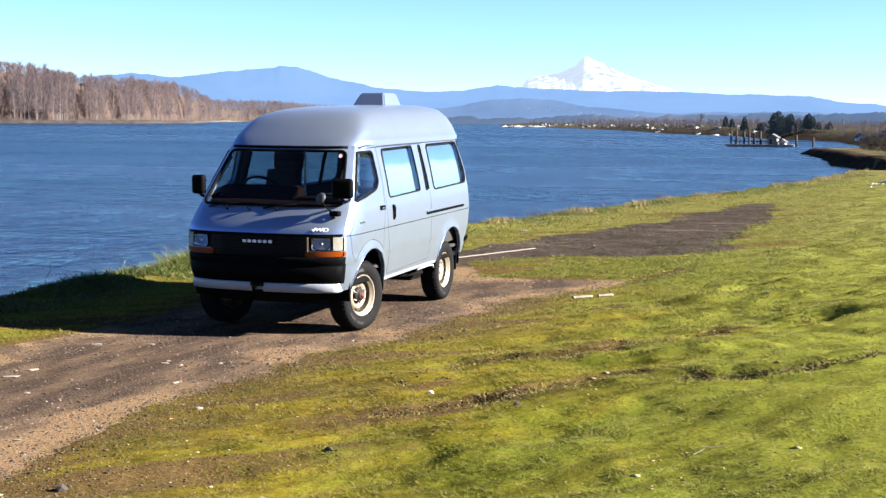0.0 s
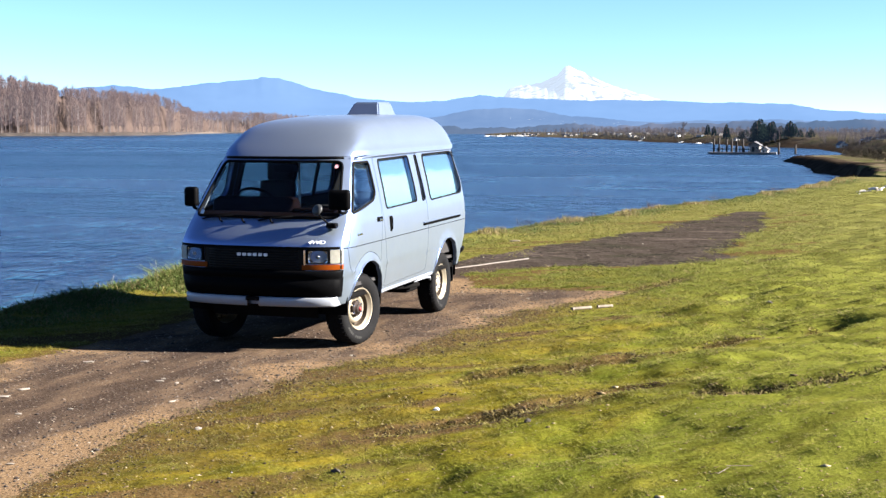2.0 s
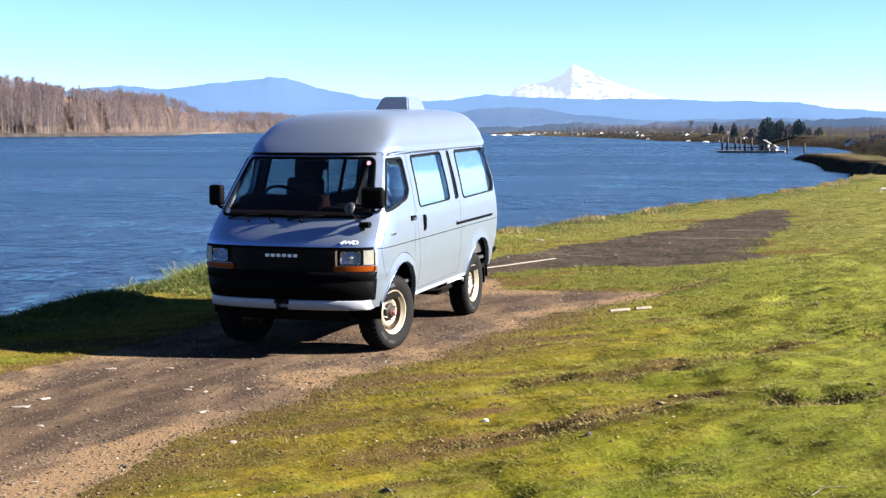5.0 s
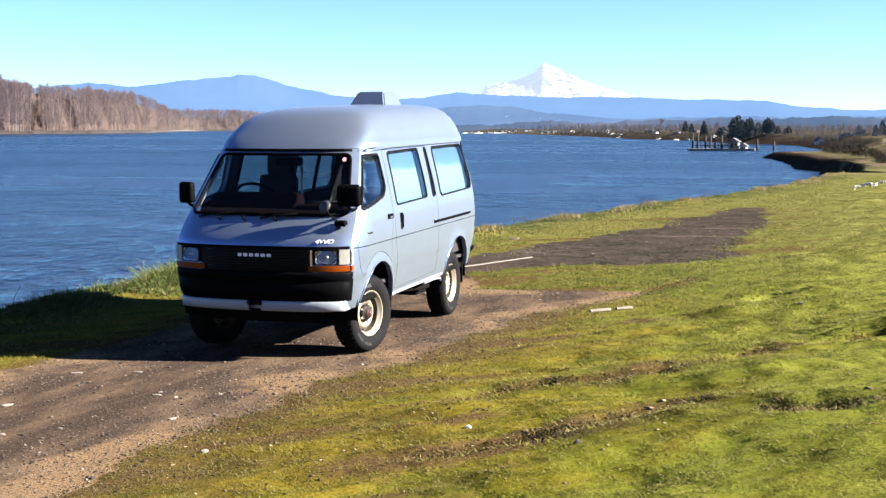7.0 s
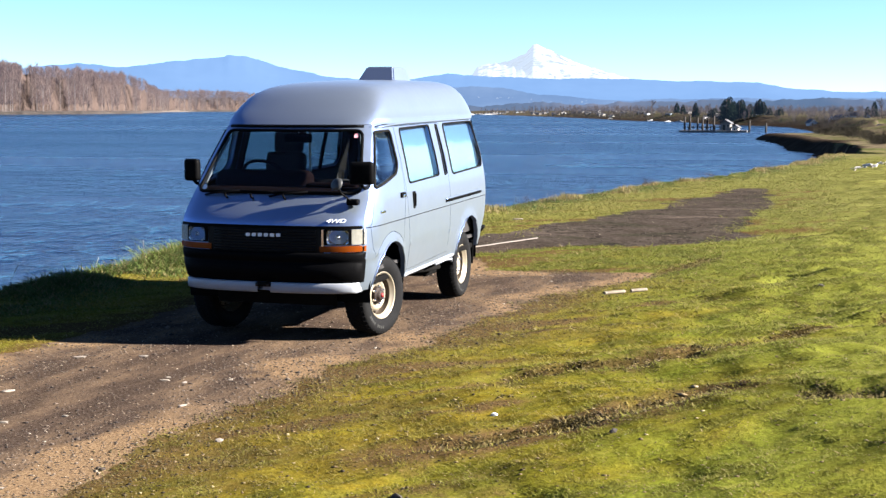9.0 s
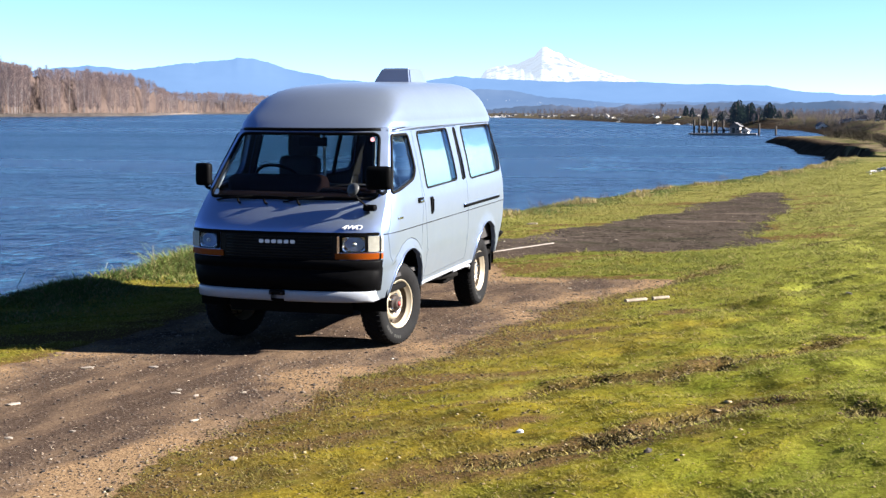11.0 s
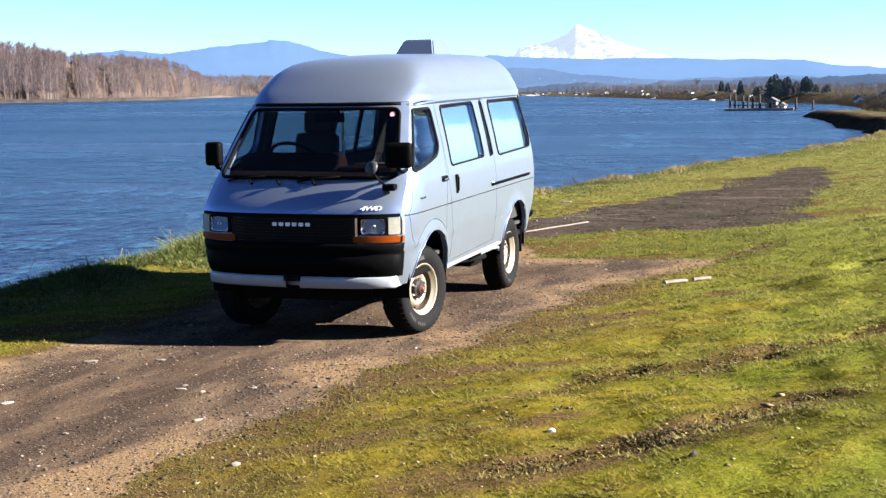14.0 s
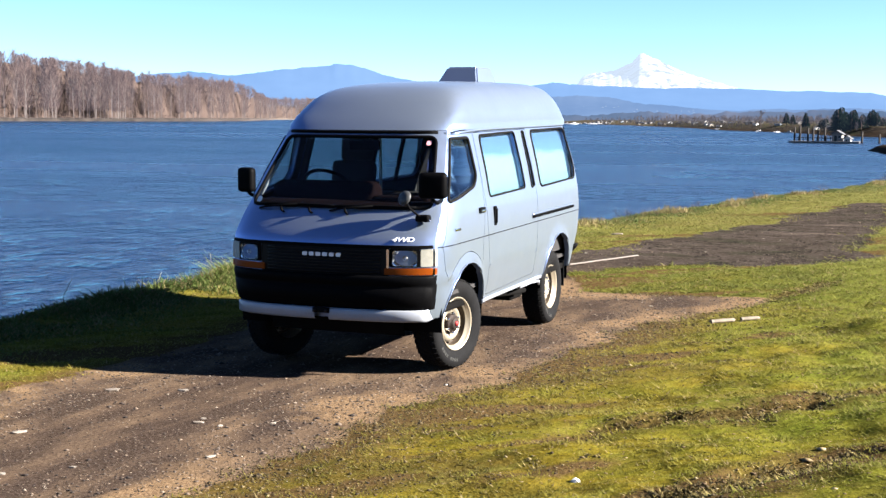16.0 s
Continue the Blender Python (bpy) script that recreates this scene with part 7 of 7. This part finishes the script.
def on_verge(rng, n):
    x, y = rng.uniform(0.2, 3.6, 6 * n), rng.uniform(-7, 5, 6 * n)
    m, d = road_mask(x, y)
    keep = (d < 0.1) & (d > -1.6) & (rng.random(6 * n) < np.exp(d / 0.5))
    return x[keep][:n], y[keep][:n]


def on_slope(rng, n):
    r = np.exp(rng.uniform(math.log(5), math.log(30), 3 * n))
    a = np.radians(rng.uniform(-35, 8, 3 * n))
    x, y = CX + r * np.sin(a), CY + 2.6 + r * np.cos(a)
    m, d = road_mask(x, y)
    keep = (d < -0.1) & (x > 0.8)
    return x[keep][:n], y[keep][:n]


def on_rut(rng, n):
    """Places in the old ruts and hollows, thickest where the turf is broken."""
    x, y = [], []
    for line in RUTS:
        p = np.array(line)
        k = rng.integers(0, len(p) - 1, 5 * n)
        t = rng.random(5 * n)[:, None]
        c = p[k] * (1 - t) + p[k + 1] * t
        x.append(c[:, 0] + rng.normal(0.02, 0.11, 5 * n))
        y.append(c[:, 1] + rng.normal(-0.02, 0.11, 5 * n))
    x, y = np.concatenate(x), np.concatenate(y)
    keep = (bare_mask(x, y) * rng.random(len(x)) > 0.22) & (np.hypot(x - 5.0, y - 1.33) > 0.3)
    order = rng.permutation(np.count_nonzero(keep))[:n]
    return x[keep][order], y[keep][order]


def on_worn(rng, n):
    """Trodden turf beside the track."""
    x, y = rng.uniform(0.6, 4.2, 8 * n), rng.uniform(-7, 5, 8 * n)
    m, d = road_mask(x, y)
    keep = (d < 0) & (worn_mask(x, y, d) * rng.random(8 * n) > 0.38)
    return x[keep][:n], y[keep][:n]


def gravel_colour(name, stops):
    k = Mat(name, 0.9, spec=0.2)
    k.colour(k.ramp(k.island(), stops))
    return k.m


GRAVEL = gravel_colour("gravel", [(0.0, (0.0085, 0.0062, 0.005)), (0.6, (0.046, 0.034, 0.025)), (0.97, (0.10, 0.075, 0.053)), (1.0, (0.19, 0.16, 0.125))])
CHIPS = gravel_colour("white_chips", [(0.0, (0.1056, 0.0845, 0.0581)), (1.0, (0.264, 0.2429, 0.2112))])
CLODS = gravel_colour("earth_clods", [(0.0, (0.0085, 0.0058, 0.0025)), (0.6, (0.030, 0.0215, 0.0085)), (0.93, (0.070, 0.052, 0.020)), (1.0, (0.15, 0.12, 0.062))])
RUT_EARTH = gravel_colour("rut_earth", [(0.0, (0.014, 0.0095, 0.0030)), (0.5, (0.040, 0.029, 0.0090)), (0.85, (0.078, 0.058, 0.019)), (1.0, (0.16, 0.125, 0.055))])
LEAF = gravel_colour("dead_leaf", [(0.0, (0.045, 0.028, 0.014)), (0.7, (0.105, 0.075, 0.036)), (1.0, (0.20, 0.16, 0.09))])
scatter("gravel", 42000, on_track, 0.0052, GRAVEL, "loose dark gravel on the track", 1)
scatter("white_chips", 110, on_track, 0.009, CHIPS, "scattered white chips on the track", 2, 0.4)
scatter("earth_clods", 16000, on_verge, 0.0045, CLODS, "dark clods of earth along the edge of the track", 3, 0.6)
scatter("dead_leaves", 6000, on_slope, 0.006, LEAF, "dead leaves and straw bits in the turf", 4, 0.25)
scatter("rut_clods", 7000, on_rut, 0.0036, RUT_EARTH, "broken brown clods along the old ruts", 11, 0.7)
scatter("rut_leaves", 2600, on_rut, 0.0065, LEAF, "dead leaves caught in the old ruts", 12, 0.3)
DEAD_TURF = gravel_colour("dead_turf", [(0.0, (0.019, 0.0145, 0.0035)), (0.45, (0.056, 0.043, 0.0095)), (0.8, (0.100, 0.078, 0.019)), (1.0, (0.16, 0.125, 0.046))])
rng = np.random.default_rng(15)
x, y = on_rut(rng, 20000)
blades("dead_turf", x, y, rng.gamma(4, 0.0035, len(x)), rng.uniform(0.006, 0.016, len(x)), rng.uniform(0.6, 2.6, len(x)), DEAD_TURF, "brown dead turf along the old ruts", rng)
scatter("turf_crumbs", 16000, on_worn, 0.0038, CLODS, "brown crumbs of earth in the trodden turf", 13, 0.6)
scatter("pale_litter_bits", 90, on_slope, 0.006, CHIPS, "pale bits in the turf", 6, 0.4)

# heap of pale rubble and driftwood far along the bank
rng = np.random.default_rng(5)
RUBBLE = plain("bleached_rubble", (0.40, 0.37, 0.33), 0.85, 0, 0.3, 9, 0.3)
for k in range(52):
    t = rng.beta(1.2, 1.4)
    x, y = 4.6 + 3.2 * t + rng.normal(0, 0.06), float(np.interp(t, [0, 0.3, 0.5, 0.72, 1], [31.9, 35.1, 38.6, 40.6, 41.5])) + rng.normal(0, 0.35)
    sz = 0.035 + 0.13 * rng.random() ** 2.2 + (0.09 if k % 13 == 0 else 0)
    ob = stone(float(x), float(y), (sz * rng.uniform(0.9, 2.6), sz, sz * rng.uniform(0.4, 0.9)), RUBBLE if k % 4 else PALE_STONE, "pale broken rubble on the grass bank", 200 + k, "rubble")
    ob.location.z = float(height(x, y)) + 0.1 * sz
    ob.rotation_euler = (rng.normal(0, 0.3), rng.normal(0, 0.3), rng.uniform(0, 3))


stone(6.75, 40.2, (0.55, 0.20, 0.16), RUBBLE, "large pale broken slab in the rubble", 270, "rubble")
stone(6.35, 39.3, (0.34, 0.18, 0.10), RUBBLE, "pale broken slab in the rubble", 271, "rubble")


# dry stems on the river bank
def stems():
    rng = np.random.default_rng(8)
    for k in range(6):
        y = rng.uniform(0.5, 6.0)
        x = float(shore_x(y)) + rng.uniform(-0.15, 0.35)
        h = rng.uniform(0.18, 0.36)
        p = on_ground(x, y)
        d = Vector((rng.normal(0, 0.25), rng.normal(0, 0.25), 1)).normalized()
        ob = tagged(part("dry_weed", tube([p, p + d * h * 0.5, p + d * h + Vector((rng.normal(0, 0.05), 0, 0))], 0.0026, False, 5), PALE_WOOD), "dry pale weed stalk standing on the bank", "weed", "dry weeds on the bank")
        ob.data.transform(Matrix.Translation(-p))
        ob.location = p


stems()
